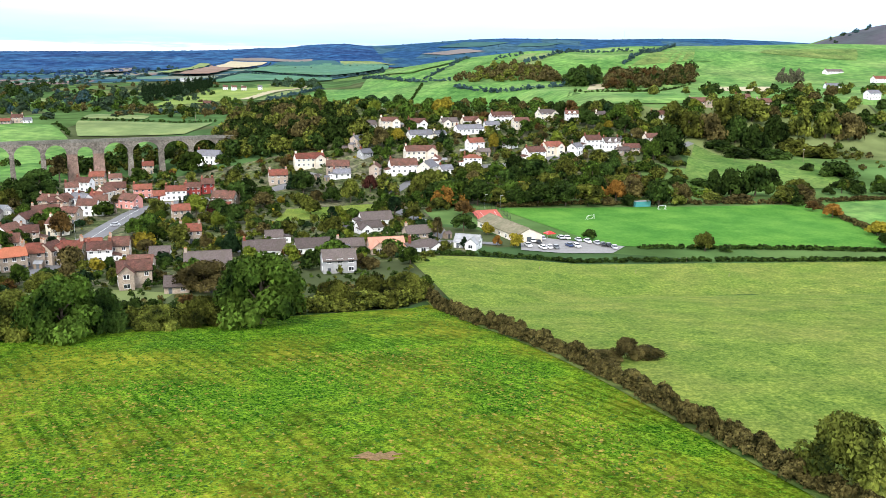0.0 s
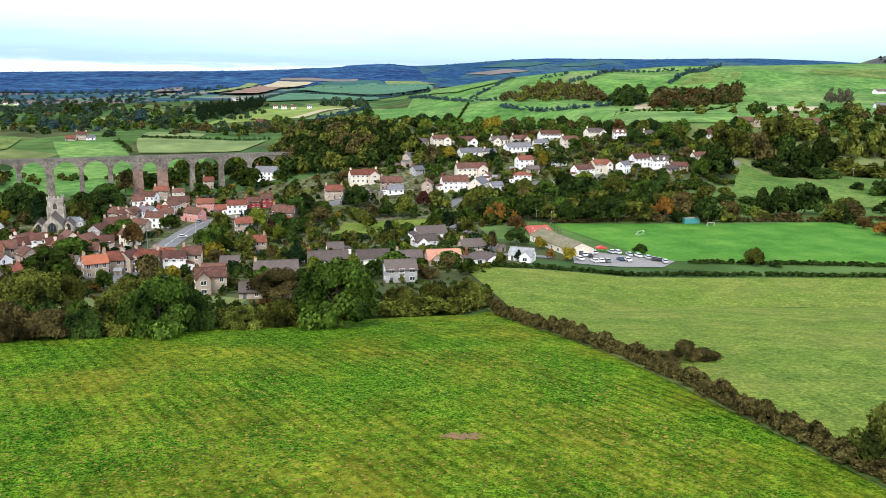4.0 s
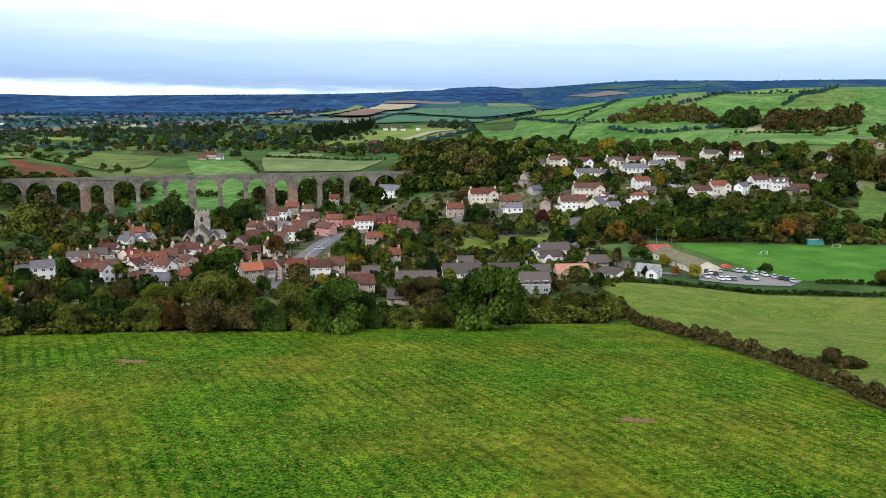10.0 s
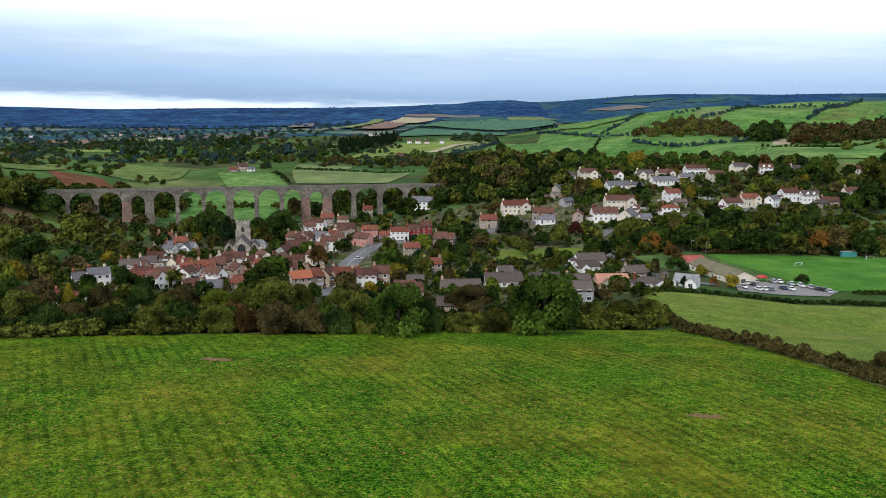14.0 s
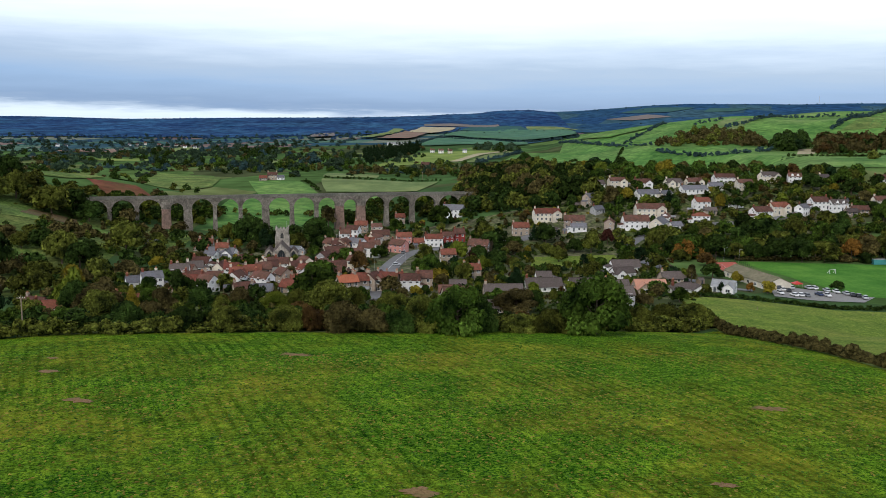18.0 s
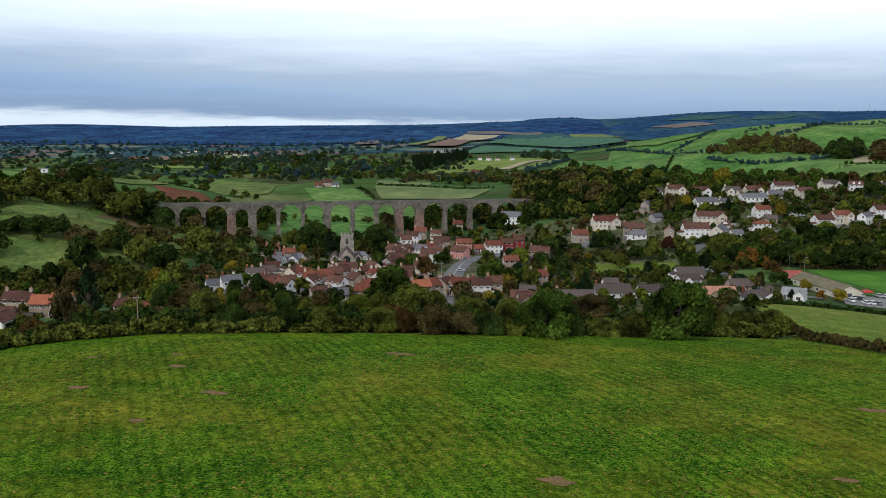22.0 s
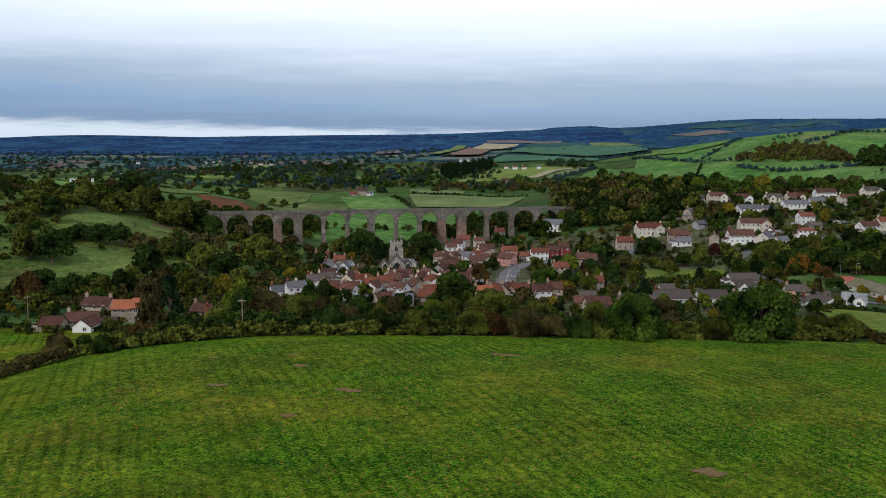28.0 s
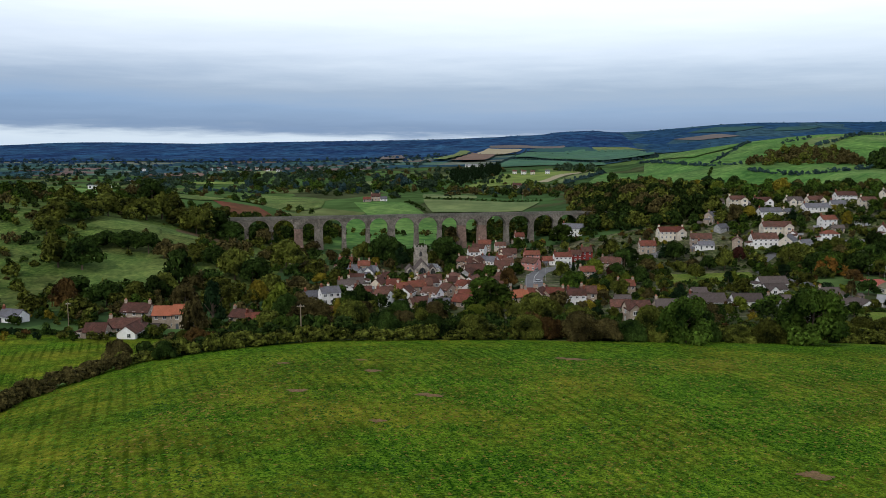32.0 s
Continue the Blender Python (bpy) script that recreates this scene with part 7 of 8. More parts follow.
MARKED.append((-221.5, 278.4, "round", 14.7, 11.8, LEAF_DARK, "mid", "on the scrub hill"))
MARKED.append((-201.8, 255.4, "round", 11.8, 11.8, LEAF_BROWN, "mid", "beyond the hedge"))
MARKED.append((-176.0, 210.4, "tall", 7.7, 17.7, LEAF_CONIFER, "mid", "beyond the hedge"))
MARKED.append((-190.0, 272.4, "round", 10.8, 9.3, LEAF_OLIVE, "mid", "beyond the hedge"))
MARKED.append((-180.0, 276.4, "round", 9.8, 11.2, LEAF_YELLOW, "mid", "beyond the hedge"))
MARKED.append((-159.7, 228.4, "round", 11.6, 15.2, LEAF_LIME, "mid", "beyond the hedge"))
MARKED.append((-177.7, 197.4, "round", 9.6, 13.0, LEAF_BROWN, "mid", "beyond the hedge"))
MARKED.append((-157.2, 247.4, "round", 12.7, 9.7, LEAF_BROWN, "mid", "beyond the hedge"))
MARKED.append((-150.2, 181.4, "bush", 10.1, 6.7, LEAF_OLIVE, "mid", "beyond the hedge"))
MARKED.append((-148.1, 151.4, "bush", 8.9, 5.9, LEAF_OLIVE, "mid", "beyond the hedge"))
MARKED.append((-122.2, 156.9, "round", 11.4, 8.8, LEAF_OLIVE, "near", "in the field hedge"))
MARKED.append((-113.0, 149.9, "bush", 10.9, 6.8, LEAF_DARK, "near", "in the field hedge"))
MARKED.append((-108.7, 152.9, "round", 9.6, 6.5, LEAF_BROWN, "near", "in the field hedge"))
MARKED.append((-100.2, 149.9, "bush", 10.6, 5.8, LEAF_DARK, "near", "in the field hedge"))
MARKED.append((-91.4, 151.9, "round", 10.0, 6.3, LEAF_OLIVE, "near", "in the field hedge"))
MARKED.append((-85.5, 155.9, "bush", 9.3, 4.8, LEAF_DARK, "near", "in the field hedge"))
MARKED.append((-78.1, 156.9, "round", 10.6, 6.6, LEAF_OLIVE, "near", "in the field hedge"))
MARKED.append((-72.6, 158.9, "bush", 9.3, 5.9, LEAF_RUSSET, "near", "in the field hedge"))
MARKED.append((-65.1, 158.9, "wide", 13.3, 7.7, LEAF_BROWN, "near", "in the field hedge"))
MARKED.append((-58.1, 159.9, "bush", 11.9, 6.1, LEAF_BROWN, "near", "in the field hedge"))
MARKED.append((-51.2, 161.9, "bush", 10.7, 5.9, LEAF_DARK, "near", "in the field hedge"))
MARKED.append((-46.1, 164.9, "round", 13.0, 9.7, LEAF_OLIVE, "near", "in the field hedge"))
MARKED.append((-37.2, 162.9, "round", 17.7, 12.3, LEAF_GREEN, "near", "in the field hedge"))
MARKED.append((-31.1, 169.9, "round", 9.7, 9.1, LEAF_DARK, "near", "in the field hedge"))
MARKED.append((-21.6, 171.9, "bush", 11.2, 5.0, LEAF_OLIVE, "near", "in the field hedge"))
MARKED.append((-12.9, 174.9, "bush", 11.4, 6.6, LEAF_OLIVE, "near", "in the field hedge"))
MARKED.append((-1.2, 174.9, "round", 22.6, 15.6, LEAF_GREEN, "near", "in the field hedge"))
MARKED.append((16.7, 200.9, "bush", 13.0, 7.8, LEAF_OLIVE, "near", "in the field hedge"))
MARKED.append((26.4, 207.9, "bush", 13.5, 8.1, LEAF_OLIVE, "near", "in the field hedge"))
MARKED.append((35.5, 210.9, "bush", 13.8, 7.6, LEAF_OLIVE, "near", "in the field hedge"))
MARKED.append((-137.9, 222.0, "cone", 7.5, 9.8, LEAF_YELLOW, "near", "in the village"))
MARKED.append((-135.1, 230.0, "tall", 10.0, 12.3, LEAF_GREEN, "near", "in the village"))
MARKED.append((-136.5, 268.0, "round", 11.6, 10.3, LEAF_DARK, "mid", "in the village"))
MARKED.append((-117.2, 225.0, "round", 12.2, 8.9, LEAF_DARK, "near", "in the village"))
MARKED.append((-106.1, 230.0, "round", 11.1, 8.9, LEAF_BROWN, "near", "in the village"))
MARKED.append((-92.0, 215.0, "round", 11.1, 8.0, LEAF_LIME, "near", "in the village"))
MARKED.append((-87.0, 263.0, "round", 18.7, 12.5, LEAF_GREEN, "mid", "in the village"))
MARKED.append((-74.1, 203.0, "round", 17.9, 11.9, LEAF_OLIVE, "near", "in the village"))
MARKED.append((-67.9, 215.0, "round", 10.2, 10.5, LEAF_OLIVE, "near", "in the village"))
MARKED.append((-145.6, 215.0, "round", 16.6, 10.2, LEAF_BROWN, "near", "in the village"))
MARKED.append((-154.4, 220.0, "round", 13.3, 12.4, LEAF_DARK, "near", "in the village"))
MARKED.append((-58.2, 235.0, "round", 11.0, 7.0, LEAF_OLIVE, "near", "in the village"))
MARKED.append((-16.3, 232.0, "round", 17.3, 8.6, LEAF_BROWN, "near", "in the village"))
MARKED.append((-9.2, 240.0, "bush", 7.4, 7.3, LEAF_DARK, "near", "in the village"))
MARKED.append((-129.5, 225.0, "bush", 11.2, 8.6, LEAF_BROWN, "near", "in the village"))
MARKED.append((-86.6, 225.0, "round", 10.7, 9.6, LEAF_OLIVE, "near", "in the village"))
MARKED.append((-110.7, 225.0, "bush", 9.1, 6.6, LEAF_OLIVE, "near", "in the village"))
MARKED.append((239.1, 399.8, "round", 18.3, 15.8, LEAF_DARK, "mid", "on the green hillside"))
MARKED.append((242.9, 421.8, "round", 15.8, 14.5, LEAF_DARK, "mid", "on the green hillside"))
MARKED.append((252.4, 398.8, "round", 21.1, 17.3, LEAF_DARK, "mid", "on the green hillside"))
MARKED.append((280.8, 429.8, "round", 13.9, 11.8, LEAF_DARK, "mid", "on the green hillside"))
MARKED.append((229.4, 441.8, "bush", 14.2, 5.4, LEAF_DARK, "mid", "on the green hillside"))
MARKED.append((242.7, 439.8, "bush", 15.6, 4.4, LEAF_DARK, "mid", "on the green hillside"))
MARKED.append((330.8, 467.8, "bush", 10.0, 5.0, LEAF_DARK, "mid", "on the green hillside"))
MARKED.append((338.3, 449.8, "bush", 23.5, 9.9, LEAF_DARK, "mid", "on the green hillside"))
MARKED.append((314.5, 407.8, "bush", 18.8, 7.0, LEAF_DARK, "mid", "on the green hillside"))
MARKED.append((380.2, 526.8, "bush", 34.9, 9.6, LEAF_OLIVE, "mid", "on the green hillside"))
MARKED.append((365.4, 538.8, "bush", 26.3, 11.4, LEAF_OLIVE, "mid", "on the green hillside"))
MARKED.append((334.9, 560.8, "round", 22.4, 21.0, LEAF_DARK, "mid", "on the green hillside"))
MARKED.append((339.3, 540.8, "round", 25.1, 21.0, LEAF_DARK, "mid", "on the green hillside"))
MARKED.append((367.4, 560.8, "round", 22.4, 21.0, LEAF_DARK, "mid", "on the green hillside"))
MARKED.append((315.1, 563.8, "round", 26.0, 20.8, LEAF_BROWN, "mid", "on the green hillside"))
MARKED.append((303.1, 569.8, "round", 21.7, 19.1, LEAF_OLIVE, "mid", "on the green hillside"))
MARKED.append((245.6, 485.8, "round", 25.7, 20.5, LEAF_DARK, "mid", "on the green hillside"))
MARKED.append((412.7, 567.8, "round", 21.9, 21.0, LEAF_OLIVE, "mid", "on the green hillside"))
MARKED.append((429.9, 563.8, "round", 25.0, 21.0, LEAF_BROWN, "mid", "on the green hillside"))
MARKED.append((314.5, 547.8, "bush", 25.5, 6.8, LEAF_DARK, "mid", "on the green hillside"))
MARKED.append((318.0, 523.8, "bush", 28.9, 7.4, LEAF_DARK, "mid", "on the green hillside"))
MARKED.append((336.0, 518.8, "bush", 29.1, 7.5, LEAF_DARK, "mid", "on the green hillside"))
MARKED.append((268.5, 381.8, "round", 13.9, 8.2, LEAF_BROWN, "mid", "on the green hillside"))
MARKED.append((256.1, 379.8, "round", 12.4, 8.7, LEAF_OLIVE, "mid", "on the green hillside"))
MARKED.append((262.8, 382.8, "round", 11.3, 8.2, LEAF_DARK, "mid", "on the green hillside"))
MARKED.append((222.8, 389.8, "bush", 15.3, 4.3, LEAF_OLIVE, "mid", "on the green hillside"))
MARKED.append((233.8, 381.8, "bush", 18.3, 4.3, LEAF_BROWN, "mid", "on the green hillside"))
MARKED.append((208.3, 391.8, "round", 9.1, 9.1, LEAF_BROWN, "mid", "on the green hillside"))
MARKED.append((390.6, 569.8, "bush", 23.2, 18.5, LEAF_OLIVE, "mid", "on the green hillside"))
MARKED.append((341.0, 588.8, "round", 25.2, 21.0, LEAF_OLIVE, "mid", "on the green hillside"))
MARKED.append((366.7, 592.8, "round", 32.7, 18.7, LEAF_OLIVE, "mid", "on the green hillside"))
MARKED.append((302.0, 588.8, "round", 26.6, 17.7, LEAF_OLIVE, "mid", "on the green hillside"))

# ---- hedges ----
ribbon("verge", [(42, 206), (44, 168), (51, 136), (56, 102), (60, 82), (66, 60), (76, 10)], 4.6, GRASS_ROUGH, 0.3, "rough weedy grass verge along the field hedge", "verge")
hedge([(41, 208), (44, 168), (51, 136), (56, 102), (60, 82), (66, 60), (76, 10)], 3.3, 3.0, LEAF_HEDGE, 1, "overgrown brown-green field hedge with bramble and bare twigs", 0.42, "mid", 0.3)
hedge([(-2, 190), (20, 199), (42, 211)], 6.0, 5.2, LEAF_OLIVE, 2, "thick olive-green hawthorn hedge at the field corner", 0.5, "mid")
hedge([(-168, 125), (-110, 143), (-52, 168), (-2, 186), (40, 208)], 5.0, 3.6, LEAF_OLIVE, 9, "thick dark hedge of bramble and hawthorn at the field's far edge", 0.45, "mid", 0.35)
hedge([(-166, 130), (-110, 149), (-52, 174), (0, 194)], 5.5, 4.6, LEAF_DARK, 10, "thick dark green hedge behind the near field", 0.45, "mid", 0.4)
hedge([(50, 275), (141, 265), (211, 254), (340, 238)], 2.6, 1.7, LEAF_DARK, 3, "low clipped dark green hedge along the pasture", 0.5)
hedge([(136, 287), (185, 278), (236, 264)], 2.4, 1.8, LEAF_DARK, 4, "low dark hedge along the sports field", 0.5)
hedge([(238, 262), (250, 318), (266, 372)], 3.2, 2.6, LEAF_HEDGE, 5, "brown autumn hedge beside the sports field", 0.6)
hedge([(106, 379), (160, 385), (262, 372), (420, 380)], 4.0, 2.6, LEAF_HEDGE, 6, "ragged hedge between sports field and stream", 0.6)
hedge([(-178, 66), (-174, 100), (-166, 122)], 4.2, 3.4, LEAF_HEDGE, 7, "dark overgrown hedge at the field edge", 0.5, "mid")
hedge([(-330, 216), (-240, 206), (-186, 196)], 2.4, 1.5, LEAF_DARK, 8, "low clipped dark green garden hedge", 0.5)
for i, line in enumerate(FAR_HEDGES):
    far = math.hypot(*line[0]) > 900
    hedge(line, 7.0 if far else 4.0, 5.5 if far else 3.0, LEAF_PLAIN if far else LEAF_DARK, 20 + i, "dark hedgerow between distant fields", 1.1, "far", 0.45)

MARKED += [
    (65, 79, "bush", 13, 9, LEAF_OLIVE, "near", "beside the pasture hedge"), (61, 131, "bush", 6.5, 4.2, LEAF_BROWN, "near", "in the pasture"), (56, 131, "bush", 9, 1.8, LEAF_HEDGE, "near", "in the pasture"), (65, 132, "bush", 8, 2.2, LEAF_HEDGE, "near", "in the pasture"),
    (75, 1115, "round", 17, 17, LEAF_DARK, "mid", "alone in a far field"),
    (-171, 130, "bush", 8, 6, LEAF_BROWN, "near", "at the field edge"), (-158, 124, "bush", 6, 4.5, LEAF_DARK, "near", "at the field edge"),
]
for x, y, shape, wide, high, leaf, detail, where in MARKED:
    if 296 < y < 440 and abs(x - (-66 + 0.03 * (y - 370))) < 6 + wide * 0.4:
        x = x + 9 if x > -66 else x - 8
    tree(x, y, shape, wide, high, leaf, detail, where)
    KEEP_FREE.append((x, y, wide * 0.45))

# ---- scattered trees, area by area ----
FREE_AREAS += [[(-78, 292), (-46, 298), (-47, 440), (-72, 436)], [(4, 377), (55, 389), (57, 423), (9, 420)], [(86, 280), (125, 277), (136, 292), (98, 322)], [(86, 334), (104, 340), (108, 378), (90, 372)], [(-302, 380), (-262, 386), (-287, 451), (-297, 418)], [(-262, 386), (-220, 416), (-229, 454), (-287, 451)], [(-277, 298), (-245, 299), (-247, 342), (-282, 351)], [(-245, 299), (-212, 317), (-228, 333), (-248, 346)], [(-394, 500), (-333, 505), (-347, 563), (-412, 576)], [(246, 440), (291, 425), (325, 489), (312, 545)], [(325, 489), (291, 425), (327, 423), (367, 521)], [(-308, 594), (-270, 545), (-248, 585), (-272, 618)]]
for (ax, ay), (bx, by) in zip(MAIN_STREET, MAIN_STREET[1:]):
    for i in range(5):
        KEEP_FREE.append((ax + (bx - ax) * i / 5, ay + (by - ay) * i / 5, 8.5))
AUTUMN = [LEAF_DARK] * 6 + [LEAF_GREEN] * 9 + [LEAF_OLIVE] * 11 + [LEAF_BROWN] * 4 + [LEAF_RUSSET] + [LEAF_CONIFER] * 3 + [LEAF_YELLOW] * 2 + [LEAF_LIME] * 3
WOOD = [LEAF_DARK] * 6 + [LEAF_GREEN] * 6 + [LEAF_OLIVE] * 7 + [LEAF_BROWN] * 2 + [LEAF_LIME]
pick = random.Random(5)


def plant(corners, spacing, seed, leaves, low, high, where, detail="mid", skip=0.0, shapes=("round", "round", "tall", "wide", "bush")):
    for x, y in scatter(corners, spacing, seed):
        if pick.random() < skip:
            continue
        shape, leaf = pick.choice(shapes), pick.choice(leaves)
        if any(0 < hy - y < 24 and abs(hx - x) < hr for hx, hy, hr in HOUSES_AT):
            shape = "bush"
        h = pick.uniform(low, high) * (0.55 if shape == "bush" else 1.0)
        if leaf is LEAF_CONIFER:
            shape = pick.choice(("cone", "tall"))
        w = h * {"round": 1.05, "tall": 0.62, "wide": 1.35, "bush": 1.6, "cone": 0.5}[shape] * pick.uniform(0.85, 1.2)
        tree(x, y, shape, w, h, leaf, detail, where)


HEDGE_MIX = [LEAF_DARK] * 3 + [LEAF_GREEN] * 3 + [LEAF_OLIVE] * 4 + [LEAF_BROWN] * 3 + [LEAF_RUSSET] * 2
plant([(-162, 134), (-52, 168), (-56, 186), (-170, 156)], 7.0, 31, HEDGE_MIX, 4.0, 6.5, "in the field hedge", "mid", shapes=("round", "bush", "bush", "wide"))
plant([(-52, 168), (44, 214), (44, 226), (-56, 186)], 7.0, 32, HEDGE_MIX, 2.5, 5.0, "in the field hedge", "mid", shapes=("round", "bush", "bush", "wide"))
plant([(-175, 205), (60, 262), (60, 300), (-175, 300)], 15.0, 33, AUTUMN, 3.5, 6.5, "in the village")
plant([(-175, 300), (65, 300), (75, 385), (-160, 385)], 15.0, 34, AUTUMN, 3.5, 7.0, "in the village")
plant([(-160, 385), (75, 385), (70, 470), (-150, 470)], 15.0, 35, AUTUMN, 4.0, 7.5, "in the village")
plant([(-110, 470), (70, 470), (60, 530), (-60, 540)], 15.0, 36, AUTUMN, 3.5, 6.5, "on the village slope")
plant([(72, 380), (215, 400), (200, 470), (75, 462)], 9.0, 37, WOOD + [LEAF_ORANGE], 7.0, 13.0, "on the wooded bank below the village")
plant([(62, 470), (215, 468), (250, 560), (62, 560)], 11.5, 38, AUTUMN, 3.6, 7.5, "on the village slope")
plant([(215, 470), (240, 480), (290, 590), (240, 560)], 12.0, 40, WOOD, 7.0, 13.0, "on the wooded bank below the village")
plant([(-165, 436), (-108, 440), (-100, 470), (-165, 466)], 9.0, 42, WOOD, 7.0, 10.0, "behind the church")
plant([(262, 392), (345, 386), (345, 405), (262, 412)], 11.0, 44, [LEAF_DARK, LEAF_GREEN, LEAF_OLIVE], 6.0, 11.0, "below the hillside meadow")


def wild(name, corners, spacing, seed, leaves, low, high, label, skip=0.0, shapes=("round", "wide", "bush"), detail="far"):
    """Uncounted trees and scrub of one area, one mesh a leaf colour."""
    rng, heaps = random.Random(seed), {}
    for x, y in scatter(corners, spacing, seed):
        if rng.random() < skip:
            continue
        shape = rng.choice(shapes)
        h = rng.uniform(low, high) * (0.55 if shape == "bush" else 1.0)
        w = h * {"round": 1.1, "tall": 0.5, "wide": 1.5, "bush": 1.7, "cone": 0.45}[shape]
        heaps.setdefault(rng.choice(leaves).name, []).append((x, y, shape, w, h))
    for leaf, spots in heaps.items():
        grove(name, spots, bpy.data.materials[leaf], label, detail=detail)


wild("scrub", [(-480, 240), (-178, 215), (-195, 500), (-480, 560)], 9.2, 51, WOOD + [LEAF_HEDGE] * 5 + [LEAF_OLIVE] * 5, 2.5, 7.5, "scrub and small trees on the hill west of the village", 0.35, detail="far")
wild("scrub", [(-430, 455), (-232, 470), (-228, 530), (-430, 545)], 11.0, 52, WOOD, 6.0, 12.0, "trees round the viaduct's end", 0.2, detail="low")
wild("scrub", [(-235, 500), (-100, 545), (-100, 600), (-235, 600)], 14.0, 53, WOOD, 5.0, 10.0, "trees along the stream under the viaduct", 0.82)
wild("scrub", [(-100, 530), (-30, 555), (-30, 660), (-100, 660)], 10.0, 54, WOOD, 6.0, 11.0, "trees at the viaduct's foot", 0.2)
wild("woodland", [(55, 560), (300, 548), (330, 610), (60, 625)], 11.0, 39, AUTUMN, 6.0, 11.0, "trees on the hill behind the village", detail="low")
wild("woodland", AREA_WOOD_DARK_HILL, 7.5, 41, [LEAF_DARK] * 3 + [LEAF_OLIVE] * 2 + [LEAF_BROWN], 12.0, 17.0, "dark wood on the hill beside the village", shapes=("round", "tall", "round"), detail="low")
wild("scrub", [(-36, 530), (62, 505), (62, 530), (-30, 560)], 8.0, 45, [LEAF_DARK, LEAF_OLIVE], 8.0, 13.0, "edge of the dark wood", detail="low")
wild("scrub", [(300, 560), (480, 570), (470, 640), (320, 620)], 12.0, 43, WOOD, 7.0, 14.0, "trees on the wooded bank behind the coombe", detail="low")
wild("scrub", [(-262, 515), (-196, 530), (-200, 590), (-275, 590)], 9.0, 46, WOOD, 7.0, 12.0, "dark trees behind the viaduct's western arches", 0.1, detail="low")
wild("scrub", [(-124, 545), (-92, 552), (-90, 590), (-124, 585)], 8.0, 47, [LEAF_DARK], 8.0, 12.0, "dark trees behind the viaduct", 0.1, detail="low")
wild("scrub", [(-195, 588), (-100, 600), (-100, 610), (-195, 598)], 7.0, 48, WOOD, 3.0, 6.0, "hedge across the viaduct meadow", 0.1)
wild("scrub", [(310, 515), (410, 510), (440, 560), (320, 560)], 9.0, 55, [LEAF_DARK, LEAF_HEDGE, LEAF_OLIVE], 2.5, 6.0, "scrub in the coombe", 0.25)
wild("scrub", [(330, 455), (400, 440), (420, 510), (372, 525)], 11.0, 94, [LEAF_DARK, LEAF_HEDGE, LEAF_OLIVE], 2.0, 4.5, "scrub in the coombe", 0.55)
wild("woodland", AREA_PLANTATION, 11.0, 56, [LEAF_CONIFER], 14, 19, "dark conifer plantation beyond the viaduct", shapes=("cone", "tall"))
wild("woodland", AREA_POPLAR_ROW, 16.0, 57, [LEAF_POPLAR], 13, 17, "bare grey-brown poplar row beside the plantation", 0.5, shapes=("tall",))
wild("woodland", AREA_LONG_WOOD, 11.0, 58, [LEAF_BROWN, LEAF_BROWN, LEAF_HEDGE, LEAF_OLIVE, LEAF_HEDGE], 8, 13, "long brown autumn wood across the far slope", 0.05)
wild("woodland", AREA_DARK_COPSE, 9.0, 59, [LEAF_DARK, LEAF_CONIFER, LEAF_DARK], 11, 17, "dark copse on the far slope", 0.05)
wild("woodland", AREA_BROWN_COPSE, 10.0, 79, [LEAF_BROWN, LEAF_RUSSET, LEAF_HEDGE, LEAF_DARK], 11, 16, "russet autumn copse on the far slope", 0.05)
wild("woodland", AREA_EAST_COPSE, 10.0, 86, [LEAF_DARK, LEAF_BROWN, LEAF_HEDGE], 11, 16, "dark copse on the far slope", 0.05)
wild("woodland", AREA_CREST_BAND, 11.0, 87, [LEAF_FAR, LEAF_DARK, LEAF_BROWN], 6, 10, "trees in a thick hedge up the hill", 0.1)
wild("woodland", AREA_FARM_TREES, 15.0, 88, WOOD + [LEAF_FAR] * 5, 6, 11, "hedgerow trees round the far farm", 0.3)
wild("woodland", [(1180, 1930), (1400, 1900), (1560, 1960), (1330, 2010)], 26.0, 95, [LEAF_FAR, LEAF_PLAIN], 9, 16, "trees along the crest of a far hill", 0.35)
wild("woodland", AREA_HAMLET_TREES, 14.0, 89, [LEAF_DARK, LEAF_FAR], 7, 14, "dark trees round a far hamlet", 0.4)
wild("woodland", AREA_PLAIN_TREES, 22.0, 90, [LEAF_FAR, LEAF_FAR, LEAF_DARK, LEAF_PLAIN, LEAF_GREEN], 7, 14, "trees on the plain beyond the viaduct", 0.3)
wild("woodland", AREA_PLAIN_TREES_EAST, 22.0, 91, [LEAF_FAR, LEAF_FAR, LEAF_DARK, LEAF_PLAIN, LEAF_GREEN], 7, 14, "trees on the plain beyond the viaduct", 0.35)
wild("woodland", AREA_WEST_TREES, 23.0, 92, [LEAF_FAR, LEAF_FAR, LEAF_DARK, LEAF_PLAIN, LEAF_GREEN], 7, 13, "trees on the plain beyond the scrub hill", 0.35)
wild("woodland", AREA_PLAIN_WOODS, 28.0, 93, [LEAF_FAR, LEAF_FAR, LEAF_DARK, LEAF_PLAIN, LEAF_GREEN], 8, 14, "woods on the plain before the far hamlet", 0.3)
wild("woodland", [(-420, 650), (-225, 600), (-215, 690), (-420, 740)], 17.0, 60, WOOD, 5, 9, "hedgerow trees beyond the scrub hill", 0.6)


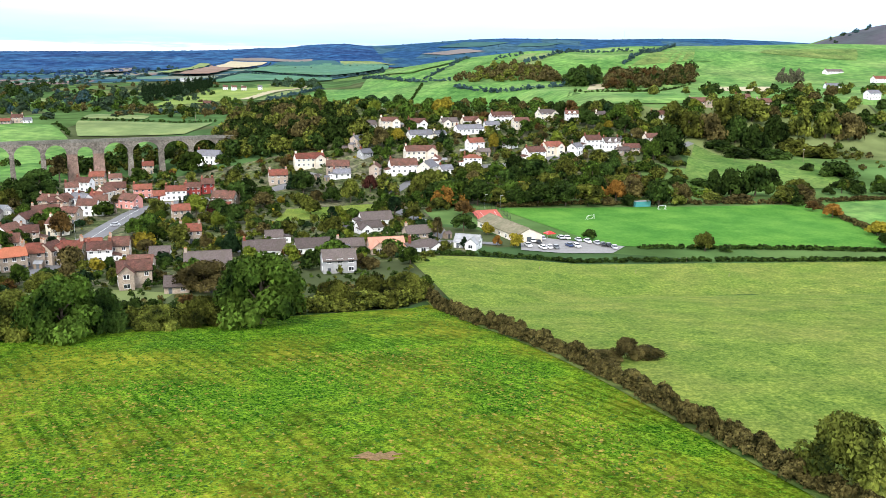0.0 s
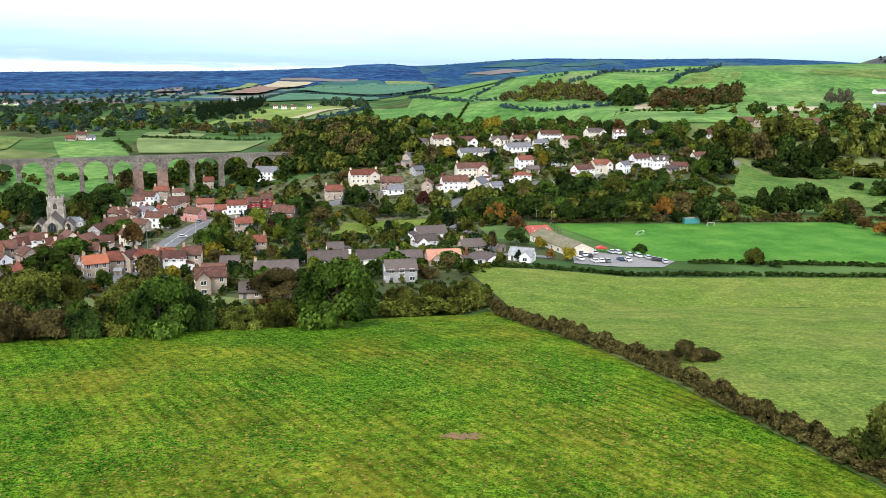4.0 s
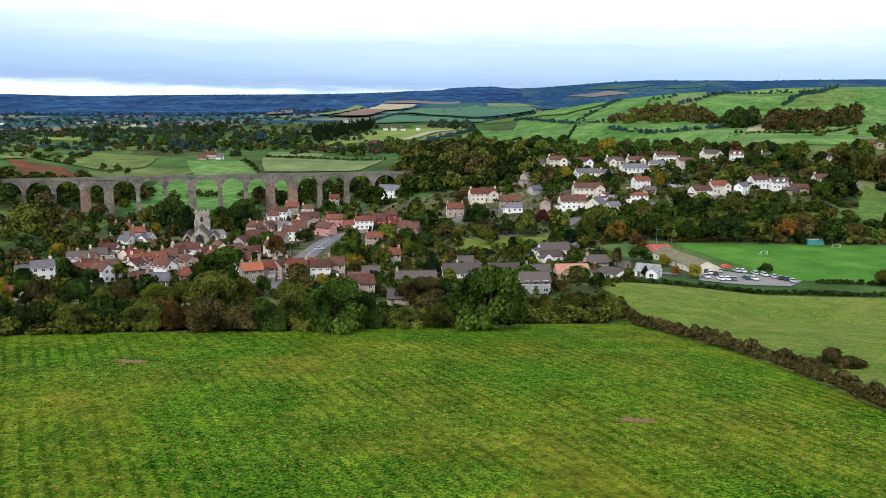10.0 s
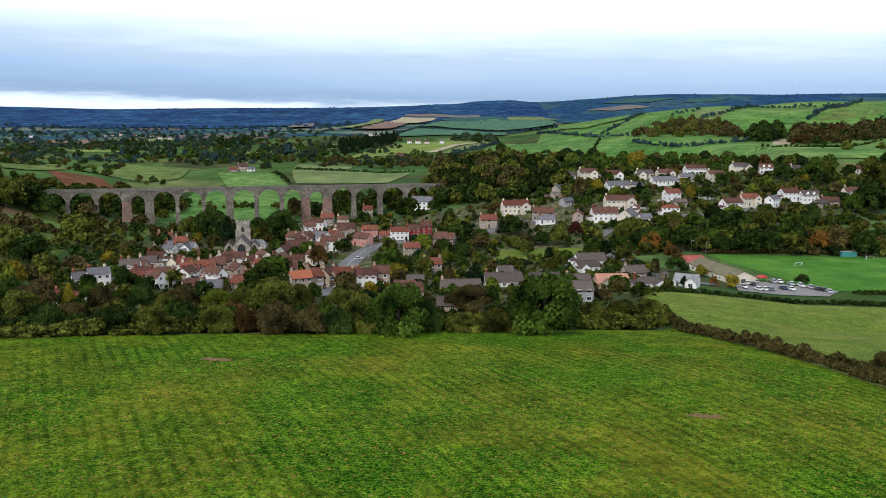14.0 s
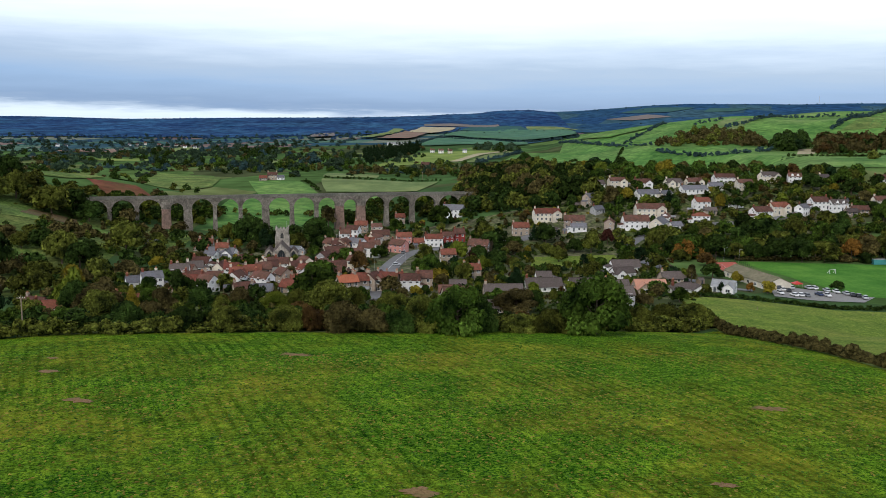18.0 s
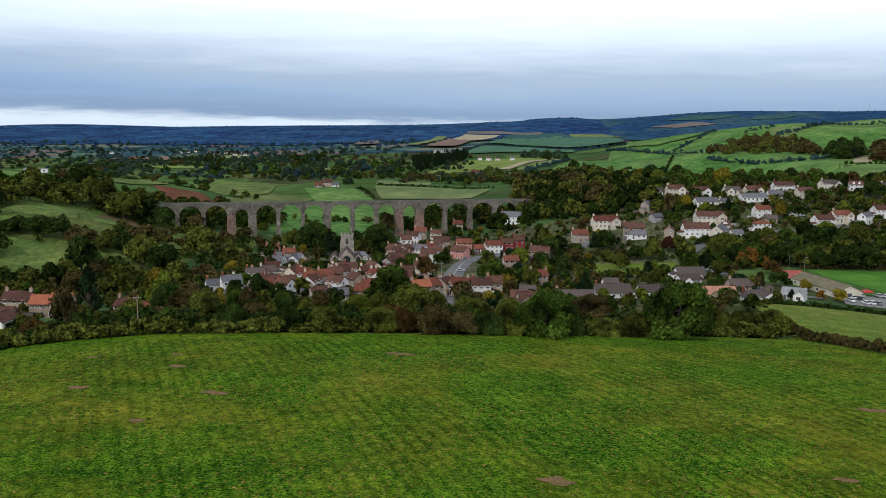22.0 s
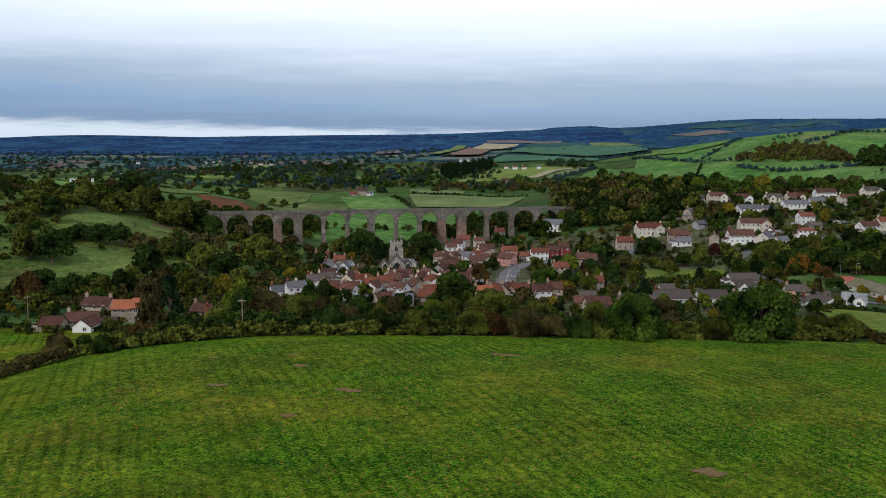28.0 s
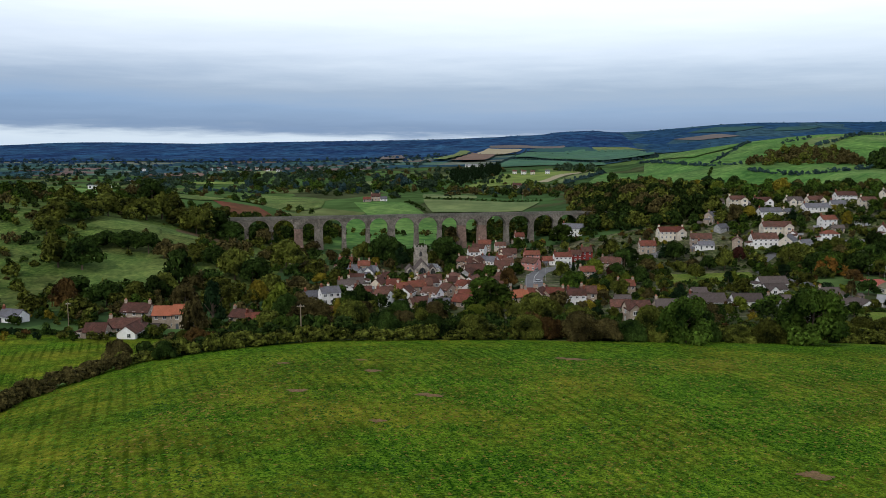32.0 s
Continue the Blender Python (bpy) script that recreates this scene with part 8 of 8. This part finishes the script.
def hedgerows(name, corners, apart, along, seed, leaves, low, high, label, gaps=0.4):
    """Uncounted trees and bushes in broken lines between far fields."""
    rng, heaps = random.Random(seed), {}
    xs, ys = [c[0] for c in corners], [c[1] for c in corners]
    y = min(ys)
    while y < max(ys):
        x, tilt, shown = min(xs) - rng.uniform(0, 200), rng.uniform(-0.12, 0.12), True
        left = 0.0
        while x < max(xs):
            if left <= 0:
                shown, left, step_y = rng.random() > gaps, rng.uniform(60, 260) * apart / 45, rng.uniform(-0.35, 0.35) * apart
                if rng.random() < 0.5:
                    for k in range(int(apart * 1.4 / along)):
                        px, py = x + rng.uniform(-0.3, 0.3) * along, y + step_y + k * along
                        if inside(px, py, corners):
                            h = rng.uniform(low, high) * 0.7
                            heaps.setdefault(rng.choice(leaves).name, []).append((px, py, "bush", h * 1.9, h * 0.8))
            px, py = x + rng.uniform(-0.5, 0.5) * along, y + step_y + tilt * (x - min(xs)) % apart + rng.uniform(-0.5, 0.5) * along
            if shown and inside(px, py, corners):
                shape = rng.choice(("bush", "bush", "wide", "round"))
                h = rng.uniform(low, high) * (0.6 if shape == "bush" else 1.0)
                heaps.setdefault(rng.choice(leaves).name, []).append((px, py, shape, h * (2.1 if shape == "bush" else 1.25), h))
            x += along * rng.uniform(0.7, 1.4)
            left -= along
        y += apart * rng.uniform(0.75, 1.3)
    for leaf, spots in heaps.items():
        grove(name, spots, bpy.data.materials[leaf], label)


hedgerows("hedgerow_trees", [(-900, 820), (60, 820), (60, 1040), (-900, 1040)], 46, 9.0, 61, [LEAF_DARK, LEAF_FAR, LEAF_OLIVE, LEAF_BROWN, LEAF_GREEN], 5, 11, "hedgerow trees on the plain")
hedgerows("hedgerow_trees", [(-1100, 1040), (-60, 1040), (-60, 1500), (-1100, 1500)], 62, 13.0, 62, [LEAF_FAR, LEAF_DARK, LEAF_FAR, LEAF_BROWN], 6, 12, "hedgerow trees on the plain", 0.3)
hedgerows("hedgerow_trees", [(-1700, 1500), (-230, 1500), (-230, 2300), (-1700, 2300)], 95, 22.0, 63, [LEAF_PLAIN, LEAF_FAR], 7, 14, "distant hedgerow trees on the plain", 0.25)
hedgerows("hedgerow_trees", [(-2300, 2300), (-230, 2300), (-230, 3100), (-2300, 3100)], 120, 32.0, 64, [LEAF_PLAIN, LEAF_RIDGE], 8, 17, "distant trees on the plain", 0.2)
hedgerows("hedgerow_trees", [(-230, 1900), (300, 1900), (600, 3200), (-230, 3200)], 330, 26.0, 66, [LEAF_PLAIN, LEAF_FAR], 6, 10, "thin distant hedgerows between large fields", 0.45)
wild("garden_shrubs", [(-175, 205), (60, 262), (60, 300), (-175, 300)], 5.5, 71, AUTUMN, 1.6, 3.4, "dense garden shrubs and small trees", 0.25)
wild("garden_shrubs", [(-175, 300), (65, 300), (75, 385), (-160, 385)], 5.5, 72, AUTUMN, 1.6, 3.6, "dense garden shrubs and small trees", 0.25)
wild("garden_shrubs", [(-160, 385), (75, 385), (70, 470), (-150, 470)], 5.5, 73, AUTUMN, 1.8, 4.0, "dense garden shrubs and small trees", 0.25)
wild("garden_shrubs", [(-110, 470), (70, 470), (60, 530), (-60, 540)], 6.0, 74, AUTUMN, 2.0, 5.0, "dense garden shrubs and small trees", 0.25)
wild("garden_shrubs", [(62, 460), (215, 460), (260, 570), (62, 570)], 5.5, 75, WOOD, 2.5, 6.0, "dense garden shrubs and small trees", 0.2)
wild("garden_shrubs", [(60, 385), (235, 395), (225, 475), (62, 470)], 7.5, 76, WOOD, 3.0, 7.0, "undergrowth on the wooded bank")
wild("garden_shrubs", [(-240, 190), (-150, 190), (-150, 260), (-260, 250)], 7.0, 77, AUTUMN, 2.5, 5.5, "dense garden shrubs and small trees", 0.2)
wild("garden_trees", [(-165, 222), (40, 256), (45, 300), (-165, 300)], 12.0, 96, AUTUMN, 4.5, 7.5, "garden trees between the houses", 0.2, detail="low")
wild("garden_trees", [(-165, 300), (65, 300), (75, 440), (-160, 440)], 15.0, 97, AUTUMN + [LEAF_DARK] * 2, 5.0, 8.0, "garden trees between the houses", 0.25, detail="low")
wild("garden_trees", [(62, 470), (215, 470), (290, 570), (62, 570)], 13.0, 98, WOOD + [LEAF_DARK] * 2, 5.0, 9.0, "garden trees between the hillside houses", 0.2, detail="low")
wild("scrub", [(-260, 240), (-160, 225), (-150, 385), (-230, 420)], 11.0, 99, [LEAF_BROWN, LEAF_OLIVE, LEAF_DARK, LEAF_HEDGE, LEAF_OLIVE], 4.5, 9.0, "autumn trees below the scrub hill", 0.2, detail="low")
wild("scrub", [(-225, 400), (-130, 420), (-110, 500), (-215, 500)], 13.0, 100, [LEAF_DARK, LEAF_OLIVE, LEAF_BROWN], 5.0, 9.0, "trees between the church and the viaduct", 0.3, detail="low")
wild("scrub", [(212, 448), (238, 446), (292, 552), (256, 556)], 6.5, 101, WOOD, 4.0, 8.0, "trees along the edge of the coombe", 0.1, detail="low")
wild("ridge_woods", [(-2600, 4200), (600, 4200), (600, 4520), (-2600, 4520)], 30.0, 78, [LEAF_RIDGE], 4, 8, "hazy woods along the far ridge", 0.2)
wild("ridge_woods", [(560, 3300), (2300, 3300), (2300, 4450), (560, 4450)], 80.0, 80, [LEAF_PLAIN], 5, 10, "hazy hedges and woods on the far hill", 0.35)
wild("woodland", POPLARS, 9.0, 82, [LEAF_POPLAR], 14, 20, "bare brown poplars beside far houses", 0.1, shapes=("tall",))
wild("woodland", [(330, 560), (600, 520), (700, 760), (330, 760)], 22.0, 65, WOOD, 7, 13, "trees and hedges above the hillside", 0.3)
wild("scrub", [(-60, 196), (40, 222), (44, 256), (-60, 244)], 4.6, 84, [LEAF_GREEN, LEAF_OLIVE, LEAF_HEDGE, LEAF_DARK], 1.4, 3.6, "brambles and shrubs behind the field hedge", 0.2, shapes=("bush", "bush", "round"))
wild("scrub", [(-175, 160), (-60, 192), (-60, 215), (-175, 205)], 6.0, 85, [LEAF_GREEN, LEAF_OLIVE, LEAF_HEDGE, LEAF_DARK, LEAF_BROWN], 2.0, 5.0, "brambles and shrubs behind the field hedge", 0.15, shapes=("bush", "bush", "round"))

# ---- hall, vehicles, posts and other small things ----
def long_hall():
    hall = thing("village_hall", 94.5, 318, 101)
    tagged(hall, "long low village hall with mossy sheet roof beside tennis court", "hall")
    bm = bmesh.new()
    gable_walls(bm, 34, 11, 2.8, 5.2, -2)
    part("wall", bm, WALL_CREAM, hall)
    bm = bmesh.new()
    roof_slabs(bm, 34, 11, 2.8, 5.2)
    part("roof", bm, ROOF_MOSS, hall)
    for i in range(6):
        window(hall, -14 + i * 5.5, -5.51, 1.4, 0, (1.7, 1.3))
        window(hall, -14 + i * 5.5, 5.51, 1.4, 180, (1.7, 1.3))
    bm = bmesh.new()
    add_box(bm, -17.06, -16.98, -1.0, 1.0, -0.1, 2.2)
    part("door", bm, DOOR_PAINT, hall)


long_hall()


def rounded_body(bm, outline, half, shrink=0.0):
    add_prism(bm, outline, -half, half)
    bmesh.ops.bevel(bm, geom=bm.edges[:], offset=0.09, segments=1, affect="EDGES")


def car_meshes():
    bm = bmesh.new()
    rounded_body(bm, [(-2.1, 0.3), (2.05, 0.3), (2.12, 0.62), (1.95, 0.86), (0.95, 0.95), (-1.95, 0.98), (-2.12, 0.7)], 0.86)
    body = bpy.data.meshes.new("body")
    bm.to_mesh(body)
    bm.free()
    body.materials.append(CAR_PAINTS[0])
    bm = bmesh.new()
    rounded_body(bm, [(-1.85, 0.93), (1.0, 0.93), (0.35, 1.42), (-1.35, 1.45)], 0.74)
    cabin = bpy.data.meshes.new("windows")
    bm.to_mesh(cabin)
    bm.free()
    cabin.materials.append(GLASS)
    bm = bmesh.new()
    add_box(bm, -1.3, 0.32, -0.68, 0.68, 1.41, 1.5)
    top = bpy.data.meshes.new("roof_panel")
    bm.to_mesh(top)
    bm.free()
    top.materials.append(CAR_PAINTS[0])
    bm = bmesh.new()
    add_tube(bm, (0, -0.11, 0), (0, 0.11, 0), 0.32, 0.32, 12)
    tyre = bpy.data.meshes.new("wheel")
    bm.to_mesh(tyre)
    bm.free()
    tyre.materials.append(RUBBER)
    bm = bmesh.new()
    add_tube(bm, (0, -0.13, 0), (0, 0.13, 0), 0.19, 0.19, 10)
    rim = bpy.data.meshes.new("rim")
    bm.to_mesh(rim)
    bm.free()
    rim.materials.append(STEEL)
    bm = bmesh.new()
    add_box(bm, -0.03, 0.03, -0.17, 0.17, -0.07, 0.07)
    light = bpy.data.meshes.new("headlight")
    bm.to_mesh(light)
    bm.free()
    light.materials.append(STEEL)
    return body, cabin, top, tyre, rim, light


CAR = car_meshes()
CAR_WORD = ["white", "silver", "dark blue", "black", "red", "grey"]


def car(x, y, turn, colour, where):
    ob = thing("car", x, y, turn, on_ground(x, y) + 0.28)
    tagged(ob, f"{CAR_WORD[colour]} hatchback car {where}", "car", group="cars " + where)
    KEEP_FREE.append((x, y, 4))
    body, cabin, top, tyre, rim, light = CAR
    for name, me in (("body", body), ("roof_panel", top)):
        p = part(name, me, None, ob)
        p.material_slots[0].link = "OBJECT"
        p.material_slots[0].material = CAR_PAINTS[colour]
    part("windows", cabin, None, ob)
    for sx in (-1.3, 1.32):
        for sy in (-0.78, 0.78):
            w = part("wheel", tyre, None, ob, m=pose(sx, sy, 0.32))
            part("rim", rim, None, w)
    for sy in (-0.6, 0.6):
        part("headlight", light, None, ob, m=pose(2.1, sy, 0.66))


def sports_hut(x, y):
    ob = thing("storage_container", x, y, 3)
    tagged(ob, "teal storage container with pale roof beside the sports field", "container")
    bm = bmesh.new()
    for i in range(22):
        add_box(bm, -4 + i * 0.364, -4 + i * 0.364 + 0.2, -1.26, 1.26, 0.1, 2.6)
    add_box(bm, -4, 4, -1.2, 1.2, 0.0, 2.6)
    part("body", bm, TEAL, ob)
    bm = bmesh.new()
    add_box(bm, -4.1, 4.1, -1.35, 1.35, 2.6, 2.72)
    part("roof", bm, ROOF_METAL, ob)
    bm = bmesh.new()
    add_box(bm, 4.0, 4.06, -1.1, 1.1, 0.15, 2.5)
    part("door", bm, STEEL, ob)


def goal(x, y, turn):
    ob = thing("football_goal", x, y, turn)
    tagged(ob, "small white metal football goal on the sports field", "goal", group="goals on the sports field")
    for name, a, b in (("post", (-1.8, 0, 0), (-1.8, 0, 2.1)), ("post", (1.8, 0, 0), (1.8, 0, 2.1)), ("crossbar", (-1.8, 0, 2.1), (1.8, 0, 2.1)), ("stay", (-1.8, 0, 2.1), (-1.8, 1.5, 0.1)), ("stay", (1.8, 0, 2.1), (1.8, 1.5, 0.1)), ("ground_bar", (-1.8, 1.5, 0.1), (1.8, 1.5, 0.1))):
        bm = bmesh.new()
        add_tube(bm, a, b, 0.07, 0.07, 6)
        part(name, bm, PAINT_LINE, ob)


def telegraph_pole(x, y, h):
    ob = thing("telegraph_pole", x, y, 10)
    tagged(ob, "weathered wooden telegraph pole with crossbar", "pole", group="telegraph poles")
    bm = bmesh.new()
    add_tube(bm, (0, 0, -0.5), (0, 0, h), 0.17, 0.11, 8)
    part("pole", bm, TIMBER, ob)
    bm = bmesh.new()
    add_box(bm, -0.9, 0.9, -0.06, 0.06, h - 0.7, h - 0.55)
    arm = part("crossbar", bm, TIMBER, ob)
    for k in (-0.75, -0.3, 0.3, 0.75):
        bm = bmesh.new()
        add_tube(bm, (k, 0, h - 0.55), (k, 0, h - 0.35), 0.05, 0.04, 6)
        part("insulator", bm, PAINT_LINE, arm)


def lamp_post(x, y, h):
    ob = thing("street_lamp", x, y, -20)
    tagged(ob, "slim grey street lamp with short arm", "street lamp", group="street lamps")
    bm = bmesh.new()
    add_tube(bm, (0, 0, -0.3), (0, 0, h), 0.07, 0.045, 8)
    part("pole", bm, STEEL, ob)
    bm = bmesh.new()
    add_tube(bm, (0, 0, h - 0.05), (0.9, 0, h + 0.25), 0.045, 0.04, 6)
    part("arm", bm, STEEL, ob)
    bm = bmesh.new()
    add_box(bm, 0.7, 1.4, -0.12, 0.12, h + 0.18, h + 0.34)
    part("lamp_head", bm, STEEL, ob)


def field_gate(x, y):
    ob = thing("field_gate", x, y, -8)
    tagged(ob, "galvanised field gate between pasture and sports field", "gate")
    for k in (-1.9, 1.9):
        bm = bmesh.new()
        add_box(bm, k - 0.1, k + 0.1, -0.1, 0.1, -0.4, 1.5)
        part("gatepost", bm, TIMBER, ob)
    for z in (0.25, 0.5, 0.75, 1.0, 1.25):
        bm = bmesh.new()
        add_tube(bm, (-1.8, 0, z), (1.8, 0, z), 0.03, 0.03, 6)
        part("bar", bm, STEEL, ob)


def gazebo(x, y):
    ob = thing("gazebo", x, y, 12)
    tagged(ob, "bright red pop-up gazebo beside the car park", "gazebo")
    for sx in (-1.7, 1.7):
        for sy in (-1.4, 1.4):
            bm = bmesh.new()
            add_tube(bm, (sx, sy, 0), (sx, sy, 2.1), 0.04, 0.04, 6)
            part("pole", bm, STEEL, ob)
    bm = bmesh.new()
    base = [bm.verts.new(p) for p in ((-1.9, -1.6, 2.0), (1.9, -1.6, 2.0), (1.9, 1.6, 2.0), (-1.9, 1.6, 2.0))]
    top = bm.verts.new((0, 0, 2.9))
    low = [bm.verts.new((v.co.x, v.co.y, 1.7)) for v in base]
    for i in range(4):
        bm.faces.new((base[i], base[(i + 1) % 4], top))
        bm.faces.new((low[i], low[(i + 1) % 4], base[(i + 1) % 4], base[i]))
    bm.faces.new(low)
    part("canopy", bm, CAR_PAINTS[4], ob)


def caravan(x, y):
    ob = thing("caravan", x, y, 4)
    tagged(ob, "white static caravan in a distant green field", "caravan", group="caravans")
    bm = bmesh.new()
    add_box(bm, -5, 5, -1.6, 1.6, 0.4, 3.0)
    part("body", bm, WALL_WHITE, ob)
    bm = bmesh.new()
    add_prism(bm, [(-5.1, 3.0), (5.1, 3.0), (4.9, 3.4), (-4.9, 3.4)], -1.75, 1.75)
    part("roof", bm, ROOF_METAL, ob)
    for k in (-3.2, 0, 3.2):
        window(ob, k, -1.61, 1.9, 0, (1.7, 1.3))
    for k in (-3, 3):
        bm = bmesh.new()
        add_tube(bm, (k, -1.4, 0.35), (k, 1.4, 0.35), 0.35, 0.35, 10)
        part("wheel", bm, RUBBER, ob)


def mast(x, y):
    ob = thing("radio_mast", x, y)
    tagged(ob, "thin steel radio mast on the far hill", "mast")
    for k in range(3):
        a = k * math.tau / 3
        bm = bmesh.new()
        add_tube(bm, (1.4 * math.cos(a), 1.4 * math.sin(a), 0), (0.4 * math.cos(a), 0.4 * math.sin(a), 46), 0.35, 0.2, 5)
        part("leg", bm, STEEL, ob)
    for i in range(9):
        bm = bmesh.new()
        add_box(bm, -1.2 + i * 0.09, 1.2 - i * 0.09, -0.3, 0.3, 4 + i * 5, 4.5 + i * 5)
        part("brace", bm, STEEL, ob)


def fence_post(x, y):
    ob = thing("fence_post", x, y)
    tagged(ob, "short weathered wooden post in the pasture", "post", group="pasture posts")
    bm = bmesh.new()
    add_tube(bm, (0, 0, -0.3), (0.04, 0, 1.3), 0.09, 0.07, 6)
    part("post", bm, TIMBER, ob)


def court_fence():
    ob = thing("court_fence", 97, 356, 0)
    tagged(ob, "tall dark mesh fence round the tennis court", "fence")
    ring = [(-9, -18), (6, -12), (10, 20), (-6, 16)]
    for (ax, ay), (bx, by) in zip(ring, ring[1:] + ring[:1]):
        for i in range(8):
            k = i / 8
            x, y = ax + (bx - ax) * k, ay + (by - ay) * k
            z = on_ground(97 + x, 356 + y) - on_ground(97, 356)
            bm = bmesh.new()
            add_tube(bm, (x, y, z - 0.3), (x, y, z + 3.0), 0.05, 0.05, 6)
            part("post", bm, RUBBER, ob)
        for h in (0.3, 1.6, 3.0):
            bm = bmesh.new()
            za, zb = [on_ground(97 + q[0], 356 + q[1]) - on_ground(97, 356) for q in ((ax, ay), (bx, by))]
            add_tube(bm, (ax, ay, za + h), (bx, by, zb + h), 0.03, 0.03, 5)
            part("rail", bm, RUBBER, ob)


court_fence()
ribbon("court_marking", [(92.5, 345), (95.5, 366)], 0.12, PAINT_LINE, 0.33, "white tennis court side line", "court marking")
ribbon("court_marking", [(99.5, 347), (102.5, 369)], 0.12, PAINT_LINE, 0.33, "white tennis court side line", "court marking")
ribbon("court_marking", [(94, 356), (101, 358)], 0.12, PAINT_LINE, 0.34, "white tennis court cross line", "court marking")


def garden_shed(x, y, turn, w, roof):
    ob = thing("garden_shed", x, y, turn)
    tagged(ob, f"small wooden garden shed with {ROOF_WORD[roof]}", "shed", group="garden sheds")
    bm = bmesh.new()
    gable_walls(bm, w, 2.2, 1.9, 2.6, -0.6)
    part("wall", bm, TIMBER, ob)
    bm = bmesh.new()
    roof_slabs(bm, w, 2.2, 1.9, 2.6, 0.15, 0.08, 0.1)
    part("roof", bm, roof, ob)
    bm = bmesh.new()
    add_box(bm, -0.4, 0.4, -1.16, -1.1, 0, 1.75)
    part("door", bm, DOOR_PAINT, ob)


def greenhouse(x, y, turn):
    ob = thing("greenhouse", x, y, turn)
    tagged(ob, "small garden greenhouse with white frame and glass panes", "greenhouse", group="garden greenhouses")
    for k in range(5):
        bm = bmesh.new()
        px = -1.6 + k * 0.8
        for a, b in (((px, -1.2, 0), (px, -1.2, 1.5)), ((px, -1.2, 1.5), (px, 0, 2.3)), ((px, 0, 2.3), (px, 1.2, 1.5)), ((px, 1.2, 1.5), (px, 1.2, 0))):
            add_tube(bm, a, b, 0.045, 0.045, 4)
        part("frame", bm, FRAME_WHITE, ob)
    for side in (-1, 1):
        bm = bmesh.new()
        add_box(bm, -1.6, 1.6, side * 1.18 - 0.01, side * 1.18 + 0.01, 0.05, 1.5)
        part("pane", bm, GLASS, ob)


shed_rng = random.Random(21)
for hx, hy, hr in HOUSES_AT:
    if 200 < hy < 560 and shed_rng.random() < 0.4:
        a = shed_rng.choice((-1, 1))
        garden_shed(hx + a * (hr + shed_rng.uniform(2, 5)), hy + shed_rng.uniform(-6, 4), shed_rng.uniform(-30, 30), shed_rng.uniform(2.4, 4.2), shed_rng.choice((ROOF_SLATE, ROOF_DARK, ROOF_METAL)))
    elif 200 < hy < 560 and shed_rng.random() < 0.15:
        greenhouse(hx - hr - 3, hy + shed_rng.uniform(-5, 2), shed_rng.uniform(-20, 20))
car(99.2, 301.8, 95, 0, "parked in the car park")
car(100.9, 300.1, 88, 3, "parked in the car park")
car(105.1, 307.3, 88, 1, "parked in the car park")
car(112.6, 307.9, 95, 1, "parked in the car park")
car(114.7, 307.1, 100, 0, "parked in the car park")
car(117.9, 302.6, 88, 1, "parked in the car park")
car(120.5, 299.4, -85, 0, "parked in the car park")
car(122.9, 296.2, 88, 1, "parked in the car park")
car(124.1, 293.4, 80, 3, "parked in the car park")
car(125.6, 291.7, 88, 3, "parked in the car park")
car(126.5, 288.0, 80, 1, "parked in the car park")
car(94.7, 292.6, -85, 0, "parked in the car park")
car(99.3, 289.9, 100, 0, "parked in the car park")
car(102.3, 291.0, 88, 0, "parked in the car park")
car(104.7, 291.2, 95, 5, "parked in the car park")
car(111.1, 294.2, 95, 2, "parked in the car park")
car(113.5, 292.2, -85, 0, "parked in the car park")
car(42.7, 285.3, 88, 1, "parked before the bungalow")
car(45.0, 283.9, 88, 4, "parked before the bungalow")
car(50.0, 284.2, -85, 4, "parked before the bungalow")
car(-59.0, 459.2, -60, 0, "parked along the street")
car(-45.2, 461.9, 75, 3, "parked along the street")
car(-87.5, 338.9, 20, 1, "parked along the street")
car(-75.6, 448.5, 20, 0, "parked along the street")
car(-61.2, 433.3, 75, 5, "parked along the street")
car(-62.6, 382.0, 20, 1, "parked along the street")
sports_hut(178.2, 376.2)
goal(140.0, 345.3, 20)
goal(183.6, 365.6, 0)
telegraph_pole(-131.0, 138.0, 9)
telegraph_pole(-228.2, 218.8, 8.5)
telegraph_pole(348.1, 498.4, 9)
telegraph_pole(-56.7, 798.3, 9)
lamp_post(-70.7, 340.6, 8)
lamp_post(-74.3, 321.3, 6.5)
lamp_post(-46.2, 473.0, 7)
lamp_post(100.3, 376.9, 6.5)
lamp_post(106.8, 374.0, 6.5)
lamp_post(-58.4, 393.9, 7)
field_gate(141.4, 264.8)
gazebo(109.2, 311.2)
caravan(-384.8, 572.4)
caravan(-381.4, 580.4)
mast(1834, 4200)
fence_post(113.7, 256.6)
fence_post(146.4, 241.9)
fence_post(118.3, 251.2)
fence_post(68.3, 246.7)
fence_post(86.1, 253.6)
